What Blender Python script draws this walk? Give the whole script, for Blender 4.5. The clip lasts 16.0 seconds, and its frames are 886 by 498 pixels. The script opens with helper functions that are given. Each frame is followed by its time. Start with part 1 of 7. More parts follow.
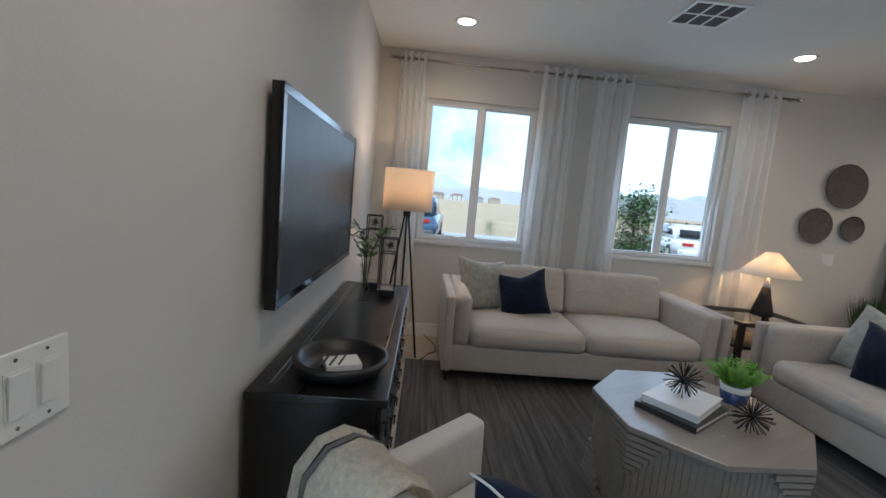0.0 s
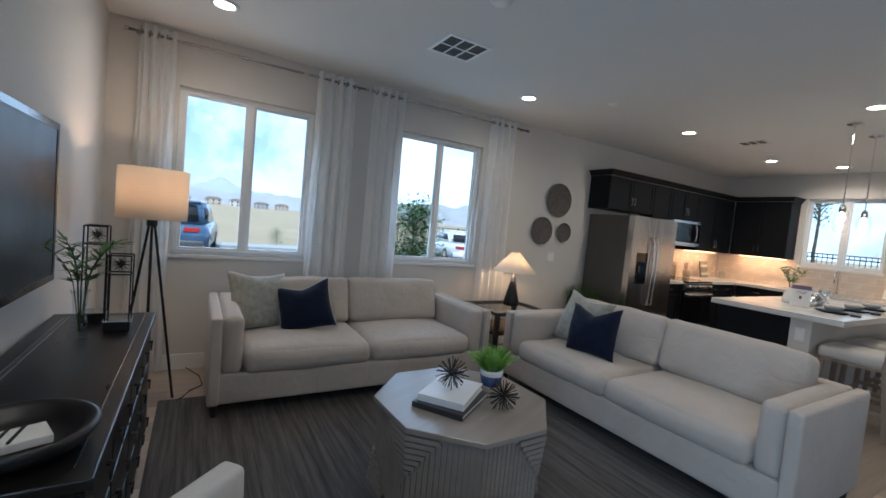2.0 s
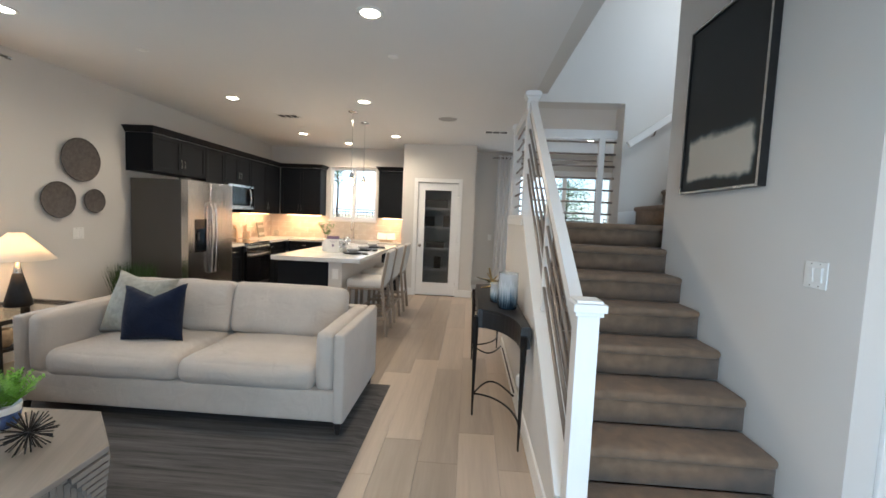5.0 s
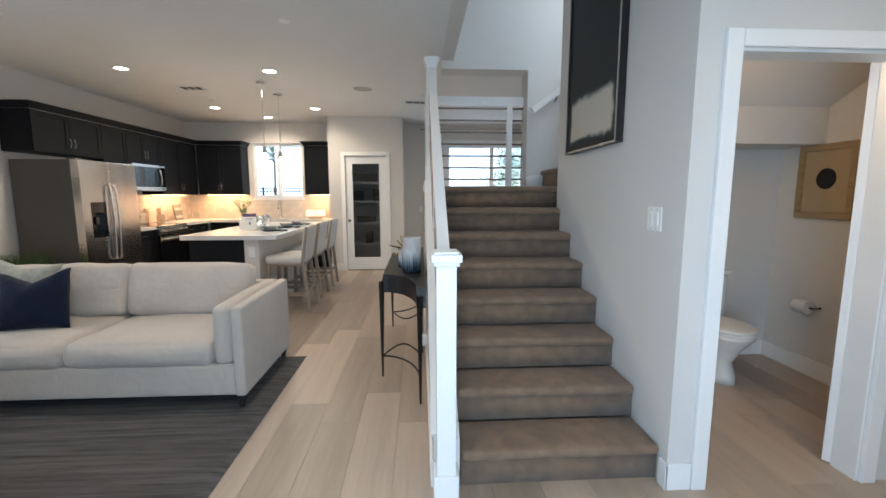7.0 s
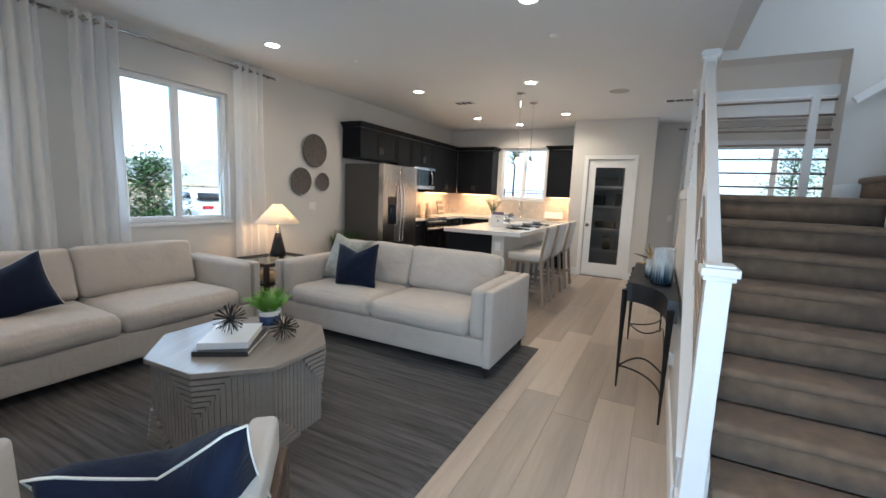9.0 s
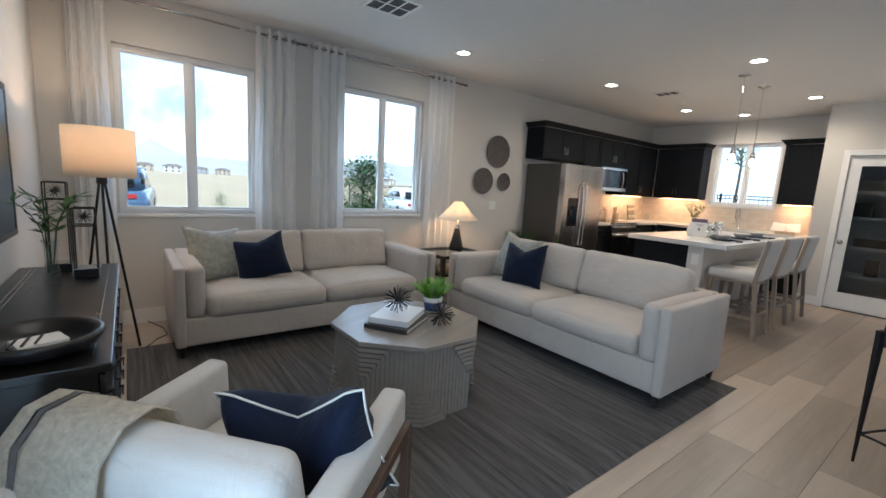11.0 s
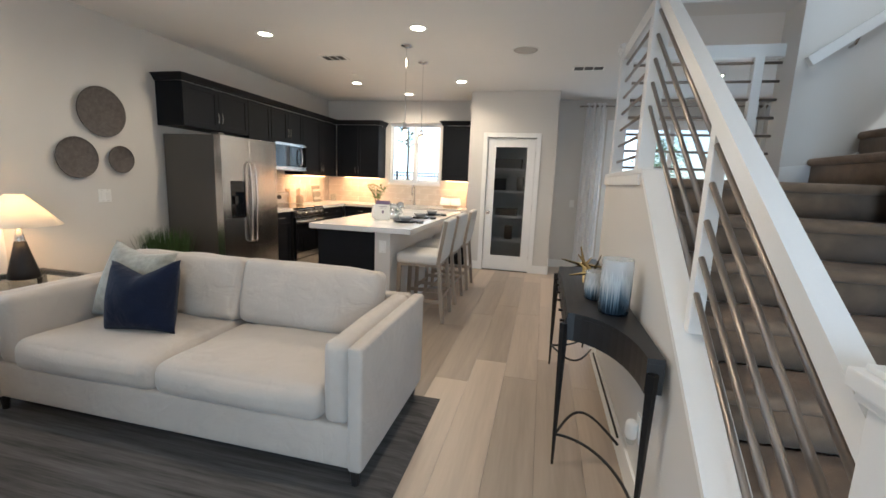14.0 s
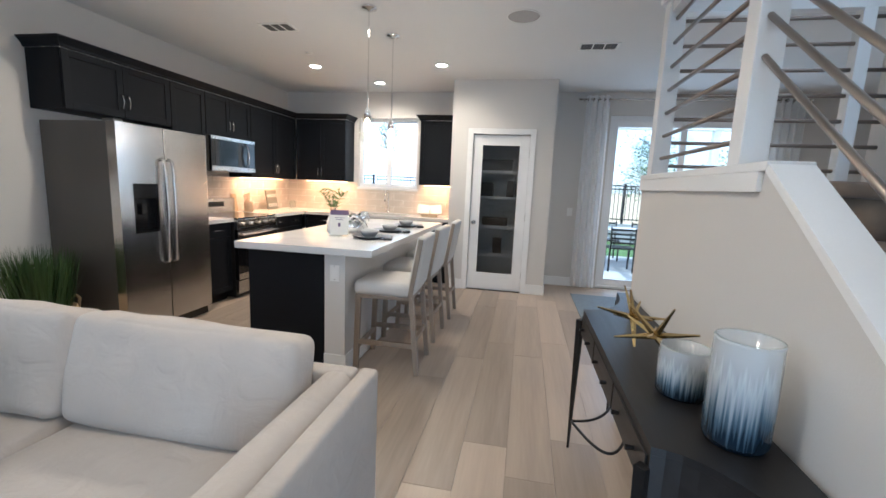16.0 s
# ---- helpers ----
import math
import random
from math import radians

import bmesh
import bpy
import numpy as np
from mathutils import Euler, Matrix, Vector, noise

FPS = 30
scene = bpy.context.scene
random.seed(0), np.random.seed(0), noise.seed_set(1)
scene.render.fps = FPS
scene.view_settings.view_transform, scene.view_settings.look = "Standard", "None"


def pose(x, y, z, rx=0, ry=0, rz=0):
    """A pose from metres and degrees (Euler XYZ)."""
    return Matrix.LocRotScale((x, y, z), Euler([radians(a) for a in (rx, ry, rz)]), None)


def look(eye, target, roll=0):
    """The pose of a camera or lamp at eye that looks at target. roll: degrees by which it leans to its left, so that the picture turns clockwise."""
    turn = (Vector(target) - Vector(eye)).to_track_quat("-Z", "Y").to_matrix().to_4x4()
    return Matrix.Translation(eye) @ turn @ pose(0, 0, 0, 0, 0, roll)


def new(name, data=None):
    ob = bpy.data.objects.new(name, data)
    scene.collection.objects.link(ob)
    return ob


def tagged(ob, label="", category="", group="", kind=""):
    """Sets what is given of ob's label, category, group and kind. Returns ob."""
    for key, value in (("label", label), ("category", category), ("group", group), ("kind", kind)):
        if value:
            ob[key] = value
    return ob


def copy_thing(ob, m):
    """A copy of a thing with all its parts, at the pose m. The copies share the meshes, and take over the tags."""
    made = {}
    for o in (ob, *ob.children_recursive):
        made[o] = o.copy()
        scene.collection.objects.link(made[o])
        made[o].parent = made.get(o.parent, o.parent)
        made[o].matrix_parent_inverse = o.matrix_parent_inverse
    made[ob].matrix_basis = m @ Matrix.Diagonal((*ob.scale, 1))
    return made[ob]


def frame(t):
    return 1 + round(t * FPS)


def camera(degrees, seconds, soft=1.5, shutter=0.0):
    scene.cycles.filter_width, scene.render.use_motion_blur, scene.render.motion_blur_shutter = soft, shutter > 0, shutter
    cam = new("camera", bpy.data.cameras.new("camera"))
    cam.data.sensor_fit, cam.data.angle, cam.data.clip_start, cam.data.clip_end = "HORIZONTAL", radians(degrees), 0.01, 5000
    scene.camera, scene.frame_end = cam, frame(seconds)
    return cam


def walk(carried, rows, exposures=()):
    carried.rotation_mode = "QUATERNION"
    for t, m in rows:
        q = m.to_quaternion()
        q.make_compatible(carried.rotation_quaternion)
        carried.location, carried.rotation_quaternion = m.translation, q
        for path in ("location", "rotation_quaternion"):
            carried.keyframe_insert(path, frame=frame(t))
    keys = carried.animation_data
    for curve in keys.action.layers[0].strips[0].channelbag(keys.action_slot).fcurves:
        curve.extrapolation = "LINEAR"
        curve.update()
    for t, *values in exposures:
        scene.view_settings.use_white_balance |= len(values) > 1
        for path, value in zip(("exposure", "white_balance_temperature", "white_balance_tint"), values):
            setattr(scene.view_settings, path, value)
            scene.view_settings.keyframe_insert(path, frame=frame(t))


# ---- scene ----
cam = camera(93.4, 16.0, soft=1.6)
PATH = [
    (0, (0.031, 0.157, 1.389), (0.133, 2.139, 1.147), 5.2),
    (0.5, (0.011, 0.169, 1.401), (0.214, 2.147, 1.185), 5.7),
    (1, (0.016, 0.136, 1.413), (0.422, 2.086, 1.226), 5.8),
    (1.5, (0.06, 0.15, 1.41), (0.751, 2.02, 1.259), 5.8),
    (2, (0.138, 0.215, 1.405), (1.158, 1.931, 1.289), 5.4),
    (2.5, (0.151, 0.281, 1.416), (1.48, 1.773, 1.319), 5.2),
    (3, (0.125, 0.316, 1.414), (1.706, 1.537, 1.326), 4.7),
    (3.5, (0.109, 0.341, 1.414), (1.881, 1.263, 1.318), 4.2),
    (4, (0.119, 0.303, 1.423), (2.012, 0.94, 1.306), 3.7),
    (4.5, (0.126, 0.271, 1.424), (2.089, 0.631, 1.29), 3.2),
    (5, (0.129, 0.218, 1.43), (2.12, 0.339, 1.28), 2.4),
    (5.2, (0.13, 0.192, 1.423), (2.123, 0.227, 1.268), 2.0),
    (5.7, (0.118, 0.104, 1.416), (2.105, -0.037, 1.237), 1.6),
    (6.25, (0.104, -0.030, 1.393), (2.081, -0.248, 1.181), 0.9),
    (6.8, (0.072, -0.130, 1.372), (2.050, -0.295, 1.122), 0.2),
    (7.3, (0.034, -0.157, 1.362), (2.018, -0.152, 1.106), -0.0),
    (7.5, (0.022, -0.136, 1.365), (2.003, -0.041, 1.102), 0.0),
    (8, (-0.005, -0.097, 1.367), (1.942, 0.271, 1.095), 0.4),
    (8.5, (-0.062, -0.045, 1.37), (1.812, 0.599, 1.101), 1.3),
    (9, (-0.118, -0.038, 1.362), (1.644, 0.87, 1.098), 2.3),
    (9.5, (-0.098, -0.08, 1.359), (1.523, 1.063, 1.104), 3.3),
    (10, (-0.023, -0.162, 1.361), (1.429, 1.193, 1.117), 4.0),
    (10.2, (-0.007, -0.178, 1.347), (1.373, 1.249, 1.107), 4.4),
    (10.7, (0.016, -0.168, 1.340), (1.262, 1.392, 1.070), 4.0),
    (11.25, (0.041, -0.106, 1.328), (1.229, 1.475, 1.020), 3.2),
    (11.8, (0.120, -0.005, 1.324), (1.390, 1.500, 0.970), 2.6),
    (12.3, (0.269, 0.102, 1.328), (1.743, 1.4, 0.953), 2.3),
    (12.5, (0.348, 0.163, 1.332), (1.919, 1.343, 0.959), 2.1),
    (13, (0.603, 0.193, 1.357), (2.351, 1.098, 1.006), 2.4),
    (13.5, (0.862, 0.231, 1.36), (2.726, 0.872, 1.025), 2.4),
    (14, (1.118, 0.28, 1.379), (3.04, 0.728, 1.054), 2.3),
    (14.5, (1.398, 0.296, 1.369), (3.339, 0.661, 1.056), 2.3),
    (15, (1.656, 0.303, 1.376), (3.599, 0.662, 1.067), 2.3),
    (15.5, (1.909, 0.388, 1.382), (3.851, 0.754, 1.079), 2.4),
    (16, (2.125, 0.461, 1.373), (4.069, 0.827, 1.073), 2.5),
]
EXPOSURES = [(0.0, 0.14, 5250, 6), (1.5, 0.18, 5000, 6), (2.5, -0.10, 5050, 6), (3.5, 0.14, 5100, 6), (5.0, 0.85, 5550, 6), (7.5, 0.82, 5400, 6), (10.0, 0.60, 5250, 6), (12.5, 0.32, 5200, 6), (13.5, 0.7, 5550, 6), (14.5, 0.92, 5330, 6), (16.0, 0.95, 5000, 6)]
walk(cam, [(t, look(eye, target, roll)) for t, eye, target, roll in PATH], EXPOSURES)

# ---- world and sun ----
world = bpy.data.worlds.new("sky_world")
scene.world = world
world.use_nodes = True
wn, wl = world.node_tree.nodes, world.node_tree.links
wn.clear()
w_out = wn.new("ShaderNodeOutputWorld")
w_bg = wn.new("ShaderNodeBackground")
w_sky = wn.new("ShaderNodeTexSky")
w_sky.sky_type = "NISHITA"
w_sky.sun_disc = False
w_sky.sun_elevation = radians(53)
w_sky.sun_rotation = radians(197)
w_noise = wn.new("ShaderNodeTexNoise")
w_noise.inputs["Scale"].default_value = 3.6
w_noise.inputs["Detail"].default_value = 9
w_noise.inputs["Roughness"].default_value = 0.55
w_ramp = wn.new("ShaderNodeValToRGB")
w_ramp.color_ramp.elements[0].position = 0.44
w_ramp.color_ramp.elements[0].color = (0.14, 0.14, 0.14, 1)
w_ramp.color_ramp.elements[1].position = 0.62
w_mix = wn.new("ShaderNodeMix")
w_mix.data_type = "RGBA"
w_mix.inputs[7].default_value = (12.0, 13.2, 15.0, 1)
wl.new(w_noise.outputs["Fac"], w_ramp.inputs["Fac"])
wl.new(w_ramp.outputs["Color"], w_mix.inputs[0])
wl.new(w_sky.outputs["Color"], w_mix.inputs[6])
wl.new(w_mix.outputs[2], w_bg.inputs["Color"])
w_bg.inputs["Strength"].default_value = 0.15
wl.new(w_bg.outputs["Background"], w_out.inputs["Surface"])

sun = new("sun", bpy.data.lights.new("sun", "SUN"))
sun.data.energy = 3.0
sun.data.angle = radians(0.5)
sun.data.color = (1.0, 0.95, 0.87)
sun.matrix_world = look((-3, -10, 14), (0, 0, 0))

CEIL = 2.72
LAMP_WATTS = 36

# ---- materials ----
def material(name, base, rough=0.6, metal=0.0, vary=0.08, scale=6.0, bump=0.0, bump_scale=120.0, spec=0.5,
             island=0.0, obj_rand=0.0, stretch=(1, 1, 1), sheen=0.0, coat=0.0, wrinkle=0.0):
    """A painted or natural surface: colour drift at two sizes, gloss drift and fine relief."""
    m = bpy.data.materials.new(name)
    m.use_nodes = True
    n, l = m.node_tree.nodes, m.node_tree.links
    b = n["Principled BSDF"]
    b.inputs["Roughness"].default_value = rough
    b.inputs["Metallic"].default_value = metal
    b.inputs["Specular IOR Level"].default_value = spec
    if sheen:
        b.inputs["Sheen Weight"].default_value = sheen
    if coat:
        b.inputs["Coat Weight"].default_value = coat
        b.inputs["Coat Roughness"].default_value = 0.12
    co = n.new("ShaderNodeTexCoord")
    mp = n.new("ShaderNodeMapping")
    mp.inputs["Scale"].default_value = stretch
    l.new(co.outputs["Object"], mp.inputs["Vector"])
    big = n.new("ShaderNodeTexNoise")
    big.inputs["Scale"].default_value = scale
    big.inputs["Detail"].default_value = 5
    l.new(mp.outputs["Vector"], big.inputs["Vector"])
    fine = n.new("ShaderNodeTexNoise")
    fine.inputs["Scale"].default_value = bump_scale
    fine.inputs["Detail"].default_value = 3
    l.new(mp.outputs["Vector"], fine.inputs["Vector"])
    add = n.new("ShaderNodeMath")
    add.operation = "MULTIPLY_ADD"
    add.inputs[1].default_value = 0.4
    l.new(fine.outputs["Fac"], add.inputs[0])
    l.new(big.outputs["Fac"], add.inputs[2])
    last = add.outputs[0]
    if obj_rand or island:
        src = n.new("ShaderNodeObjectInfo") if obj_rand else n.new("ShaderNodeNewGeometry")
        k = n.new("ShaderNodeMath")
        k.operation = "MULTIPLY_ADD"
        k.inputs[1].default_value = obj_rand or island
        l.new(src.outputs["Random"] if obj_rand else src.outputs["Random Per Island"], k.inputs[0])
        l.new(last, k.inputs[2])
        last = k.outputs[0]
    rng = n.new("ShaderNodeMapRange")
    mid = 0.7 + (obj_rand or island) / 2
    rng.inputs["From Min"].default_value = mid - 0.35 - (obj_rand or island) / 2
    rng.inputs["From Max"].default_value = mid + 0.35 + (obj_rand or island) / 2
    rng.inputs["To Min"].default_value = 1 - vary
    rng.inputs["To Max"].default_value = 1 + vary
    l.new(last, rng.inputs["Value"])
    mul = n.new("ShaderNodeVectorMath")
    mul.operation = "SCALE"
    mul.inputs[0].default_value = base
    l.new(rng.outputs["Result"], mul.inputs["Scale"])
    l.new(mul.outputs["Vector"], b.inputs["Base Color"])
    rr = n.new("ShaderNodeMapRange")
    rr.inputs["To Min"].default_value = max(0.02, rough - 0.07)
    rr.inputs["To Max"].default_value = min(1, rough + 0.07)
    l.new(big.outputs["Fac"], rr.inputs["Value"])
    l.new(rr.outputs["Result"], b.inputs["Roughness"])
    if bump:
        bp = n.new("ShaderNodeBump")
        bp.inputs["Strength"].default_value = bump
        bp.inputs["Distance"].default_value = 0.002
        l.new(fine.outputs["Fac"], bp.inputs["Height"])
        l.new(bp.outputs["Normal"], b.inputs["Normal"])
        if wrinkle:
            wk_ = n.new("ShaderNodeTexNoise")
            wk_.inputs["Scale"].default_value = 7.5
            wk_.inputs["Detail"].default_value = 3
            wk_.inputs["Distortion"].default_value = 1.6
            l.new(co.outputs["Object"], wk_.inputs["Vector"])
            b2 = n.new("ShaderNodeBump")
            b2.inputs["Strength"].default_value = wrinkle
            b2.inputs["Distance"].default_value = 0.02
            l.new(wk_.outputs["Fac"], b2.inputs["Height"])
            l.new(bp.outputs["Normal"], b2.inputs["Normal"])
            l.new(b2.outputs["Normal"], b.inputs["Normal"])
    return m


def wood(name, base, rough=0.5, axis=0, vary=0.3, obj_rand=0.0, grain=22.0, bump=0.15):
    """Grain drawn out along one axis."""
    s = [1.0, 1.0, 1.0]
    s[axis] = 0.06
    return material(name, base, rough, vary=vary, scale=grain, bump=bump, bump_scale=grain * 6, stretch=s, obj_rand=obj_rand)


def glow(name, colour, strength, base=0.8):
    m = bpy.data.materials.new(name)
    m.use_nodes = True
    b = m.node_tree.nodes["Principled BSDF"]
    b.inputs["Base Color"].default_value = (base, base, base, 1)
    b.inputs["Emission Color"].default_value = (*colour, 1)
    b.inputs["Emission Strength"].default_value = strength
    return m


def clear_glass(name, tint=(0.97, 0.99, 0.98), gloss=1.0):
    m = bpy.data.materials.new(name)
    m.use_nodes = True
    n, l = m.node_tree.nodes, m.node_tree.links
    n.clear()
    out = n.new("ShaderNodeOutputMaterial")
    tr = n.new("ShaderNodeBsdfTransparent")
    tr.inputs["Color"].default_value = (*tint, 1)
    gl = n.new("ShaderNodeBsdfGlossy")
    gl.inputs["Roughness"].default_value = 0.02
    fr = n.new("ShaderNodeLayerWeight")
    fr.inputs["Blend"].default_value = 0.25
    k = n.new("ShaderNodeMath")
    k.operation = "MULTIPLY_ADD"
    k.inputs[1].default_value = 0.30 * gloss
    k.inputs[2].default_value = 0.035 * gloss
    mx = n.new("ShaderNodeMixShader")
    l.new(fr.outputs["Facing"], k.inputs[0])
    l.new(k.outputs[0], mx.inputs[0])
    l.new(tr.outputs[0], mx.inputs[1])
    l.new(gl.outputs[0], mx.inputs[2])
    l.new(mx.outputs[0], out.inputs["Surface"])
    return m


def cloth_through(name, base, thin=0.35, rough=0.9, bump=0.3, bump_scale=400, see=0.0):
    """Thin cloth or paper: part of the light goes through it."""
    m = material(name, base, rough, vary=0.06, scale=9, bump=bump, bump_scale=bump_scale)
    n, l = m.node_tree.nodes, m.node_tree.links
    b = n["Principled BSDF"]
    tl = n.new("ShaderNodeBsdfTranslucent")
    tl.inputs["Color"].default_value = (*base, 1)
    mx = n.new("ShaderNodeMixShader")
    mx.inputs[0].default_value = thin
    out = n["Material Output"]
    l.new(b.outputs[0], mx.inputs[1])
    l.new(tl.outputs[0], mx.inputs[2])
    l.new(mx.outputs[0], out.inputs["Surface"])
    if see:
        tr = n.new("ShaderNodeBsdfTransparent")
        m2 = n.new("ShaderNodeMixShader")
        m2.inputs[0].default_value = see
        l.new(mx.outputs[0], m2.inputs[1])
        l.new(tr.outputs[0], m2.inputs[2])
        l.new(m2.outputs[0], out.inputs["Surface"])
    return m


WALL = material("greige_wall_paint", (0.61, 0.585, 0.55), 0.85, vary=0.03, scale=1.2, bump=0.22, bump_scale=160)
CEILING = material("ceiling_paint", (0.69, 0.68, 0.665), 0.9, vary=0.03, scale=1.0, bump=0.3, bump_scale=120)
TRIM = material("white_trim_paint", (0.78, 0.77, 0.75), 0.35, vary=0.03, scale=3)
VINYL = material("white_window_vinyl", (0.8, 0.81, 0.82), 0.35, vary=0.02, scale=3)
PLANK = wood("pale_oak_plank", (0.37, 0.297, 0.23), 0.36, axis=0, vary=0.46, obj_rand=0.85, grain=11.0, bump=0.12)
PLANK_REST = material("pale_oak_plank_far", (0.37, 0.297, 0.23), 0.38, vary=0.34, scale=9.0, bump=0.12, bump_scale=54, stretch=(0.06, 1, 1), island=0.9)
SUBFLOOR = material("plank_joint", (0.17, 0.14, 0.115), 0.8)
CARPET = material("taupe_stair_carpet", (0.19, 0.128, 0.082), 0.98, vary=0.34, scale=14, bump=1.0, bump_scale=420, sheen=0.1)
RUG = material("charcoal_rug", (0.090, 0.084, 0.080), 0.97, vary=0.7, scale=48, bump=0.9, bump_scale=300, stretch=(1, 0.035, 1), spec=0.2)
SOFA = material("oatmeal_linen", (0.475, 0.42, 0.362), 0.92, vary=0.09, scale=5, bump=0.7, bump_scale=430, sheen=0.2, wrinkle=0.42)
NAVY = material("navy_velvet", (0.0055, 0.0095, 0.026), 0.75, vary=0.3, scale=7, bump=0.35, bump_scale=300, sheen=0.06, spec=0.15, wrinkle=0.5)
PIPING = material("cream_piping", (0.62, 0.60, 0.55), 0.9)
SAGE = material("sage_damask", (0.29, 0.285, 0.245), 0.92, vary=0.36, scale=26, bump=0.6, bump_scale=260, sheen=0.3)
DARK_WOOD = wood("espresso_wood", (0.010, 0.0088, 0.0085), 0.3, axis=1, vary=0.3)
BLACK_WOOD = wood("black_ash_wood", (0.011, 0.010, 0.010), 0.42, axis=0, vary=0.4, grain=40)
LEG_WOOD = wood("black_leg_wood", (0.018, 0.015, 0.014), 0.4, axis=2)
GREY_WOOD = wood("bleached_grey_wood", (0.265, 0.235, 0.205), 0.24, axis=0, vary=0.11, grain=18)
STOOL_WOOD = wood("weathered_oak", (0.24, 0.185, 0.135), 0.5, axis=2, vary=0.3, grain=26)
NAVY_CAB = material("midnight_cabinet_paint", (0.0068, 0.008, 0.0105), 0.5, vary=0.12, scale=4, spec=0.14)
QUARTZ = material("white_quartz", (0.63, 0.62, 0.60), 0.18, vary=0.04, scale=5, bump_scale=60)
STEEL = material("brushed_steel", (0.60, 0.585, 0.565), 0.24, metal=1.0, vary=0.06, scale=5, bump=0.06, bump_scale=240, stretch=(1, 1, 0.02))
STEEL_SIDE = material("grey_steel_case", (0.09, 0.083, 0.076), 0.45, metal=0.3, vary=0.05)
ROD_STEEL = material("satin_steel_rod", (0.31, 0.27, 0.24), 0.46, metal=1.0, vary=0.05)
CHROME = material("chrome", (0.78, 0.78, 0.78), 0.06, metal=1.0, vary=0.02)
NICKEL = material("satin_nickel", (0.55, 0.53, 0.50), 0.25, metal=1.0, vary=0.04)
BLACK_METAL = material("blackened_iron", (0.02, 0.019, 0.019), 0.45, metal=0.6, vary=0.2, scale=20)
GOLD = material("brushed_gold", (0.55, 0.42, 0.20), 0.25, metal=1.0, vary=0.08)
BLACK_PLASTIC = material("gloss_black_plastic", (0.008, 0.008, 0.009), 0.12, vary=0.05)
SCREEN = material("dark_screen_glass", (0.026, 0.029, 0.031), 0.42, vary=0.05, spec=0.3)
BLACK_GLASS = material("black_oven_glass", (0.006, 0.006, 0.007), 0.05, vary=0.02)
PLASTIC = material("white_plastic", (0.76, 0.75, 0.72), 0.35, vary=0.02)
CERAMIC = material("white_ceramic", (0.75, 0.73, 0.69), 0.12, vary=0.03)
PAPER = material("book_paper", (0.72, 0.70, 0.65), 0.85, vary=0.06, scale=40)
GLASS = clear_glass("window_glass")
CREAM = material("cream_linen", (0.55, 0.52, 0.475), 0.92, vary=0.07, scale=5, bump=0.7, bump_scale=430, sheen=0.15, wrinkle=0.35)
VASE_GLASS = clear_glass("vase_glass", (0.95, 0.97, 0.97), 0.8)
PENDANT_GLASS = clear_glass("pendant_glass", (0.985, 0.985, 0.98), 0.3)
SHEER = cloth_through("sheer_curtain", (0.92, 0.92, 0.92), 0.5, see=0.12)
# tint darkened to stand for the unlit pantry behind the pane
PANTRY_GLASS = clear_glass("dimmed_pantry_glass", (0.72, 0.73, 0.73), 1.3)
SHADE = cloth_through("linen_shade", (0.80, 0.72, 0.62), 0.55)
PAPER_SHADE = cloth_through("cream_cone_shade", (0.82, 0.76, 0.66), 0.45)
LEAF = material("leaf_green", (0.07, 0.15, 0.035), 0.5, vary=0.45, scale=14, island=0.8)
LEAF_BRIGHT = material("fern_green", (0.20, 0.40, 0.04), 0.5, vary=0.4, scale=14, island=0.8)
LEAF_DARK = material("grass_green", (0.035, 0.075, 0.018), 0.6, vary=0.5, scale=14, island=0.8)
WICKER = material("wicker", (0.42, 0.30, 0.17), 0.8, vary=0.35, scale=40, bump=0.8, bump_scale=90)
PLATE = material("carved_grey_wood", (0.095, 0.082, 0.075), 0.75, vary=0.4, scale=30, bump=0.9, bump_scale=90)
LAMP_GLOW = glow("warm_lamp_lens", (1.0, 0.80, 0.55), 22)
BULB = glow("warm_bulb", (1.0, 0.62, 0.30), 30)
LED = glow("warm_led_strip", (1.0, 0.50, 0.20), 14)


# ---- mesh helpers ----
def part(name, bm, mat, parent=None, label="", smooth=False):
    """Links a bmesh as one mesh object, under a thing or a part."""
    me = bpy.data.meshes.new(name)
    bm.normal_update()
    bm.to_mesh(me)
    bm.free()
    if smooth:
        me.shade_smooth()
    me.materials.append(mat)
    ob = new(name, me)
    if parent is not None:
        ob.parent = parent
    if label:
        tagged(ob, label)
    return ob


def thing(name, m, label, category, group="", kind=""):
    """An Empty at the base of a thing, that parents its parts."""
    ob = new(name)
    ob.matrix_world = m
    ob.empty_display_size = 0.1
    return tagged(ob, label, category, group, kind)


def box(bm, x0, x1, y0, y1, z0, z1, bevel=0.0, seg=2):
    r = bmesh.ops.create_cube(bm, size=1.0, matrix=Matrix.Translation(((x0 + x1) / 2, (y0 + y1) / 2, (z0 + z1) / 2)) @ Matrix.Diagonal((abs(x1 - x0), abs(y1 - y0), abs(z1 - z0), 1)))
    if bevel:
        edges = {e for v in r["verts"] for e in v.link_edges}
        bmesh.ops.bevel(bm, geom=list(edges), offset=bevel, segments=seg, affect="EDGES", profile=0.6)
    return bm


def boxes(*specs, bevel=0.0):
    bm = bmesh.new()
    for s in specs:
        box(bm, *s, bevel=bevel)
    return bm


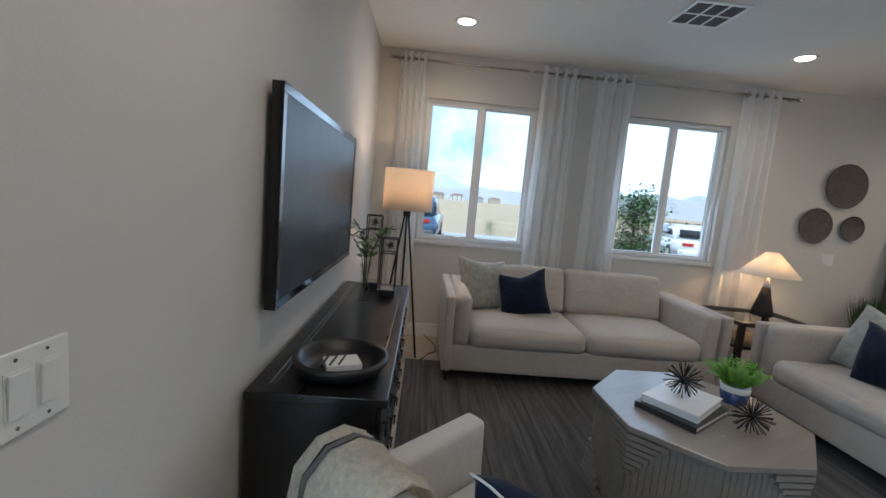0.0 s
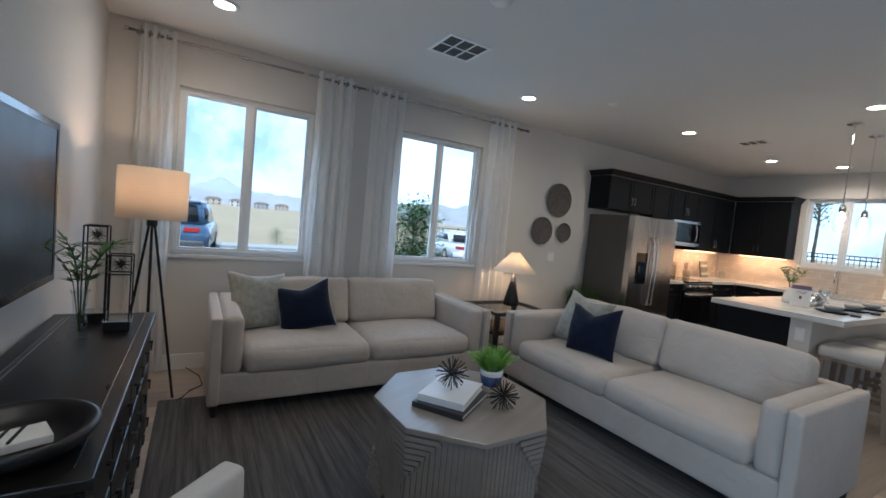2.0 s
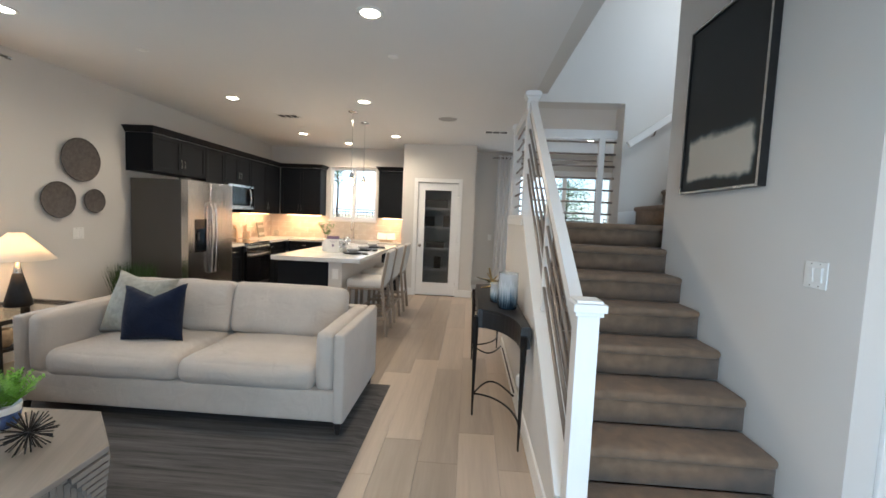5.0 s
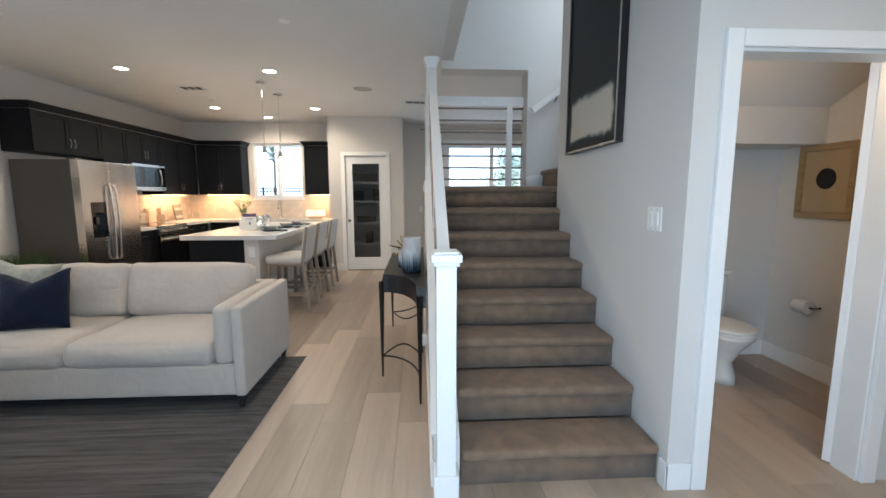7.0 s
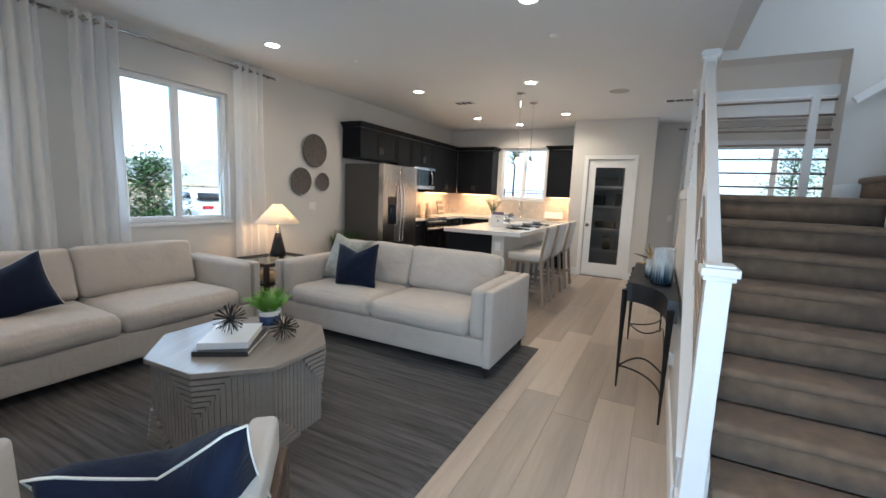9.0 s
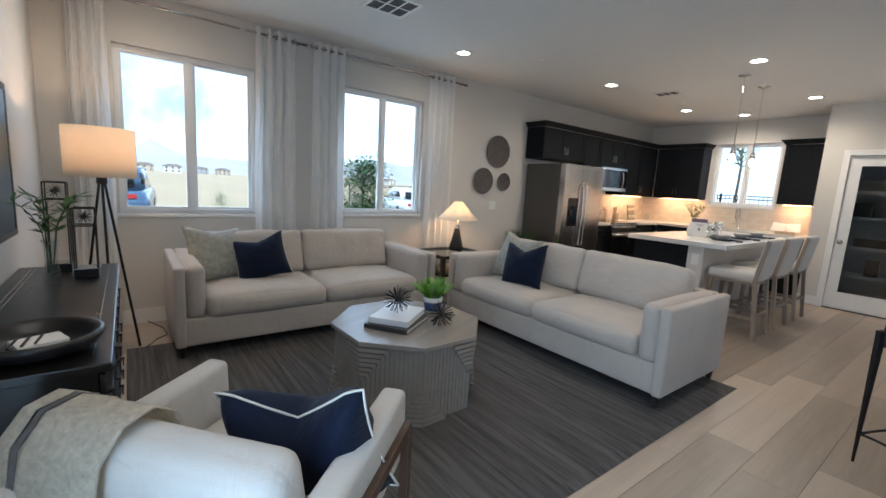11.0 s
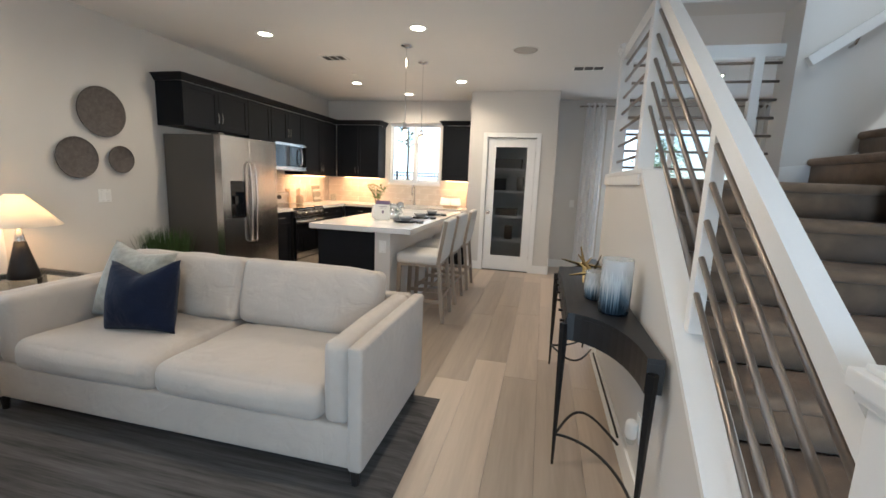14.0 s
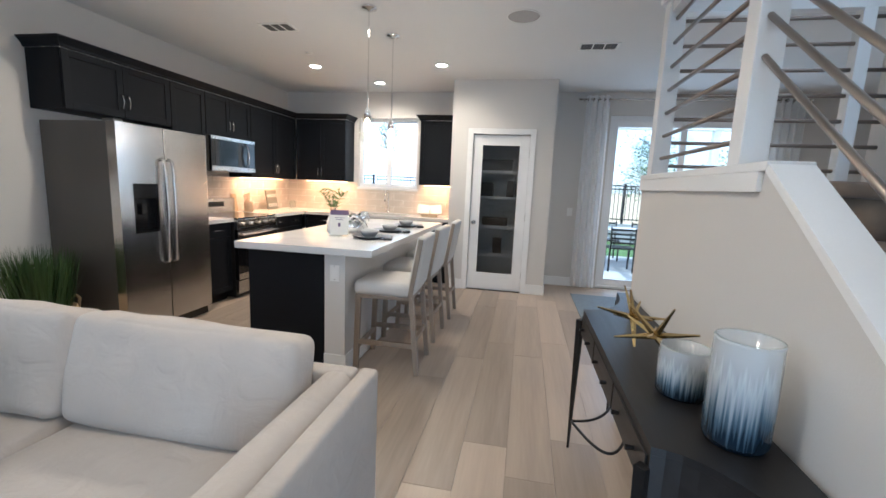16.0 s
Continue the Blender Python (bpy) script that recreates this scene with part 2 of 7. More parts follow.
def rod(bm, a, b, r0, r1=None, seg=10):
    """A round bar from a to b."""
    a, b = Vector(a), Vector(b)
    d = b - a
    m = Matrix.Translation((a + b) / 2) @ d.to_track_quat("Z", "Y").to_matrix().to_4x4()
    bmesh.ops.create_cone(bm, cap_ends=True, segments=seg, radius1=r0, radius2=r0 if r1 is None else r1, depth=d.length, matrix=m)
    return bm


def beam(bm, a, b, w, h, up=(0, 0, 1)):
    """A square bar from a to b, w wide and h high."""
    a, b = Vector(a), Vector(b)
    d = (b - a).normalized()
    side = d.cross(Vector(up)).normalized() * (w / 2)
    top = side.cross(d).normalized() * (h / 2)
    v = [bm.verts.new(p + s * side + k * top) for p in (a, b) for s, k in ((-1, -1), (1, -1), (1, 1), (-1, 1))]
    for q in ((0, 1, 2, 3), (7, 6, 5, 4), (0, 4, 5, 1), (1, 5, 6, 2), (2, 6, 7, 3), (3, 7, 4, 0)):
        bm.faces.new([v[i] for i in q])
    bmesh.ops.recalc_face_normals(bm, faces=bm.faces[:])
    return bm


def tube(bm, pts, r, seg=8):
    """A bent round bar through the points."""
    pts = [Vector(p) for p in pts]
    rings = []
    for i, p in enumerate(pts):
        d = (pts[min(i + 1, len(pts) - 1)] - pts[max(i - 1, 0)]).normalized()
        q = d.to_track_quat("Z", "Y").to_matrix()
        rings.append([bm.verts.new(p + q @ Vector((r * math.cos(k * math.tau / seg), r * math.sin(k * math.tau / seg), 0))) for k in range(seg)])
    for a, b in zip(rings, rings[1:]):
        # match the nearest start vertex, so that the bar does not twist
        s = min(range(seg), key=lambda j: (a[0].co - b[j].co).length)
        for k in range(seg):
            bm.faces.new((a[k], a[(k + 1) % seg], b[(k + 1 + s) % seg], b[(k + s) % seg]))
    bm.faces.new(rings[0][::-1])
    bm.faces.new(rings[-1])
    bmesh.ops.recalc_face_normals(bm, faces=bm.faces[:])
    return bm


def lathe(bm, profile, seg=24, at=(0, 0, 0)):
    """Turns (radius, height) pairs round the upright axis."""
    rings = []
    for r, z in profile:
        if r < 1e-5:
            rings.append([bm.verts.new((at[0], at[1], at[2] + z))])
        else:
            rings.append([bm.verts.new((at[0] + r * math.cos(k * math.tau / seg), at[1] + r * math.sin(k * math.tau / seg), at[2] + z)) for k in range(seg)])
    for a, b in zip(rings, rings[1:]):
        for k in range(seg):
            q = [a[k % len(a)], a[(k + 1) % len(a)], b[(k + 1) % len(b)], b[k % len(b)]]
            q = list(dict.fromkeys(q))
            if len(q) > 2:
                bm.faces.new(q)
    bmesh.ops.recalc_face_normals(bm, faces=bm.faces[:])
    return bm


def soft(bm, c, size, r=0.05, puff=(0, 0, 0), n=5, sag=0.0, lump=0.0, seed=0.0):
    """An upholstered block: rounded edges, faces that swell by puff (x, y, z)."""
    h = Vector(size) / 2
    r = min(r, *h)

    def steps(k):
        arc = [-k, -k + r * 0.18, -k + r * 0.5, -k + r]
        mid = [(-k + r) + (2 * (k - r)) * i / n for i in range(1, n)]
        return arc + mid + [-a for a in arc[::-1]]

    cache = {}

    def vert(p):
        key = (round(p.x, 5), round(p.y, 5), round(p.z, 5))
        if key not in cache:
            inner = Vector((max(-h[i] + r, min(h[i] - r, p[i])) for i in range(3)))
            d = p - inner
            q = inner + (d.normalized() * r if d.length > 1e-9 else d)
            u = [min(1, abs(p[i]) / h[i]) for i in range(3)]
            for i in range(3):
                j, k = (i + 1) % 3, (i + 2) % 3
                q[i] += (1 if p[i] > 0 else -1) * puff[i] * (u[i] ** 2) * (1 - u[j] ** 2) * (1 - u[k] ** 2)
            if sag and p.z > 0:
                q.z -= sag * (1 - u[0] ** 2) * u[2]
            if lump:
                q += noise.noise_vector(q * 5.0 + Vector((seed, seed * 1.7, 0))) * lump
            cache[key] = bm.verts.new(q + Vector(c))
        return cache[key]

    for i in range(3):
        j, k = (i + 1) % 3, (i + 2) % 3
        sj, sk = steps(h[j]), steps(h[k])
        for s in (-1, 1):
            for a0, a1 in zip(sj, sj[1:]):
                for b0, b1 in zip(sk, sk[1:]):
                    q = []
                    for a, b in ((a0, b0), (a1, b0), (a1, b1), (a0, b1)):
                        p = Vector((0, 0, 0))
                        p[i], p[j], p[k] = s * h[i], a, b
                        q.append(vert(p))
                    if len(set(q)) == 4:
                        bm.faces.new(q if s > 0 else q[::-1])
    return bm


def pillow_mesh(w, h, d, pinch=0.06, n=16, chop=0.0):
    """A scatter cushion, standing in the xz plane, thick along y, with drawn-in sides and pointed corners."""
    bm = bmesh.new()
    grid = {}
    for s in (-1, 1):
        for i in range(n + 1):
            for j in range(n + 1):
                u, v = 2 * i / n - 1, 2 * j / n - 1
                edge = i in (0, n) or j in (0, n)
                if edge and s > 0:
                    grid[s, i, j] = grid[-1, i, j]
                    continue
                x = u * w / 2 * (1 - pinch * (1 - v * v))
                z = v * h / 2 * (1 - pinch * (1 - u * u))
                z -= chop * h * max(0, 1 - abs(u) * 1.25) * ((v + 1) / 2) ** 2.5
                t = ((1 - u ** 2) * (1 - v ** 2)) ** 0.42
                wob = noise.noise(Vector((u * 1.7, v * 1.7, s * 3.1))) * 0.014
                grid[s, i, j] = bm.verts.new((x, s * (d / 2 * t) + (0 if edge else wob * t), z + h / 2))
    for s in (-1, 1):
        for i in range(n):
            for j in range(n):
                q = [grid[s, i, j], grid[s, i + 1, j], grid[s, i + 1, j + 1], grid[s, i, j + 1]]
                bm.faces.new(q if s < 0 else q[::-1])
    return bm


def pillow_rim(w, h, pinch=0.06, n=16, chop=0.0):
    pts = []
    for a, b, steps_ in ((-1, -1, (1, 0)), (1, -1, (0, 1)), (1, 1, (-1, 0)), (-1, 1, (0, -1))):
        for k in range(n):
            u, v = a + steps_[0] * 2 * k / n, b + steps_[1] * 2 * k / n
            pts.append((u * w / 2 * (1 - pinch * (1 - v * v)), 0, v * h / 2 * (1 - pinch * (1 - u * u)) + h / 2 - chop * h * max(0, 1 - abs(u) * 1.25) * ((v + 1) / 2) ** 2.5))
    pts.append(pts[0])
    return pts


def cable(name, pts, r, mat, parent=None, label=""):
    return part(name, tube(bmesh.new(), pts, r, 6), mat, parent, label, smooth=True)


# ---- the large structure ----
def wall(name, along, u0, u1, v0, v1, z0, z1, holes=(), mat=WALL, label="painted interior wall"):
    """A wall along x or y from u0 to u1, v0 to v1 thick, with holes (u0, u1, z0, z1) through it."""
    bm = bmesh.new()
    cuts = sorted({u0, u1, *[h[0] for h in holes], *[h[1] for h in holes]})
    for a, b in zip(cuts, cuts[1:]):
        gaps = sorted((h[2], h[3]) for h in holes if h[0] <= a and h[1] >= b)
        lo = z0
        for g0, g1 in gaps + [(z1, z1)]:
            if g0 > lo + 1e-4:
                if along == "x":
                    box(bm, a, b, v0, v1, lo, g0)
                else:
                    box(bm, v0, v1, a, b, lo, g0)
            lo = g1
    bmesh.ops.remove_doubles(bm, verts=bm.verts[:], dist=1e-5)
    return tagged(part(name, bm, mat), label, "wall", kind="structure")


XW, YN, XE, YS = -0.485, 4.22, 8.35, -3.9
W1 = (-0.03, 1.03, 0.965, 2.31)
W2 = (1.89, 2.935, 0.975, 2.33)
WK = (2.08, 3.02, 1.30, 2.34)
SL = (-2.55, -0.62, 0.0, 2.42)
wall("wall_west", "y", YS, YN + 0.2, XW - 0.15, XW, 0, CEIL, [(-0.70, 0.25, 0, 2.05)], label="greige painted wall behind the television")
wall("wall_north", "x", XW, XE + 0.17, YN, YN + 0.2, 0, CEIL, [W1, W2], label="greige painted wall with two windows")
wall("wall_east", "y", YS, YN, XE, XE + 0.17, 0, CEIL, [WK, SL], label="greige painted wall behind the kitchen")
wall("wall_south", "x", XW - 0.15, XE + 0.17, YS - 0.15, YS, 0, CEIL, label="greige painted wall behind the camera")
XP = 7.643
wall("wall_pantry", "y", 0.143, 1.445, XP, XP + 0.115, 0, CEIL, [(0.44, 1.16, 0, 2.05)], label="greige pantry wall with a door")
wall("wall_pantry_side", "x", XP + 0.115, XE, 0.143, 0.258, 0, CEIL, label="greige side wall of the pantry")
wall("wall_pantry_kitchen_side", "x", XP + 0.115, XE, 1.33, 1.445, 0, CEIL, label="greige side wall of the pantry")
# stairwell walls; they rise through the upper floor
UP = 5.3
XF, XL, YC = 4.50, 4.75, -0.385      # wall of the upper flight, end of the landing, edge of the ceiling
wall("wall_stair", "x", 1.79, 3.49, -1.40, -1.288, 0, UP, label="pale painted wall beside the stairs")
wall("wall_powder", "y", YS, -1.40, 1.79, 1.91, 0, CEIL, [(-2.24, -1.47, 0, 1.965)], label="greige wall with the powder room doorway")
# the high opening is unseen, cut only to let the west fill light through
wall("wall_flight_west", "y", YS, -1.40, 3.37, 3.49, 0, UP, [(-3.0, -1.75, 3.1, 5.0)], label="pale painted wall beside the upper flight")
wall("wall_flight_east", "y", YS, -1.28, XF, XL, 0, UP, label="pale painted wall with a handrail")
wall("wall_landing_base", "y", -1.28, -0.325, XL - 0.12, XL, 0, 1.44, label="greige wall under the landing")
wall("wall_upper_north", "x", 1.79, XF, YC - 0.12, YC, CEIL, UP, label="pale upper stairwell wall")
wall("wall_upper_east", "y", -1.28, YC, XF, XL, 2.64, UP, label="pale upper stairwell wall")
wall("wall_upper_west", "y", -1.288, YC - 0.12, 1.79, 1.91, CEIL, UP, label="pale upper stairwell wall")
wall("wall_upper_south", "x", 3.37, XL, YS - 0.12, YS, CEIL + 0.3, UP, [(3.6, 4.4, 3.3, 5.0)], label="pale upper stairwell wall with an unseen opening for light")

bm = boxes((XW - 0.15, XE + 0.17, YC, YN + 0.2, CEIL, CEIL + 0.3), (XW - 0.15, 1.79, YS - 0.15, YC, CEIL, CEIL + 0.3),
           (XL, XE + 0.17, YS - 0.15, YC, CEIL, CEIL + 0.3), (1.91, 3.37, YS - 0.15, -1.40, CEIL, CEIL + 0.3))
tagged(part("ceiling", bm, CEILING), "flat painted ceiling", "ceiling", kind="structure")
tagged(part("ceiling_stairwell", boxes((1.79, XL, YS - 0.12, YC, UP, UP + 0.15)), CEILING), "flat painted stairwell ceiling", "ceiling", kind="structure")
floor = tagged(part("floor", boxes((XW - 0.15, XE + 0.17, YS - 0.15, YN + 0.2, -0.2, -0.012)), SUBFLOOR), "pale oak plank floor", "floor", kind="structure")


def prism(bm, pts, y0, y1):
    """A flat outline of (x, z) points, drawn out from y0 to y1."""
    a = [bm.verts.new((x, y0, z)) for x, z in pts]
    b = [bm.verts.new((x, y1, z)) for x, z in pts]
    n = len(pts)
    bm.faces.new(a)
    bm.faces.new(b[::-1])
    for i in range(n):
        bm.faces.new((a[i], b[i], b[(i + 1) % n], a[(i + 1) % n]))
    bmesh.ops.recalc_face_normals(bm, faces=bm.faces[:])
    return bm


# knee wall beside the stairs, sloping with them, and its cap
NEWEL_X, KY = 1.79, -0.258
RISE, GO, STEP0 = 0.18, 0.2545, 1.845
SLOPE = RISE / GO
KX = 3.46
knee_z = lambda x: 1.448 - (KX - x) * 0.74
tagged(part("wall_knee", prism(bmesh.new(), [(1.84, 0), (XL, 0), (XL, 1.452), (KX, 1.452), (1.84, knee_z(1.84))], -0.325, -0.205), WALL), "greige knee wall along the stairs", "wall", kind="structure")
bm = bmesh.new()
beam(bm, (1.85, KY + 0.005, knee_z(1.85) + 0.012), (KX, KY + 0.005, 1.462), 0.115, 0.024)
tagged(part("trim_knee_slope", bm, TRIM), "white cap board on the sloping knee wall", "trim", kind="structure")
tagged(part("trim_knee_landing", boxes((KX, XL + 0.02, KY - 0.058, KY + 0.064, 1.453, 1.481), bevel=0.004), TRIM), "white cap board on the landing wall", "trim", kind="structure")
tagged(part("trim_knee_apron", boxes((KX + 0.03, XL, -0.205, -0.190, 1.395, 1.452)), TRIM), "white apron board under the landing cap", "trim", kind="structure")


# ---- windows ----
def window(name, wx, y, label):
    """A sliding window in the north wall: two sashes with a meeting stile, sill and glass."""
    x0, x1, z0, z1 = wx
    w = thing(name, pose((x0 + x1) / 2, y, z0), label, "window", kind="structure")
    hw, h = (x1 - x0) / 2, z1 - z0
    f = 0.036
    part("window_frame", boxes((-hw, hw, 0, 0.07, 0, f), (-hw, hw, 0, 0.07, h - f, h), (-hw, -hw + f, 0, 0.07, f, h - f), (hw - f, hw, 0, 0.07, f, h - f), bevel=0.004), VINYL, w)
    part("meeting_stile", boxes((-0.024, 0.024, 0.006, 0.06, f, h - f), bevel=0.004), VINYL, w)
    s = 0.02
    for a, b, d in ((-hw + f, -0.024, 0.012), (0.024, hw - f, 0.03)):
        sash = part("sash", boxes((a, b, d, d + 0.03, f, f + s), (a, b, d, d + 0.03, h - f - s, h - f), (a, a + s, d, d + 0.03, f + s, h - f - s), (b - s, b, d, d + 0.03, f + s, h - f - s), bevel=0.003), VINYL, w)
        g = part("pane", boxes((a + s, b - s, d + 0.013, d + 0.017, f + s, h - f - s)), GLASS, sash)
        g.visible_shadow = False
    part("window_sill", boxes((-hw - 0.02, hw + 0.02, -0.065, 0.0, -0.03, 0.0), bevel=0.005), TRIM, w)
    return w


window("window_1", W1, YN + 0.05, "white vinyl sliding window with a sill")
window("window_2", W2, YN + 0.05, "white vinyl sliding window with a sill")
wk = window("window_3", (-(WK[1] - WK[0]) / 2, (WK[1] - WK[0]) / 2, WK[2], WK[3]), 0, "white vinyl kitchen window above the sink")
wk.matrix_world = pose(XE + 0.05, (WK[0] + WK[1]) / 2, WK[2], 0, 0, -90)


def slider():
    w = thing("door_slider", pose(XE + 0.04, SL[0], 0, 0, 0, 90), "white sliding glass patio door", "door", kind="structure")
    L, h = SL[1] - SL[0], SL[3]
    part("door_frame", boxes((0, L, -0.09, 0, h - 0.06, h), (0, L, -0.09, 0, 0, 0.035), (0, 0.05, -0.09, 0, 0.035, h - 0.06), (L - 0.05, L, -0.09, 0, 0.035, h - 0.06), bevel=0.004), VINYL, w)
    for a, b, d in ((0.05, L / 2 + 0.04, -0.04), (L / 2 - 0.04, L - 0.05, -0.08)):
        s = part("door_panel", boxes((a, b, d, d + 0.035, 0.035, 0.13), (a, b, d, d + 0.035, h - 0.14, h - 0.06), (a, a + 0.075, d, d + 0.035, 0.13, h - 0.14), (b - 0.075, b, d, d + 0.035, 0.13, h - 0.14), bevel=0.003), VINYL, w)
        g = part("pane", boxes((a + 0.075, b - 0.075, d + 0.015, d + 0.02, 0.13, h - 0.14)), GLASS, s)
        g.visible_shadow = False
    return w


slider()


# ---- pantry door ----
def casing(name, m, w, h, label, face=0.085):
    c = thing(name, m, label, "trim", kind="structure")
    part("jamb", boxes((-face, 0, -0.02, 0, 0, h + face), bevel=0.004), TRIM, c)
    part("jamb", boxes((w, w + face, -0.02, 0, 0, h + face), bevel=0.004), TRIM, c)
    part("head", boxes((0.0005, w - 0.0005, -0.02, 0, h, h + face), bevel=0.004), TRIM, c)
    return c


def pantry_door():
    casing("trim_pantry_door", pose(XP, 1.16, 0, 0, 0, -90), 0.72, 2.05, "white painted door casing", 0.07)
    d = thing("door_1", pose(XP + 0.025, 1.1575, 0.012, 0, 0, -90), "white pantry door with a full glass pane", "door", kind="structure")
    w, h, s = 0.715, 2.03, 0.108
    part("stile", boxes((0, s, 0, 0.035, 0, h), bevel=0.003), TRIM, d)
    part("stile", boxes((w - s, w, 0, 0.035, 0, h), bevel=0.003), TRIM, d)
    part("rail", boxes((s, w - s, 0, 0.035, 0, 0.215), bevel=0.003), TRIM, d)
    part("rail", boxes((s, w - s, 0, 0.035, h - 0.115, h), bevel=0.003), TRIM, d)
    z0, z1 = 0.215, h - 0.115
    part("glazing_bead", boxes((s, w - s, -0.004, 0.004, z0, z0 + 0.014), (s, w - s, -0.004, 0.004, z1 - 0.014, z1), (s, s + 0.014, -0.004, 0.004, z0 + 0.014, z1 - 0.014), (w - s - 0.014, w - s, -0.004, 0.004, z0 + 0.014, z1 - 0.014)), TRIM, d)
    part("pane", boxes((s, w - s, 0.015, 0.021, z0, z1)), PANTRY_GLASS, d)
    k = bmesh.new()
    lathe(k, [(0, 0.0), (0.028, 0.001), (0.028, 0.008), (0.011, 0.012), (0.011, 0.034), (0.026, 0.042), (0.028, 0.055), (0.018, 0.066), (0, 0.068)], 16)
    bmesh.ops.transform(k, matrix=pose(0.055, 0, 0.90, 90, 0, 0), verts=k.verts[:])
    part("door_knob", k, NICKEL, d, "satin nickel door knob", smooth=True)
    for z in (0.22, 1.0, 1.8):
        part("hinge", rod(bmesh.new(), (w + 0.004, -0.006, z - 0.045), (w + 0.004, -0.006, z + 0.045), 0.006), NICKEL, d)
    part("threshold", boxes((-0.003, w + 0.003, -0.02, 0.05, -0.0115, -0.003)), DARK_WOOD, d)


pantry_door()


def pantry_shelf(z):
    """A white wire shelf across the pantry."""
    s = thing("wire_shelf", pose(8.05, 0.795, z), "white wire shelf in the pantry", "shelf", "pantry shelves")
    bm = bmesh.new()
    for k in range(9):
        x = -0.17 + k * 0.055
        rod(bm, (x, -0.53, 0), (x, 0.53, 0), 0.0035, seg=6)
    part("wires", bm, PLASTIC, s)
    part("front_rail", boxes((-0.185, -0.175, -0.532, 0.532, -0.03, 0.006), bevel=0.002), PLASTIC, s)
    return s


for z in (0.46, 0.85, 1.25, 1.60):
    pantry_shelf(z)


# ---- baseboards ----
def baseboard(name, x0, y0, x1, y1):
    t, h = 0.014, 0.13
    bm = bmesh.new()
    if abs(x1 - x0) > abs(y1 - y0):
        s = 1 if y1 >= y0 else -1
        box(bm, x0, x1, y0, y0 + s * t, 0, h, bevel=0.004)
    else:
        s = 1 if x1 >= x0 else -1
        box(bm, x0, x0 + s * t, y0, y1, 0, h, bevel=0.004)
    return tagged(part(name, bm, TRIM), "white painted baseboard", "baseboard", kind="structure")


baseboard("baseboard_north", XW, YN, 5.05, YN - 0.001)
baseboard("baseboard_west", XW, YS, XW + 0.001, YN - 0.015)
baseboard("baseboard_knee", 1.86, -0.205, XL, -0.2045)
baseboard("baseboard_pantry_a", XP, 0.143, XP - 0.001, 0.369)
baseboard("baseboard_pantry_b", XP, 1.231, XP - 0.001, 1.445)
baseboard("baseboard_pantry_side", XP - 0.014, 0.143, XE, 0.1425)
baseboard("baseboard_east", XE, -0.61, XE - 0.001, 0.128)
baseboard("baseboard_powder", 1.79, -1.398, 1.789, -1.275)
baseboard("baseboard_stair_end", 1.776, -1.288, 1.84, -1.2875)
casing("trim_powder_door", pose(1.79, -1.47, 0, 0, 0, -90), 0.77, 1.965, "white painted door casing", 0.07)
tagged(part("trim_powder_jamb", boxes((1.791, 1.911, -1.482, -1.469, 0, 1.965), (1.791, 1.911, -2.241, -2.228, 0, 1.965), (1.791, 1.911, -2.228, -1.482, 1.953, 1.966)), TRIM), "white door lining", "trim", kind="structure")


# ---- stairs ----
def stairs():
    st = thing("staircase", pose(0, 0, 0), "carpeted staircase with taupe pile and rounded nosings", "stairs", kind="structure")
    y0, y1 = -1.288, -0.335
    for i in range(7):
        x, z = STEP0 + i * GO, (i + 1) * RISE
        bm = bmesh.new()
        box(bm, x + 0.028, x + GO + 0.03, y0, y1, z - RISE, z - 0.045)
        soft(bm, (x + (GO + 0.03) / 2, (y0 + y1) / 2, z - 0.026), (GO + 0.03, y1 - y0, 0.052), 0.024, (0, 0, 0.003), 6)
        part("step", bm, CARPET, st, smooth=True)
    x = STEP0 + 7 * GO
    bm = boxes((x + 0.028, XL - 0.12, -1.46, y1, 1.26, 1.395))
    soft(bm, ((x + XL - 0.12) / 2, (-1.46 + y1) / 2, 1.414), (XL - 0.12 - x, y1 + 1.46, 0.052), 0.024, (0, 0, 0), 6)
    part("landing", bm, CARPET, st, smooth=True)
    for i in range(8):
        y, z = -1.43 - i * GO, 1.44 + (i + 1) * RISE
        bm = bmesh.new()
        box(bm, 3.49, XF, y - GO - 0.03, y - 0.028, z - RISE, z - 0.045)
        soft(bm, ((3.49 + XF) / 2, y - (GO + 0.03) / 2, z - 0.026), (XF - 3.49, GO + 0.03, 0.052), 0.024, (0, 0, 0.003), 6)
        part("step", bm, CARPET, st, smooth=True)
    return st


stairs()
tagged(part("trim_flight_skirt", prism(bmesh.new(), [(0, 1.43), (0.35, 1.43), (2.3, 1.43 + 1.95 * SLOPE), (2.3, 1.60 + 1.95 * SLOPE), (0.33, 1.60), (0, 1.56)], 0, 0.014), TRIM), "white skirting along the upper flight", "trim", kind="structure").matrix_world = pose(XF - 0.014, -1.282, 0, 0, 0, -90)


# ---- stair railing ----
def newel(x, y, z0, z1, w=0.085):
    p = thing("newel_post", pose(x, y, z0), "white square newel post with a flat moulded cap", "post", "stair newels")
    h = z1 - z0
    part("shaft", boxes((-w / 2, w / 2, -w / 2, w / 2, 0, h - 0.05), bevel=0.004), TRIM, p)
    part("cap", boxes((-w / 2 - 0.012, w / 2 + 0.012, -w / 2 - 0.012, w / 2 + 0.012, h - 0.062, h - 0.044), (-w / 2 - 0.022, w / 2 + 0.022, -w / 2 - 0.022, w / 2 + 0.022, h - 0.044, h - 0.012), (-w / 2 - 0.008, w / 2 + 0.008, -w / 2 - 0.008, w / 2 + 0.008, h - 0.012, h), bevel=0.004), TRIM, p)
    return p


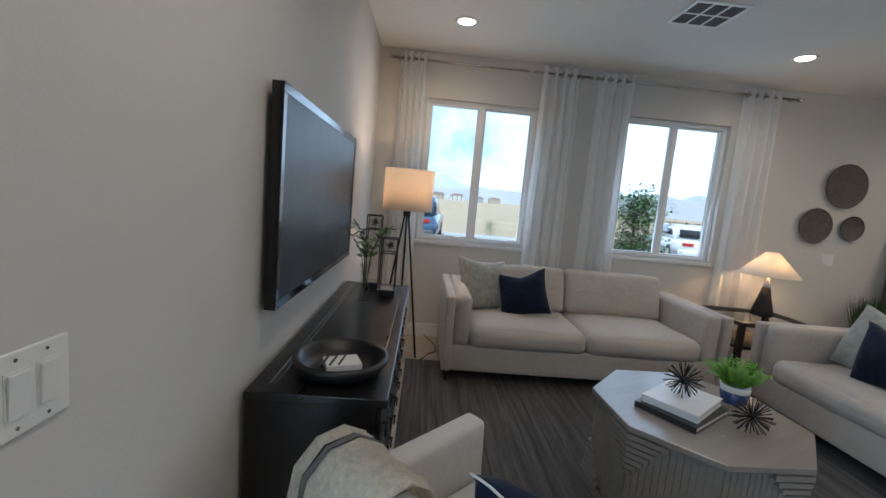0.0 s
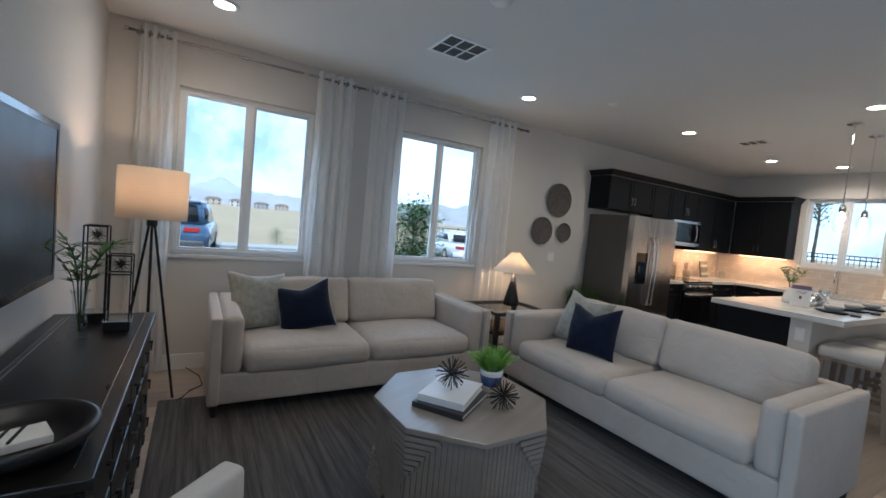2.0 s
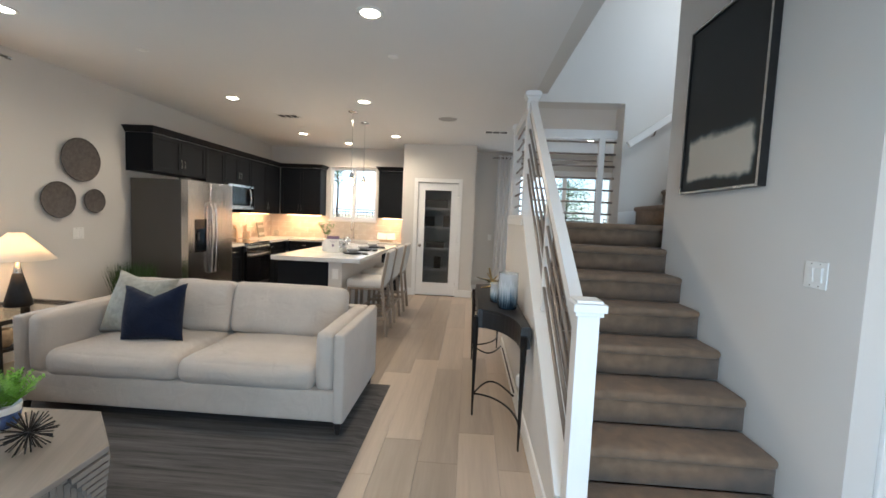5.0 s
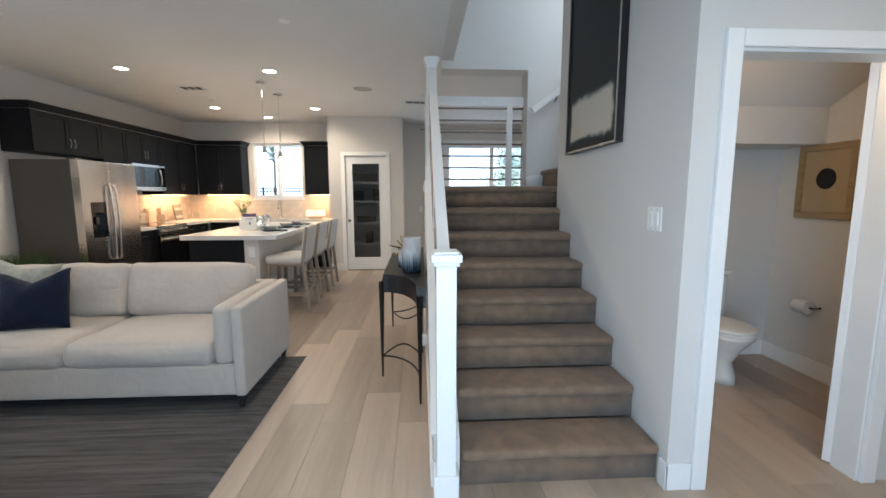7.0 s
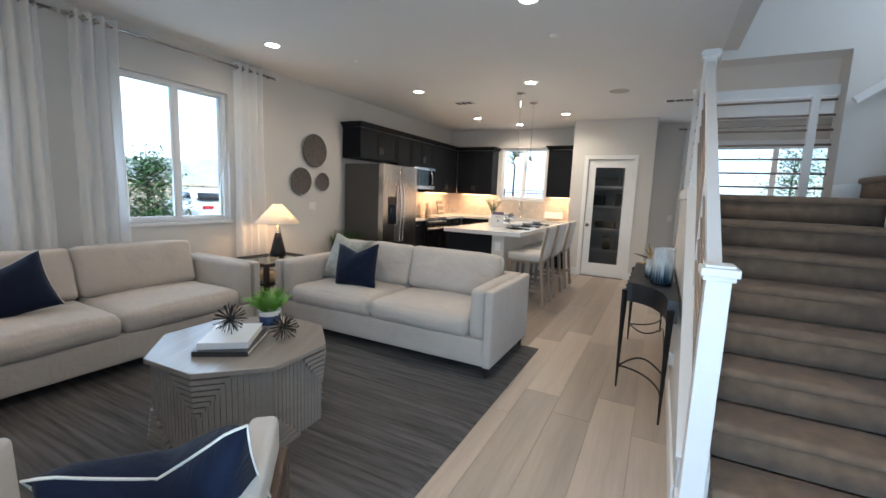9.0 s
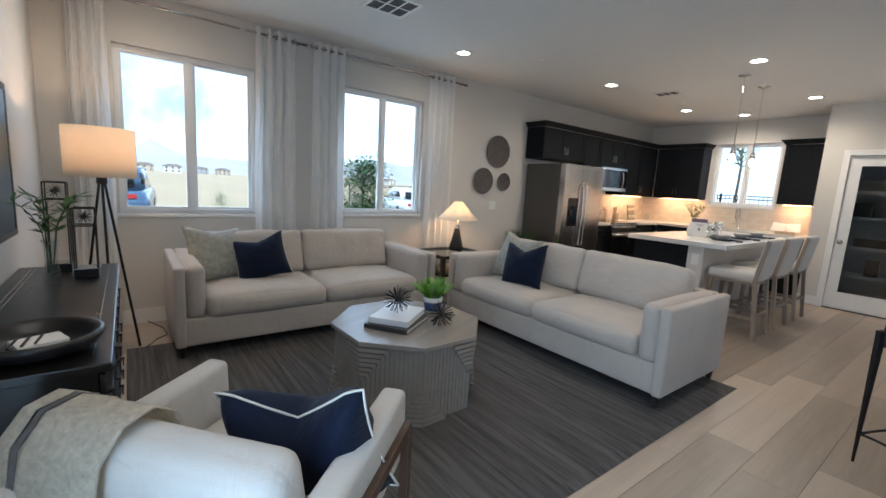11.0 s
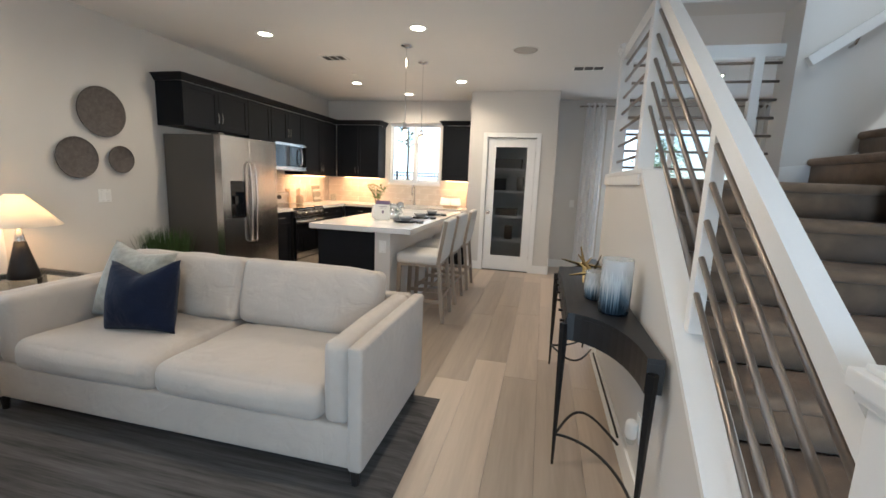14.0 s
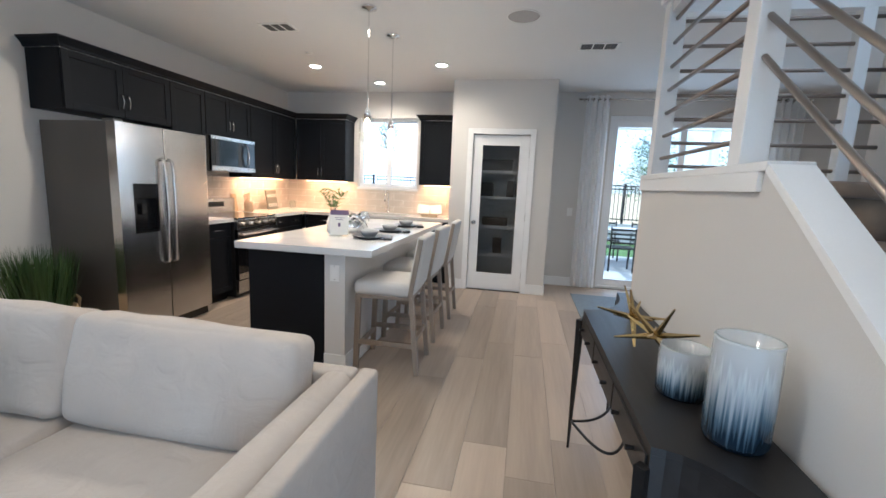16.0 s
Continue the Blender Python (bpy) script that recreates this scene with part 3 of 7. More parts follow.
newel(NEWEL_X, KY, 0.0, 1.135)
tagged(part("newel_plinth", boxes((NEWEL_X - 0.055, NEWEL_X + 0.055, KY - 0.055, KY + 0.055, 0, 0.14), bevel=0.004), TRIM), "white plinth round the newel foot", "trim", kind="structure")
PX = 3.715
newel(PX, KY, 1.481, 2.50)
newel(XL - 0.06, KY, 1.481, 2.44)


def sloped_rail():
    r = thing("stair_railing", pose(NEWEL_X, KY, 0), "white stair railing with satin steel bars", "railing")
    top = lambda x: 0.985 + x * 0.76
    L = PX - NEWEL_X - 0.0425
    beam_ = beam(bmesh.new(), (0.043, 0, top(0.043) - 0.03), (L, 0, top(L) - 0.03), 0.055, 0.062)
    part("handrail", beam_, TRIM, r)
    # a slim white baluster half way up
    xm = 0.88
    part("baluster", boxes((xm - 0.024, xm + 0.024, -0.022, 0.022, knee_z(xm + NEWEL_X) + 0.03, top(xm) - 0.05), bevel=0.003), TRIM, r)
    for k in range(5):
        off = 0.112 + k * 0.122
        for a, b in ((0.0435, xm - 0.0245), (xm + 0.0245, L)):
            part("bar", rod(bmesh.new(), (a, 0.012, top(a) - off), (b, 0.012, top(b) - off), 0.0100, seg=12), ROD_STEEL, r, smooth=True)
    return r


sloped_rail()


def level_rail(name, a, b, z0, z1, n, label):
    """A level guard rail between two posts: white top rail and steel bars."""
    a, b = Vector(a), Vector(b)
    r = thing(name, pose(a.x, a.y, z0), label, "railing", "landing railings")
    d = b - a
    part("handrail", beam(bmesh.new(), (0, 0, z1 - z0 - 0.045), (d.x, d.y, z1 - z0 - 0.045), 0.06, 0.085), TRIM, r)
    for k in range(n):
        z = (k + 0.75) * (z1 - z0 - 0.09) / n
        part("bar", rod(bmesh.new(), (0, 0, z), (d.x, d.y, z), 0.0100, seg=10), ROD_STEEL, r, smooth=True)
    return r


level_rail("landing_railing", (PX + 0.043, KY), (XL - 0.103, KY), 1.481, 2.41, 7, "level guard rail with satin steel bars")
side = level_rail("landing_railing", (XL - 0.06, KY - 0.043), (XL - 0.06, -1.28), 1.44, 2.41, 7, "level guard rail with satin steel bars")
part("wall_post", boxes((-0.03, 0.03, -0.86, -0.80, 0, 0.882), bevel=0.003), TRIM, side)


# ---- recessed ceiling lamps ----
def downlight(x, y, watts):
    d = thing("recessed_lamp", pose(x, y, CEIL), "white recessed ceiling lamp, switched on", "ceiling lamp", "recessed lamps")
    part("trim_ring", lathe(bmesh.new(), [(0.088, 0.0), (0.088, -0.006), (0.066, -0.008), (0.06, -0.002)], 28), PLASTIC, d, smooth=True)
    part("lens", lathe(bmesh.new(), [(0, -0.004), (0.0655, -0.004)], 24), LAMP_GLOW, d, "glowing warm lens")
    s = new("lamp_light", bpy.data.lights.new("lamp_light", "SPOT"))
    s.data.energy, s.data.spot_size, s.data.spot_blend = watts, radians(165), 0.9
    s.data.shadow_soft_size, s.data.color = 0.05, (1.0, 0.76, 0.51)
    s.matrix_world = pose(x, y, CEIL - 0.03)


for x, y in ((0.225, 3.48), (2.875, 3.45)):
    downlight(x, y, LAMP_WATTS * 0.45)
for x, y in ((2.875, 0.916), (4.945, 3.04), (4.965, 1.49), (7.0, 3.03), (7.0, 1.485), (7.8, 2.5), (6.9, -1.6)):
    downlight(x, y, LAMP_WATTS)
downlight(0.225, 0.916, LAMP_WATTS * 0.68)
# unseen lamp, added over the entry to brighten the wall beside the stairs
downlight(0.6, -2.0, LAMP_WATTS * 0.9)


# the open front doorway in the west wall, and the daylight in it
entry = thing("door_entry", pose(XW, -0.225, 0), "white frame of the open front doorway", "door", kind="structure")
part("door_frame", boxes((-0.152, 0.012, -0.56, -0.475, 0, 2.12), (-0.152, 0.012, 0.475, 0.56, 0, 2.12), (-0.152, 0.012, -0.475, 0.475, 2.05, 2.12), bevel=0.003), TRIM, entry)
# unseen slab, added outside only to block direct sun from the doorway
tagged(part("sun_block_slab", boxes((XW - 1.8, XW - 0.16, -2.3, 0.7, 2.6, 2.72)), CEILING), "unseen slab added to keep sun off the doorway", "roof", kind="structure")
door_day = new("doorway_light", bpy.data.lights.new("doorway_light", "AREA"))
door_day.data.shape, door_day.data.size, door_day.data.size_y = "RECTANGLE", 0.93, 2.0
door_day.data.energy, door_day.data.color = 30, (0.68, 0.86, 1.0)
door_day.matrix_world = look((XW - 0.02, -0.225, 1.03), (3.0, -0.225, 1.03))


# daylight in the window openings
def window_light(m, w, h, watts):
    a = new("window_light", bpy.data.lights.new("window_light", "AREA"))
    a.data.shape, a.data.size, a.data.size_y = "RECTANGLE", w, h
    a.data.energy, a.data.color = watts, (0.78, 0.89, 1.0)
    a.matrix_world = m


for w_ in (W1, W2):
    xc, zc = (w_[0] + w_[1]) / 2, (w_[2] + w_[3]) / 2
    window_light(look((xc, YN + 0.03, zc), (xc, 0, zc - 0.9)), 0.98, 1.28, 4.5)
window_light(look((XE + 0.03, (SL[0] + SL[1]) / 2, 1.2), (0, -1.2, 0.6)), 1.8, 2.2, 7)


# added area light in an unseen high opening, to brighten the stairwell
up_fill_south = new("stair_fill_south", bpy.data.lights.new("stair_fill_south", "AREA"))
up_fill_south.data.shape, up_fill_south.data.size, up_fill_south.data.size_y = "RECTANGLE", 0.75, 1.6
up_fill_south.data.energy, up_fill_south.data.color = 6, (1.0, 0.97, 0.92)
up_fill_south.matrix_world = look((4.0, YS - 0.04, 4.15), (4.0, -1.0, 2.9))

# added area light behind an unseen opening, to brighten the wall with the handrail
up_fill_west = new("stair_fill_west", bpy.data.lights.new("stair_fill_west", "AREA"))
up_fill_west.data.shape, up_fill_west.data.size, up_fill_west.data.size_y = "RECTANGLE", 1.2, 1.8
up_fill_west.data.energy, up_fill_west.data.color = 6.5, (1.0, 0.99, 0.91)
up_fill_west.data.spread = radians(110)
up_fill_west.matrix_world = look((3.36, -2.38, 4.05), (4.5, -2.0, 2.6))


# handrail on the wall of the upper flight
def wall_handrail():
    h = thing("wall_handrail", pose(XF - 0.08, -1.31, 2.22), "white wall handrail on nickel brackets", "railing")
    part("rail", beam(bmesh.new(), (0, 0, 0), (0, -1.9, 1.9 * 0.72), 0.045, 0.06), TRIM, h)
    for k in (0.25, 1.05, 1.75):
        part("bracket", tube(bmesh.new(), [(0, -k, k * 0.72 - 0.03), (0.03, -k, k * 0.72 - 0.07), (0.08, -k, k * 0.72 - 0.075)], 0.009, 8), NICKEL, h, "nickel bracket")


wall_handrail()


# stores on the pantry shelves
def pantry_box(x, y, z, w, d, h, mat, name, label):
    b = thing(name, pose(x, y, z + 0.0075), label, "storage box", "pantry stores")
    part("body", boxes((-d / 2, d / 2, -w / 2, w / 2, 0, h), bevel=0.006), mat, b)
    part("lid", boxes((-d / 2 - 0.004, d / 2 + 0.004, -w / 2 - 0.004, w / 2 + 0.004, h, h + 0.015), bevel=0.004), mat, b)


PBOX = material("grey_storage_box", (0.10, 0.095, 0.09), 0.7, vary=0.2)
PBAS = material("dark_woven_box", (0.07, 0.05, 0.035), 0.85, vary=0.3, scale=50, bump=0.8)
for x, y, z, w, d, h, m_ in ((8.02, 1.02, 1.25, 0.26, 0.22, 0.17, PBOX), (8.02, 0.66, 1.25, 0.10, 0.16, 0.20, PBAS), (8.02, 0.55, 1.25, 0.09, 0.16, 0.17, PBOX), (8.03, 0.85, 0.85, 0.34, 0.20, 0.09, PBAS), (8.02, 0.80, 0.46, 0.12, 0.12, 0.20, PBAS), (8.02, 0.9, 1.60, 0.5, 0.22, 0.13, PBOX)):
    pantry_box(x, y, z, w, d, h, m_, "storage_box", "dark storage box on a pantry shelf")


# ---- living room: sofas ----
def sofa(m, label):
    """Two-seat sofa, 2.22 wide (x) and 0.93 deep; it faces -y, origin at the floor in the middle of the front."""
    s = thing("sofa", m, label, "sofa", "sofas round the rug")
    w, d = 1.11, 0.93
    part("base_rail", soft(bmesh.new(), (0, d / 2, 0.183), (2 * w - 0.02, d - 0.03, 0.205), 0.02, n=4), SOFA, s, smooth=True)
    for k in (-1, 1):
        part("arm_panel", soft(bmesh.new(), (k * (w - 0.035), d / 2, 0.37), (0.07, d, 0.58), 0.018, (0.004, 0, 0), 4), SOFA, s, smooth=True)
        part("arm_cushion", soft(bmesh.new(), (k * (w - 0.135), d / 2 - 0.012, 0.47), (0.125, d - 0.06, 0.385), 0.045, (0.008, 0.01, 0.008), 5, lump=0.004, seed=k), SOFA, s, smooth=True)
        part("seat_cushion", soft(bmesh.new(), (k * 0.455, 0.375, 0.355), (0.905, 0.76, 0.175), 0.065, (0.01, 0.02, 0.022), 7, lump=0.010, seed=3 + k), SOFA, s, smooth=True)
        bm = soft(bmesh.new(), (0, 0, 0.205), (0.885, 0.19, 0.40), 0.045, (0.010, 0.035, 0.010), 14, sag=0.004, lump=0.012, seed=7 + 2 * k)
        for v in bm.verts:
            # gathers along the top seam
            f = max(0.0, (v.co.z - 0.25) / 0.15)
            v.co.y += 0.0045 * f * math.sin(v.co.x * 58 + 3 * math.sin(v.co.x * 17 + k))
        back = part("back_cushion", bm, SOFA, s, smooth=True)
        back.matrix_basis = pose(k * 0.448, 0.675, 0.425, -16, k * 0.9, k * 0.6)
    part("back_panel", soft(bmesh.new(), (0, d - 0.045, 0.37), (2 * w - 0.15, 0.085, 0.58), 0.02, n=4), SOFA, s, smooth=True)
    for x in (-w + 0.045, w - 0.045):
        for y in (0.04, d - 0.06):
            part("leg", rod(bmesh.new(), (x, y, 0.0), (x, y, 0.085), 0.017, 0.026, 10), LEG_WOOD, s, "tapered black wooden leg")
    return s


SOFA_Z = 0.014
sofa(pose(1.36, 3.17, SOFA_Z), "oatmeal upholstered sofa under the windows")
sofa(pose(2.635, 2.07, SOFA_Z, 0, 0, -90), "oatmeal upholstered sofa with its back to the kitchen")


def scatter(m, w, h, mat, label, piping=True, group="scatter cushions", chop=0.0, deep=0.20):
    c = thing("scatter_cushion", m, label, "cushion", group)
    part("cover", pillow_mesh(w, h, deep, 0.10, 16, chop), mat, c, smooth=True)
    if piping:
        part("piping", tube(bmesh.new(), pillow_rim(w, h, 0.10, 16, chop), 0.004, 6), PIPING, c, "cream piping", smooth=True)
    return c


SEAT = SOFA_Z + 0.442
scatter(pose(0.62, 3.67, SEAT - 0.01, -24, 5, 22), 0.50, 0.48, SAGE, "sage patterned scatter cushion on the sofa", False, chop=0.05)
scatter(pose(0.95, 3.54, SEAT + 0.005, -30, -14, -14), 0.44, 0.42, NAVY, "navy velvet scatter cushion with cream piping", chop=0.12)
scatter(pose(3.05, 2.73, SEAT - 0.01, -20, 5, -92), 0.50, 0.48, SAGE, "sage patterned scatter cushion on the sofa", False, chop=0.06)
scatter(pose(2.92, 2.45, SEAT - 0.005, -16, -4, -84), 0.45, 0.42, NAVY, "navy velvet scatter cushion on the sofa", False, chop=0.17, deep=0.23)


# ---- rug ----
def rug():
    bm = bmesh.new()
    x0, x1, y0, y1 = -0.03, 3.53, 0.82, 3.60
    nx, ny = 50, 40
    grid = [[bm.verts.new((x0 + (x1 - x0) * i / nx, y0 + (y1 - y0) * j / ny, 0.011 + 0.003 * noise.noise(Vector((i * 0.3, j * 0.3, 0))) if 0 < i < nx and 0 < j < ny else 0.002)) for j in range(ny + 1)] for i in range(nx + 1)]
    for i in range(nx):
        for j in range(ny):
            bm.faces.new((grid[i][j], grid[i + 1][j], grid[i + 1][j + 1], grid[i][j + 1]))
    r = part("rug", bm, RUG, smooth=True)
    tagged(r, "charcoal striated low-pile rug on the plank floor", "rug")


rug()


# ---- coffee table ----
def coffee_table():
    t = thing("coffee_table", pose(1.440, 2.045, 0.013, 0, 0, 24.5), "octagonal bleached wood coffee table with carved ribs", "coffee table")
    R, H = 0.484, 0.461
    ring = lambda r, z, bm: [bm.verts.new((r * math.cos(k * math.tau / 8), r * math.sin(k * math.tau / 8), z)) for k in range(8)]

    def slab(r0, r1, z0, z1):
        bm = bmesh.new()
        a, b = ring(r0, z0, bm), ring(r1, z1, bm)
        bm.faces.new(a[::-1])
        bm.faces.new(b)
        for k in range(8):
            bm.faces.new((a[k], a[(k + 1) % 8], b[(k + 1) % 8], b[k]))
        return bm

    top = slab(R, R, H - 0.028, H)
    bmesh.ops.bevel(top, geom=top.edges[:], offset=0.003, segments=1, affect="EDGES")
    part("tabletop", top, GREY_WOOD, t)
    part("core", slab(R - 0.035, R - 0.035, 0.0, H - 0.028), GREY_WOOD, t)
    # upright ribs on each face; their tops and feet give way to the stepped corners
    ap = (R - 0.035) * math.cos(math.pi / 8)
    half = (R - 0.035) * math.sin(math.pi / 8)
    n = 13
    for k in range(8):
        a = (k + 0.5) * math.tau / 8
        bm = bmesh.new()
        for i in range(n):
            u = -half + (i + 0.5) * 2 * half / n
            f = (u + half) / (2 * half)            # 0 at corner k, 1 at corner k + 1
            up = f if k % 2 == 0 else 1 - f        # 1 beside the corner that is stepped at the foot
            lo = 0.0 if up < 0.5 else (up - 0.5) * 2 * 0.17
            hi = H - 0.028 - (0.0 if up > 0.5 else (0.5 - up) * 2 * 0.20)
            w = 2 * half / n * 0.42
            box(bm, ap - 0.002, ap + 0.008, u - w, u + w, lo, hi)
        bmesh.ops.rotate(bm, verts=bm.verts[:], cent=(0, 0, 0), matrix=Matrix.Rotation(a, 3, "Z"))
        part("ribs", bm, GREY_WOOD, t)
    for k in range(8):
        a = k * math.tau / 8
        for j in range(7):
            reach = half * (1 - j / 7) * 0.98
            z0 = (H - 0.028 - (j + 1) * 0.029) if k % 2 == 0 else j * 0.026
            pts = []
            c = Vector((R + 0.002 - j * 0.003, 0))
            for sgn in (-1, 1):
                d = Vector((-math.sin(math.pi / 8), sgn * math.cos(math.pi / 8)))
                pts.append(c + d * reach)
            bm = bmesh.new()
            poly = [Vector((c.x - 0.10, pts[0].y * 0.7)), pts[0], c, pts[1], Vector((c.x - 0.10, pts[1].y * 0.7))]
            lo = [bm.verts.new((p.x, p.y, z0)) for p in poly]
            hi = [bm.verts.new((p.x, p.y, z0 + 0.021)) for p in poly]
            bm.faces.new(lo[::-1])
            bm.faces.new(hi)
            for i in range(5):
                bm.faces.new((lo[i], lo[(i + 1) % 5], hi[(i + 1) % 5], hi[i]))
            bmesh.ops.recalc_face_normals(bm, faces=bm.faces[:])
            bmesh.ops.rotate(bm, verts=bm.verts[:], cent=(0, 0, 0), matrix=Matrix.Rotation(a, 3, "Z"))
            part("corner_step", bm, GREY_WOOD, t)
    return t


coffee_table()
CT = 0.4745


def book(m, w, d, h, cover, label):
    b = thing("book", m, label, "book", "books on the coffee table")
    part("cover", boxes((-w / 2, w / 2, -d / 2, d / 2, 0, 0.004), (-w / 2, w / 2, -d / 2, d / 2, h - 0.004, h), (-w / 2, -w / 2 + 0.005, -d / 2, d / 2, 0.004, h - 0.004), bevel=0.001), cover, b)
    part("pages", boxes((-w / 2 + 0.006, w / 2 - 0.006, -d / 2 + 0.005, d / 2 - 0.005, 0.0042, h - 0.0042)), PAPER, b)
    return b


BOOK_DARK = material("dark_book_cover", (0.03, 0.03, 0.032), 0.4)
BOOK_WHITE = material("white_book_cover", (0.72, 0.73, 0.74), 0.35)
book(pose(1.350, 2.02, CT, 0, 0, 34), 0.36, 0.28, 0.028, BOOK_DARK, "black hardback book lying on the coffee table")
book(pose(1.360, 2.04, CT + 0.0285, 0, 0, 38), 0.33, 0.25, 0.035, BOOK_WHITE, "white hardback book on a black one")


def urchin(m, r, label, seed):
    """A ball of thin metal spikes."""
    rnd = random.Random(seed)
    u = thing("spike_ornament", m, label, "ornament", "spiked metal ornaments")
    core = bmesh.new()
    bmesh.ops.create_icosphere(core, subdivisions=2, radius=r * 0.2, matrix=Matrix.Translation((0, 0, r * 0.82)))
    part("core", core, BLACK_METAL, u)
    n = 70
    for i in range(n):
        z = 1 - 2 * (i + 0.5) / n
        a = i * 2.39996 + rnd.uniform(-0.2, 0.2)
        q = math.sqrt(1 - z * z)
        d = Vector((q * math.cos(a), q * math.sin(a), z))
        L = r * rnd.uniform(0.86, 1.02)
        c = Vector((0, 0, r * 0.82))
        if (c + d * L).z < 0.003:
            L = (c.z - 0.003) / -d.z
        bm = rod(bmesh.new(), c + d * r * 0.15, c + d * L, 0.0017, 0.0027, 5)
        part("spike", bm, BLACK_METAL, u)
    return u


urchin(pose(1.365, 2.06, CT + 0.064), 0.092, "black spiked metal ornament on the books", 4)
urchin(pose(1.565, 1.86, CT), 0.088, "black spiked metal ornament on the table", 9)


def blade(bm, base, direction, length, width, bend, segs=4):
    """A leaf: a narrow strip that bends over, folded along its middle."""
    d = Vector(direction).normalized()
    side = d.cross(Vector((0, 0, 1)))
    side = side.normalized() if side.length > 1e-3 else Vector((1, 0, 0))
    p = Vector(base)
    prev = None
    for i in range(segs + 1):
        f = i / segs
        w = width * math.sin(math.pi * (0.12 + 0.86 * f)) / 2
        fold = Vector((0, 0, -w * 0.35))
        row = [bm.verts.new(p - side * w + fold), bm.verts.new(p), bm.verts.new(p + side * w + fold)]
        if prev:
            bm.faces.new((prev[0], prev[1], row[1], row[0]))
            bm.faces.new((prev[1], prev[2], row[2], row[1]))
        prev = row
        p = p + d * (length / segs)
        d = (d + Vector((0, 0, -bend / segs))).normalized()


def fern_pot():
    f = thing("potted_fern", pose(1.70, 2.14, CT), "bright green fern in a blue and white pot", "plant")
    pot = lathe(bmesh.new(), [(0, 0), (0.048, 0), (0.058, 0.02), (0.068, 0.085), (0.07, 0.10), (0.064, 0.10), (0.06, 0.085), (0, 0.08)], 28)
    part("pot", pot, CERAMIC, f, "white ceramic pot", smooth=True)
    blue = material("blue_glaze", (0.035, 0.06, 0.15), 0.2, vary=0.5, scale=40)
    part("glaze_band", lathe(bmesh.new(), [(0.0525, 0.006), (0.0595, 0.02), (0.0678, 0.07), (0.0665, 0.07)], 28), blue, f, "blue patterned glaze band", smooth=True)
    rnd = random.Random(2)
    bm = bmesh.new()
    for i in range(64):
        a = rnd.uniform(0, math.tau)
        tilt = rnd.uniform(0.0, 0.9)
        L = rnd.uniform(0.10, 0.155)
        d = Vector((math.cos(a) * math.sin(tilt), math.sin(a) * math.sin(tilt), math.cos(tilt)))
        b = Vector((0.03 * math.cos(a), 0.03 * math.sin(a), 0.085))
        # a frond: leaflets on both sides of a stem
        side = d.cross(Vector((0, 0, 1)))
        side = side.normalized() if side.length > 1e-3 else Vector((1, 0, 0))
        p, q = b.copy(), d.copy()
        for k in range(9):
            p = p + q * L / 9
            q = (q + Vector((0, 0, -0.04))).normalized()
            ll = 0.03 * math.sin(math.pi * (0.15 + 0.8 * k / 9)) + 0.008
            for s in (-1, 1):
                blade(bm, p, side * s + q * 0.5 + Vector((0, 0, 0.25)), ll, 0.011, 0.5, 2)
    part("fronds", bm, LEAF_BRIGHT, f, "bright green feathery fronds")


fern_pot()


# ---- armchair ----
def armchair():
    """Faces local -y; origin at the floor in the middle of its front."""
    c = thing("armchair", pose(0.515, 1.275, 0.010, 0, 0, 131), "cream upholstered armchair with a brown wooden frame", "armchair")
    fab = CREAM
    wood_ = wood("walnut_frame", (0.075, 0.042, 0.024), 0.4, axis=1)
    for k in (-1, 1):
        arm = part("arm", soft(bmesh.new(), (0, 0, 0), (0.085, 0.70, 0.25), 0.022, (0.004, 0, 0.004), 5), fab, c, smooth=True)
        arm.matrix_basis = pose(k * 0.345, 0.36, 0.50, -3, 0, 0)
        part("side_rail", boxes((k * 0.40 - 0.014, k * 0.40 + 0.014, 0.03, 0.70, 0.50, 0.535), bevel=0.004), wood_, c)
        for y in (0.045, 0.685):
            part("leg", boxes((k * 0.40 - 0.016, k * 0.40 + 0.016, y - 0.02, y + 0.02, 0.0, 0.5), bevel=0.004), wood_, c)
        part("stretcher", boxes((k * 0.40 - 0.012, k * 0.40 + 0.012, 0.066, 0.664, 0.22, 0.25), bevel=0.003), wood_, c)
    part("seat_base", soft(bmesh.new(), (0, 0.36, 0.27), (0.60, 0.66, 0.13), 0.02, n=4), fab, c, smooth=True)
    part("seat_cushion", soft(bmesh.new(), (0, 0.33, 0.395), (0.595, 0.62, 0.14), 0.05, (0.005, 0.012, 0.02), 6, lump=0.004), fab, c, smooth=True)
    b = part("backrest", soft(bmesh.new(), (0, 0, 0), (0.60, 0.14, 0.52), 0.05, (0.006, 0.02, 0.008), 6, lump=0.004), fab, c, smooth=True)
    b.matrix_basis = pose(0, 0.53, 0.475, -12, 0, 0)
    part("front_rail", boxes((-0.384, 0.384, 0.03, 0.06, 0.18, 0.215), bevel=0.003), wood_, c)
    part("back_rail", boxes((-0.384, 0.384, 0.67, 0.70, 0.18, 0.215), bevel=0.003), wood_, c)
    return c


ARM = armchair()
ARM_M = pose(0.515, 1.275, 0.010, 0, 0, 131)
scatter(ARM_M @ pose(-0.21, 0.22, 0.40, -20, 10.6, 0), 0.45, 0.385, NAVY, "navy velvet cushion with cream piping on the armchair", chop=0.21, deep=0.26)


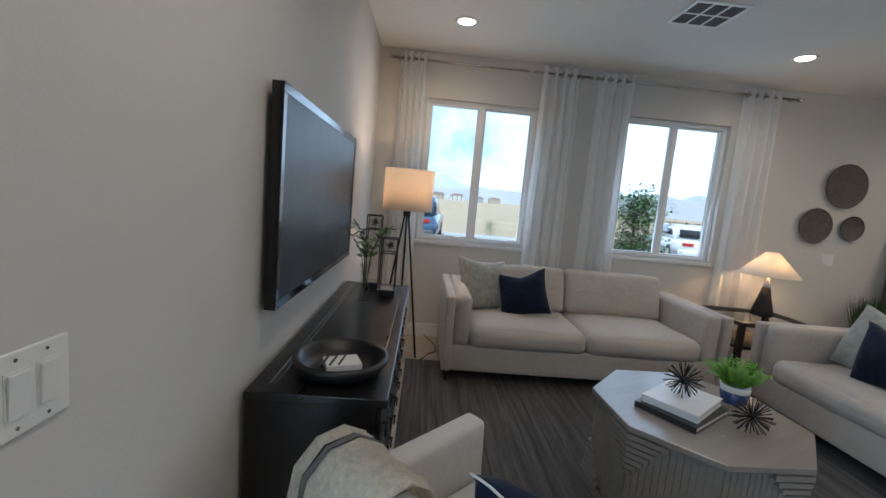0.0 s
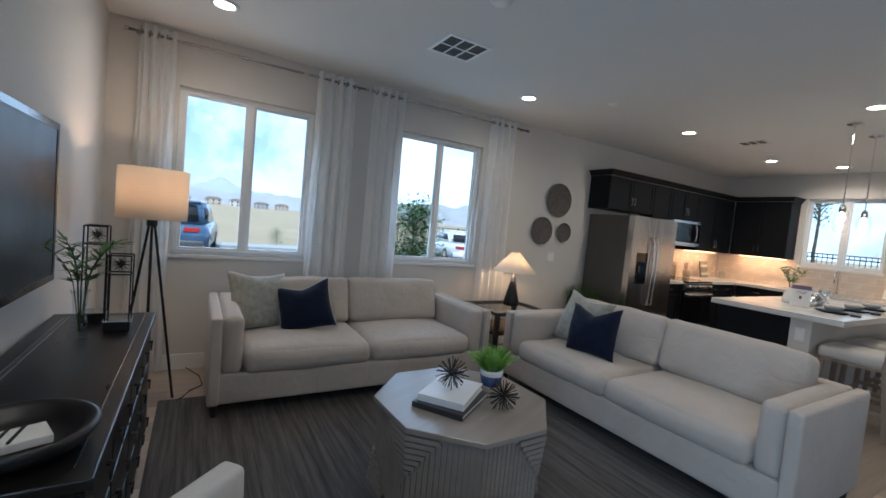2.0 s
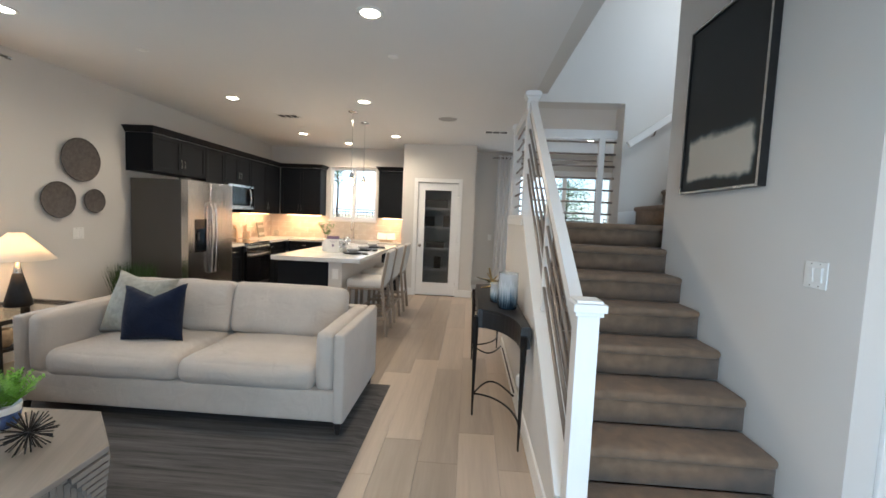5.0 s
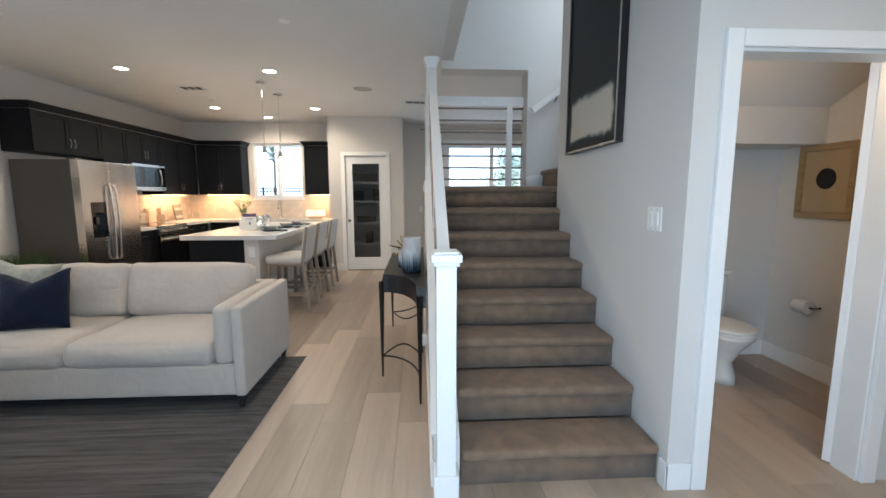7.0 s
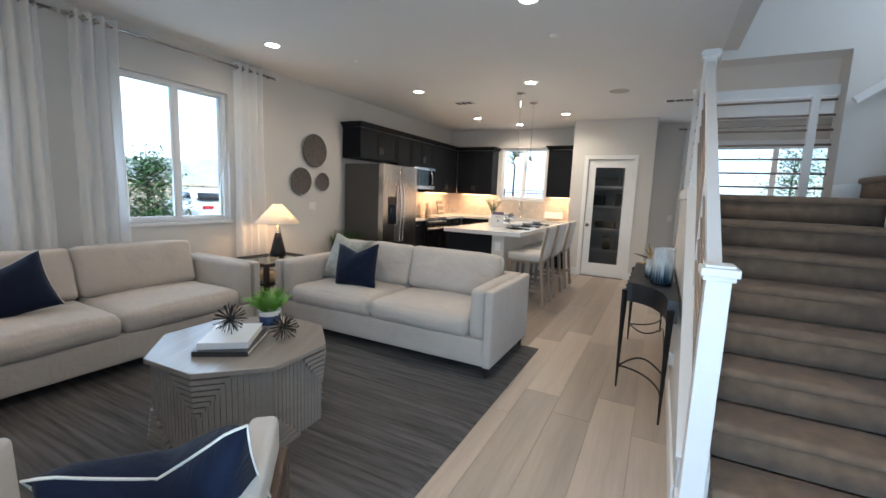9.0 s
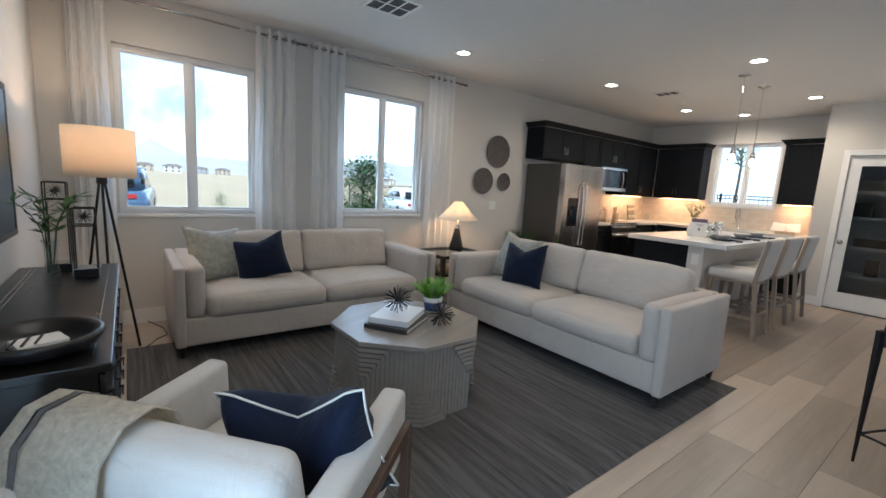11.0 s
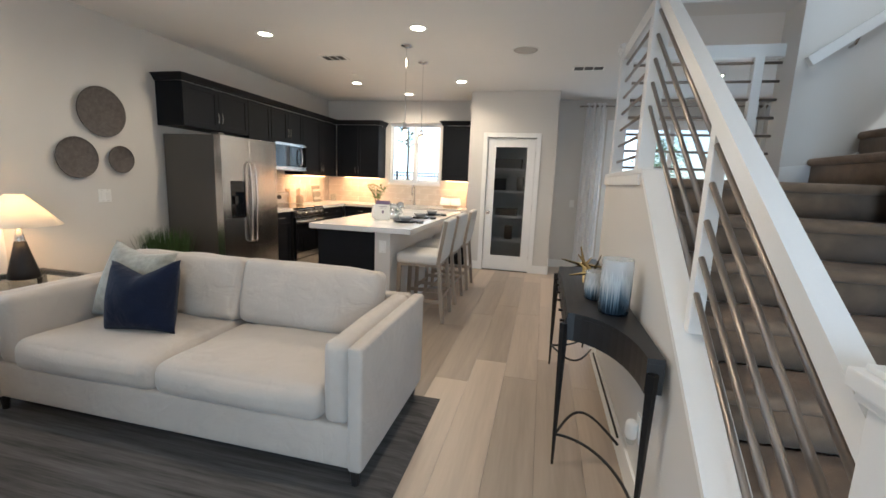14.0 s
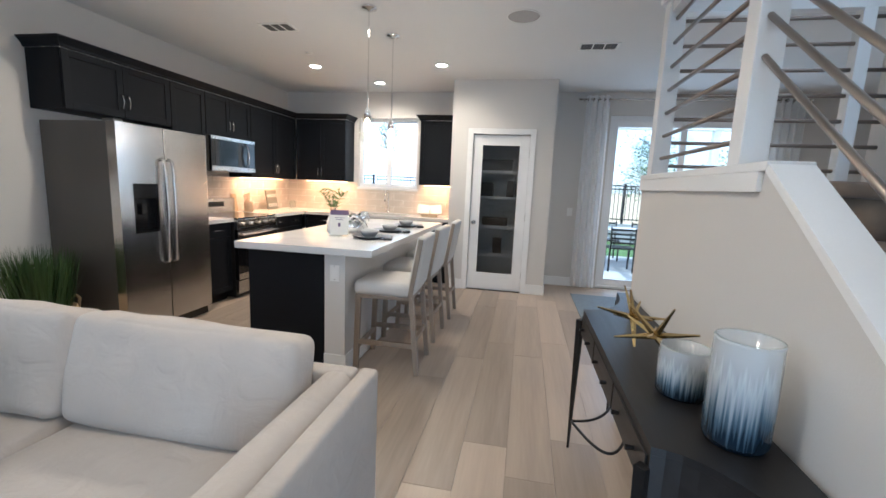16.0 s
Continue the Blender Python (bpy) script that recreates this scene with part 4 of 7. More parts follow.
def throw():
    """A knitted throw folded over the chair's back."""
    t = thing("throw_blanket", ARM_M @ pose(0.10, 0, 0), "cream knitted throw with grey stripes over the armchair", "blanket")
    knit = material("cream_knit", (0.66, 0.60, 0.49), 0.95, vary=0.25, scale=60, bump=1.0, bump_scale=160)
    stripe = material("grey_stripe", (0.22, 0.21, 0.20), 0.95, vary=0.2, scale=60, bump=0.8, bump_scale=160)
    path = [(0.36, 0.475), (0.40, 0.495), (0.425, 0.54), (0.445, 0.62), (0.48, 0.72), (0.545, 0.768), (0.62, 0.758), (0.668, 0.69), (0.676, 0.60), (0.672, 0.47), (0.668, 0.33)]

    def cloth(x0, x1, lift):
        bm = bmesh.new()
        nx = 16
        rows = []
        for j, (y, z) in enumerate(path):
            row = []
            for i in range(nx + 1):
                u = i / nx
                wob = 0.010 * math.sin(u * 9 + j * 0.7) + 0.012 * noise.noise(Vector((u * 4, j * 0.5, x0)))
                row.append(bm.verts.new((x0 + (x1 - x0) * u + 0.015 * math.sin(j * 0.9), y + (0.5 if y > 0.54 else -0.5) * abs(wob), z + lift + abs(wob) * 0.6)))
            rows.append(row)
        for a, b in zip(rows, rows[1:]):
            for i in range(nx):
                bm.faces.new((a[i], a[i + 1], b[i + 1], b[i]))
        r = bmesh.ops.solidify(bm, geom=bm.faces[:], thickness=0.012)
        return bm

    part("knit", cloth(-0.02, 0.20, 0.006), knit, t, smooth=True)
    part("stripe", cloth(0.2005, 0.222, 0.006), stripe, t, "dark grey woven stripe", smooth=True)
    part("knit_edge", cloth(0.2225, 0.27, 0.006), knit, t, smooth=True)


throw()


# ---- television and console ----
def television():
    y0, y1, z0, z1 = 1.50, 2.82, 0.975, 1.70
    t = thing("television", pose(-0.43, (y0 + y1) / 2, z0), "flat black television on the wall", "television")
    hw, h = (y1 - y0) / 2, z1 - z0
    part("case", boxes((-0.035, -0.004, -hw, hw, 0, h), bevel=0.004), BLACK_PLASTIC, t)
    b = 0.032
    part("bezel", boxes((-0.004, 0.004, -hw, hw, 0, b), (-0.004, 0.004, -hw, hw, h - b, h), (-0.004, 0.004, -hw, -hw + b, b, h - b), (-0.004, 0.004, hw - b, hw, b, h - b), bevel=0.002), BLACK_PLASTIC, t, "glossy black frame")
    part("screen", boxes((-0.0035, 0.001, -hw + b, hw - b, b, h - b)), SCREEN, t, "dark matt screen")
    part("wall_bracket", boxes((-0.055, -0.035, -0.25, 0.25, 0.18, 0.52)), BLACK_METAL, t)


television()


def console():
    x0, x1, y0, y1, H = XW + 0.018, -0.05, 1.385, 3.02, 0.76
    c = thing("sideboard", pose(0, 0, 0), "espresso wooden sideboard with rows of drawers", "sideboard")
    part("top", boxes((x0, x1 + 0.018, y0 - 0.012, y1 + 0.012, H - 0.028, H), bevel=0.004), DARK_WOOD, c)
    part("body", boxes((x0, x1 - 0.018, y0, y1, 0.07, H - 0.0285)), DARK_WOOD, c)
    part("plinth", boxes((x0, x1 - 0.04, y0 + 0.02, y1 - 0.02, 0.0, 0.07)), DARK_WOOD, c)
    for xx in (x0 + 0.055, x0 + 0.062 + 0.012):
        part("inlay_line", boxes((xx, xx + 0.003, y0 + 0.05, y1 - 0.05, H, H + 0.0012)), NICKEL, c, "thin pale inlay line")
    part("inlay_line", boxes((x1 - 0.03, x1 - 0.027, y0 + 0.05, y1 - 0.05, H, H + 0.0012)), NICKEL, c, "thin pale inlay line")
    n = 4
    L = (y1 - y0) / n
    for i in range(n):
        for j in range(3):
            a, b = y0 + i * L + 0.012, y0 + (i + 1) * L - 0.012
            z0, z1 = 0.085 + j * 0.215, 0.085 + (j + 1) * 0.215 - 0.014
            d = part("drawer", boxes((x1 - 0.0175, x1, a, b, z0, z1), bevel=0.004), DARK_WOOD, c)
            for yy in ((a + b) / 2 - 0.1, (a + b) / 2 + 0.1):
                ring = [(x1 + 0.012, yy + 0.022 * math.cos(q), (z0 + z1) / 2 - 0.016 + 0.022 * math.sin(q)) for q in [math.tau * q / 14 for q in range(15)]]
                hb = tube(bmesh.new(), ring, 0.0035, 6)
                rod(hb, (x1 - 0.001, yy, (z0 + z1) / 2 + 0.006), (x1 + 0.018, yy, (z0 + z1) / 2 + 0.006), 0.007)
                part("ring_pull", hb, BLACK_METAL, d, "black metal ring pull")


console()
CH = 0.7615


def bowl():
    b = thing("bowl", pose(-0.215, 1.565, CH), "wide black wooden bowl holding white lattice beads", "bowl")
    part("shell", lathe(bmesh.new(), [(0, 0.0), (0.10, 0.0), (0.145, 0.018), (0.165, 0.048), (0.162, 0.06), (0.152, 0.062), (0.135, 0.052), (0.128, 0.03), (0.09, 0.016), (0, 0.014)], 40), BLACK_WOOD, b, smooth=True)
    o = thing("lattice_block", pose(-0.21, 1.56, CH + 0.0175, 0, 0, 22), "white carved lattice block lying in the bowl", "ornament")
    part("plate", boxes((-0.06, 0.06, -0.045, 0.045, 0, 0.022), bevel=0.003), PAPER, o)
    for k in (-1, 0, 1):
        part("bar", beam(bmesh.new(), (-0.05 + k * 0.03, -0.04, 0.0245), (-0.01 + k * 0.03, 0.04, 0.0245), 0.006, 0.004), BLACK_METAL, o, "dark lattice line")


bowl()


def olive_vase(m, h, label, seed, glass=True):
    v = thing("vase_with_branches", m, label, "vase")
    if glass:
        part("vase", lathe(bmesh.new(), [(0, 0), (0.035, 0), (0.038, 0.01), (0.03, 0.06), (0.024, 0.12), (0.028, 0.19), (0.036, 0.215), (0.034, 0.215), (0.026, 0.19), (0.021, 0.12), (0.027, 0.06), (0.03, 0.014), (0, 0.012)], 24), VASE_GLASS, v, "clear glass vase", smooth=True)
    rnd = random.Random(seed)
    stems, leaves = bmesh.new(), bmesh.new()
    for i in range(7):
        a = i * 2.4 + rnd.uniform(-0.3, 0.3)
        p, d = Vector((0, 0, 0.03)), Vector((0.12 * math.cos(a), 0.12 * math.sin(a), 1)).normalized()
        pts = [p.copy()]
        for k in range(9):
            p = p + d * (h / 9) * rnd.uniform(0.85, 1.1)
            if k > 3:
                d = (d + Vector((0.17 * math.cos(a), 0.17 * math.sin(a), -0.05))).normalized()
                for s in range(4):
                    b = rnd.uniform(0, math.tau)
                    blade(leaves, p, Vector((math.cos(b), math.sin(b), rnd.uniform(0.1, 0.9))), rnd.uniform(0.045, 0.075), 0.014, 0.35, 3)
            pts.append(p.copy())
        tube(stems, pts, 0.0018, 5)
    part("stems", stems, LEAF_DARK, v)
    part("leaves", leaves, LEAF, v, "narrow olive-green leaves")
    return v


olive_vase(pose(-0.28, 2.55, CH), 0.42, "clear glass vase with olive branches on the sideboard", 5)


def cage(m, h, label):
    """A candle stand: square wire frame on a dark block, with a spiky flower at its top."""
    c = thing("wire_ornament", m, label, "ornament", "wire ornaments on the sideboard")
    part("block", boxes((-0.05, 0.05, -0.05, 0.05, 0, 0.045), bevel=0.004), BLACK_METAL, c)
    part("collar", boxes((-0.055, 0.055, -0.055, 0.055, 0.045, 0.052), bevel=0.002), NICKEL, c, "silver collar plate")
    for x in (-0.045, 0.045):
        for y in (-0.045, 0.045):
            part("upright", rod(bmesh.new(), (x, y, 0.052), (x, y, h), 0.0035, seg=6), BLACK_METAL, c)
    for z in (h - 0.002, h - 0.09):
        bm = bmesh.new()
        for a, b in (((-1, -1), (1, -1)), ((1, -1), (1, 1)), ((1, 1), (-1, 1)), ((-1, 1), (-1, -1))):
            rod(bm, (a[0] * 0.045, a[1] * 0.045, z), (b[0] * 0.045, b[1] * 0.045, z), 0.0035, seg=6)
        part("ring", bm, BLACK_METAL, c)
    bm = bmesh.new()
    for i in range(26):
        z = 1 - 2 * (i + 0.5) / 26
        a, q = i * 2.4, math.sqrt(1 - z * z)
        rod(bm, (0, 0, h - 0.046), (0.042 * q * math.cos(a), 0.042 * q * math.sin(a), h - 0.046 + 0.042 * z), 0.003, 0.0008, 5)
    part("spiky_flower", bm, BLACK_METAL, c)


cage(pose(-0.16, 2.68, CH), 0.36, "short black wire ornament on a block")
cage(pose(-0.28, 2.86, CH), 0.48, "tall black wire ornament on a block")


# ---- floor lamp ----
def point_lamp(at, watts, colour=(1.0, 0.62, 0.32), size=0.03):
    p = new("lamp_light", bpy.data.lights.new("lamp_light", "POINT"))
    p.data.energy, p.data.color, p.data.shadow_soft_size = watts, colour, size
    p.location = at


def floor_lamp():
    cx, cy = -0.11, 3.52
    f = thing("floor_lamp", pose(cx, cy, 0), "tripod floor lamp with a white drum shade, lit", "floor lamp")
    part("shade", lathe(bmesh.new(), [(0.195, 1.265), (0.195, 1.585), (0.1925, 1.585), (0.1925, 1.265), (0.195, 1.265)], 40), SHADE, f, "white linen drum shade", smooth=True)
    for k in range(3):
        a = k * math.tau / 3 + 0.62
        part("leg", rod(bmesh.new(), (0.2 * math.cos(a), 0.2 * math.sin(a), 0.0), (0.015 * math.cos(a), 0.015 * math.sin(a), 1.24), 0.009, 0.008, 8), BLACK_METAL, f)
    part("hub", lathe(bmesh.new(), [(0, 1.22), (0.03, 1.22), (0.03, 1.26), (0.014, 1.27), (0.014, 1.38), (0, 1.38)], 16), BLACK_METAL, f)
    bm = bmesh.new()
    for k in range(3):
        a = k * math.tau / 3
        rod(bm, (0, 0, 1.57), (0.1925 * math.cos(a), 0.1925 * math.sin(a), 1.57), 0.002, seg=5)
    part("spider", bm, BLACK_METAL, f)
    part("bulb", lathe(bmesh.new(), [(0, 1.381), (0.012, 1.385), (0.03, 1.43), (0.024, 1.47), (0, 1.482)], 16), BULB, f, "glowing warm bulb", smooth=True)
    point_lamp((cx, cy, 1.48), 10, (1.0, 0.60, 0.32))
    cable("power_cord", [(0.05, 3.5, 0.006), (0.12, 3.62, 0.006), (0.16, 3.72, 0.006), (0.24, 3.80, 0.006), (0.22, 4.0, 0.006), (0.12, 4.19, 0.02)], 0.004, BLACK_PLASTIC)
    tagged(bpy.data.objects["power_cord"], "black power cord lying on the floor", "cord")


floor_lamp()


# ---- end table with lamp ----
def end_table():
    x0, x1, y0, y1, H = 2.80, 3.55, 3.50, 4.12, 0.565
    e = thing("end_table", pose(0, 0, 0.0), "dark end table with a glass top", "end table")
    part("top_frame", boxes((x0, x1, y0, y0 + 0.05, H - 0.035, H), (x0, x1, y1 - 0.05, y1, H - 0.035, H), (x0, x0 + 0.05, y0 + 0.05, y1 - 0.05, H - 0.035, H), (x1 - 0.05, x1, y0 + 0.05, y1 - 0.05, H - 0.035, H), bevel=0.003), DARK_WOOD, e)
    part("glass_top", boxes((x0 + 0.05, x1 - 0.05, y0 + 0.05, y1 - 0.05, H - 0.012, H - 0.002)), VASE_GLASS, e, "clear glass inset")
    part("shelf", boxes((x0 + 0.03, x1 - 0.03, y0 + 0.03, y1 - 0.03, 0.32, 0.345), bevel=0.003), DARK_WOOD, e)
    for x in (x0 + 0.025, x1 - 0.025):
        for y in (y0 + 0.025, y1 - 0.025):
            part("leg", boxes((x - 0.022, x + 0.022, y - 0.022, y + 0.022, 0, H - 0.0355), bevel=0.003), DARK_WOOD, e)
    b = thing("wicker_ball", pose(2.93, 3.62, 0.3455), "round brown wooden bowl on the lower shelf", "bowl")
    part("shell", lathe(bmesh.new(), [(0, 0), (0.05, 0), (0.09, 0.05), (0.085, 0.10), (0.06, 0.13), (0.05, 0.125), (0.07, 0.09), (0.07, 0.05), (0, 0.02)], 24), WICKER, b, smooth=True)


end_table()


def table_lamp():
    x, y, z = 3.27, 3.86, 0.566
    t = thing("table_lamp", pose(x, y, z), "table lamp with a dark cone base and cream shade, lit", "table lamp")
    part("base", lathe(bmesh.new(), [(0, 0), (0.085, 0), (0.092, 0.008), (0.082, 0.06), (0.05, 0.19), (0.032, 0.27), (0, 0.27)], 32), BLACK_METAL, t, "dark smoked cone base", smooth=True)
    part("neck", lathe(bmesh.new(), [(0.031, 0.271), (0.027, 0.30), (0.012, 0.37), (0, 0.372)], 24), NICKEL, t, "pale neck", smooth=True)
    part("shade", lathe(bmesh.new(), [(0.245, 0.385), (0.05, 0.60), (0.048, 0.60), (0.243, 0.385), (0.245, 0.385)], 40), PAPER_SHADE, t, "cream cone shade", smooth=True)
    part("bulb", lathe(bmesh.new(), [(0, 0.373), (0.012, 0.376), (0.026, 0.42), (0.02, 0.45), (0, 0.46)], 16), BULB, t, "glowing warm bulb", smooth=True)
    point_lamp((x, y, z + 0.50), 5.5, (1.0, 0.56, 0.25))


table_lamp()


# ---- wall plates ----
def wall_plate(x, z, r, label):
    p = thing("wall_plate", pose(x, YN - 0.001, z, 90, 0, 0), label, "wall decor", "carved wall plates")
    prof = [(0, 0.012)]
    k = 0
    rr = 0.0
    while rr < r - 0.012:
        rr += 0.011
        k += 1
        prof.append((rr, 0.012 + 0.02 * (rr / r) ** 2 + (0.003 if k % 2 else 0.0)))
    prof += [(r, 0.04), (r + 0.004, 0.034), (r - 0.004, 0.02), (r * 0.5, 0.002), (0, 0.001)]
    part("dish", lathe(bmesh.new(), prof, 44), PLATE, p, smooth=True)
    return p


wall_plate(4.19, 1.862, 0.215, "large round carved grey wooden wall plate")
wall_plate(3.945, 1.448, 0.172, "round carved grey wooden wall plate")
wall_plate(4.335, 1.452, 0.122, "small round carved grey wooden wall plate")


# ---- switch plates ----
def switch_plate(m, gangs, label, outlet=False):
    """Origin in the middle of the back; faces -y."""
    w = 0.046 * gangs + 0.026
    s = thing("switch_plate", m, label, "switch", "switch plates")
    part("plate", boxes((-w / 2, w / 2, -0.006, 0, -0.058, 0.058), bevel=0.002), PLASTIC, s)
    for g in range(gangs):
        x = (g - (gangs - 1) / 2) * 0.046
        part("surround", boxes((x - 0.0175, x + 0.0175, -0.0075, -0.0062, -0.034, 0.034)), TRIM, s)
        if not outlet:
            bm = boxes((x - 0.015, x + 0.015, -0.0115, -0.0076, -0.031, 0.031), bevel=0.0015)
            bmesh.ops.rotate(bm, verts=bm.verts[:], cent=(x, -0.0095, 0), matrix=Matrix.Rotation(radians(3), 3, "X"))
            part("rocker", bm, PLASTIC, s)
        for z in (-0.047, 0.047):
            part("screw", rod(bmesh.new(), (x, -0.006, z), (x, -0.0072, z), 0.0028, seg=8), NICKEL, s)
    return s


switch_plate(pose(XW, 0.672, 1.085, 0, 0, 90), 4, "white four-gang rocker switch plate on the wall")
switch_plate(pose(4.17, YN, 1.115, 0, 0, 0), 2, "white two-gang switch plate on the wall")
switch_plate(pose(2.02, -1.288, 1.25, 0, 0, 180), 2, "white two-gang switch plate beside the stairs")
switch_plate(pose(XE, -0.185, 1.08, 0, 0, -90), 1, "white single switch plate by the patio door")


# ---- curtains ----
def curtain(x0, x1, y, z0, z1, seed, group="window curtains", flip=False, parent_m=None):
    """A grommet panel: deep folds that run from the rod to the floor."""
    c = thing("curtain", parent_m or pose(0, 0, 0), "sheer off-white grommet curtain panel", "curtain", group)
    rnd = random.Random(seed)
    bm = bmesh.new()
    n, rows = 72, 14
    folds = 4
    ph = rnd.uniform(0, 3)
    grid = []
    for j in range(rows + 1):
        f = j / rows
        row = []
        for i in range(n + 1):
            u = i / n
            spread = 1 + 0.10 * (1 - f)
            x = (x0 + x1) / 2 + (u - 0.5) * (x1 - x0) * spread
            amp = 0.035 + 0.008 * math.sin(u * 5 + seed)
            yy = y + amp * math.sin(u * folds * math.tau + ph) + 0.014 * noise.noise(Vector((u * 6, f * 2.4, seed)))
            x += 0.018 * noise.noise(Vector((u * 4, f * 3, seed + 5.0)))
            row.append(bm.verts.new((x, yy, z0 + (z1 - z0) * f)))
        grid.append(row)
    for a, b in zip(grid, grid[1:]):
        for i in range(n):
            bm.faces.new((a[i], a[i + 1], b[i + 1], b[i]))
    part("cloth", bm, SHEER, c, smooth=True)
    for k in range(folds + 1):
        u = (k + 0.25) / (folds + 0.5)
        x = x0 + (x1 - x0) * u
        ring = [(x + 0.004 * math.sin(q), y - 0.0 + 0.024 * math.cos(q), z1 - 0.055 + 0.024 * math.sin(q)) for q in [math.tau * q / 16 for q in range(17)]]
        part("grommet", tube(bmesh.new(), ring, 0.005, 6), NICKEL, c, "nickel grommet", smooth=True)
    return c


def curtain_rod(x0, x1, y, z, m=None):
    r = thing("curtain_rod", m or pose(0, 0, 0), "satin nickel curtain rod with end caps", "curtain rod", "curtain rods")
    part("rod", rod(bmesh.new(), (x0, y, z), (x1, y, z), 0.011, seg=12), NICKEL, r, smooth=True)
    for x, s in ((x0, -1), (x1, 1)):
        part("finial", rod(bmesh.new(), (x, y, z), (x + s * 0.03, y, z), 0.016, seg=12), NICKEL, r)
        part("bracket", boxes((x - s * 0.05 - 0.006, x - s * 0.05 + 0.006, y + 0.012, YN if m is None else y + 0.08, z - 0.012, z + 0.012)), NICKEL, r)
    return r


CY = YN - 0.060
for i, (a, b) in enumerate(((-0.30, -0.06), (1.02, 1.38), (1.56, 1.90), (2.98, 3.34))):
    curtain(a, b, CY, 0.02, 2.675, i + 1.0)
curtain_rod(-0.36, 1.46, CY, 2.62)
curtain_rod(1.55, 3.50, CY, 2.62)


# ---- kitchen ----
def shaker(parent, x0, x1, z0, z1, y, handle="", drawer=False):
    """A shaker door or drawer front, its face at y looking to -y; handle: l, r or m."""
    f = 0.055
    d = part("drawer_front" if drawer else "door", boxes((x0, x1, y + 0.008, y + 0.018, z0, z1)), NAVY_CAB, parent)
    bm = boxes((x0, x0 + f, y, y + 0.008, z0, z1), (x1 - f, x1, y, y + 0.008, z0, z1), (x0 + f, x1 - f, y, y + 0.008, z0, z0 + f), (x0 + f, x1 - f, y, y + 0.008, z1 - f, z1), bevel=0.002)
    part("door_frame", bm, NAVY_CAB, d)
    if handle:
        if handle == "m":
            c, zz = (x0 + x1) / 2, (z0 + z1) / 2
            pts = [(c - 0.055, y, zz), (c - 0.05, y - 0.022, zz), (c, y - 0.03, zz), (c + 0.05, y - 0.022, zz), (c + 0.055, y, zz)]
        else:
            c = x0 + 0.028 if handle[0] == "l" else x1 - 0.028
            zz = z0 + 0.13 if len(handle) == 1 else z1 - 0.13
            pts = [(c, y, zz - 0.055), (c, y - 0.022, zz - 0.05), (c, y - 0.03, zz), (c, y - 0.022, zz + 0.05), (c, y, zz + 0.055)]
        part("handle", tube(bmesh.new(), pts, 0.005, 8), NICKEL, d, "arched nickel handle", smooth=True)
    return d


def upper_cabinet(m, w, z0, z1, depth, doors, label, crown_l=True):
    """Hangs on the wall behind it; the front looks to -y, x runs from 0 to w."""
    c = thing("upper_cabinet", m, label, "cabinet", "upper kitchen cabinets")
    part("body", boxes((0.001, w - 0.001, -depth + 0.02, -0.001, z0, z1 - 0.001)), NAVY_CAB, c)
    g = 0.004
    if doors == 2:
        shaker(c, g, w / 2 - g / 2, z0 + g, z1 - g, -depth, "r")
        shaker(c, w / 2 + g / 2, w - g, z0 + g, z1 - g, -depth, "l")
    elif doors == 1:
        shaker(c, g, w - g, z0 + g, z1 - g, -depth, "l")
    else:
        shaker(c, g, w - g, z0 + g, z1 - g, -depth, "r")
    return c


CZ = 2.265
N0 = lambda x: pose(x, YN, 0)
upper_cabinet(N0(4.775), 0.975, 1.825, CZ, 0.33, 2, "dark blue two-door cabinet above the refrigerator")
upper_cabinet(N0(5.75), 0.45, 1.37, CZ, 0.33, 1, "tall dark blue wall cabinet beside the refrigerator")
upper_cabinet(N0(6.20), 0.76, 1.815, CZ, 0.33, 2, "dark blue two-door cabinet above the microwave")
upper_cabinet(N0(6.96), 1.06, 1.37, CZ, 0.33, 2, "dark blue two-door corner wall cabinet")
E0 = lambda y: pose(XE, y, 0, 0, 0, -90)
upper_cabinet(E0(YN - 0.335), 0.79, 1.37, CZ, 0.33, 2, "dark blue two-door wall cabinet by the window")
upper_cabinet(E0(1.97), 0.52, 1.37, CZ, 0.33, 3, "dark blue one-door wall cabinet by the pantry")


def crown(pts, label):
    """Crown moulding swept along the cabinet fronts (plan points)."""
    prof = [(0.0, 0.0), (0.012, 0.0), (0.018, 0.02), (0.045, 0.055), (0.055, 0.06), (0.055, 0.07), (0.0, 0.07)]
    bm = bmesh.new()
    P = [Vector(p) for p in pts]
    rows = []
    for i, p in enumerate(P):
        a = (p - P[i - 1]).normalized() if i else None
        b = (P[i + 1] - p).normalized() if i < len(P) - 1 else None
        na = Vector((a.y, -a.x)) if a else None
        nb = Vector((b.y, -b.x)) if b else None
        n = na if nb is None else nb if na is None else (na + nb) / (1 + na.dot(nb))
        rows.append([bm.verts.new((p.x + n.x * u, p.y + n.y * u, CZ + v)) for u, v in prof])
    for r0, r1 in zip(rows, rows[1:]):
        for k in range(len(prof)):
            bm.faces.new((r0[k], r0[(k + 1) % len(prof)], r1[(k + 1) % len(prof)], r1[k]))
    bm.faces.new(rows[0])
    bm.faces.new(rows[-1][::-1])
    bmesh.ops.recalc_face_normals(bm, faces=bm.faces[:])
    tagged(part("trim_crown", bm, NAVY_CAB), label, "trim", kind="structure")


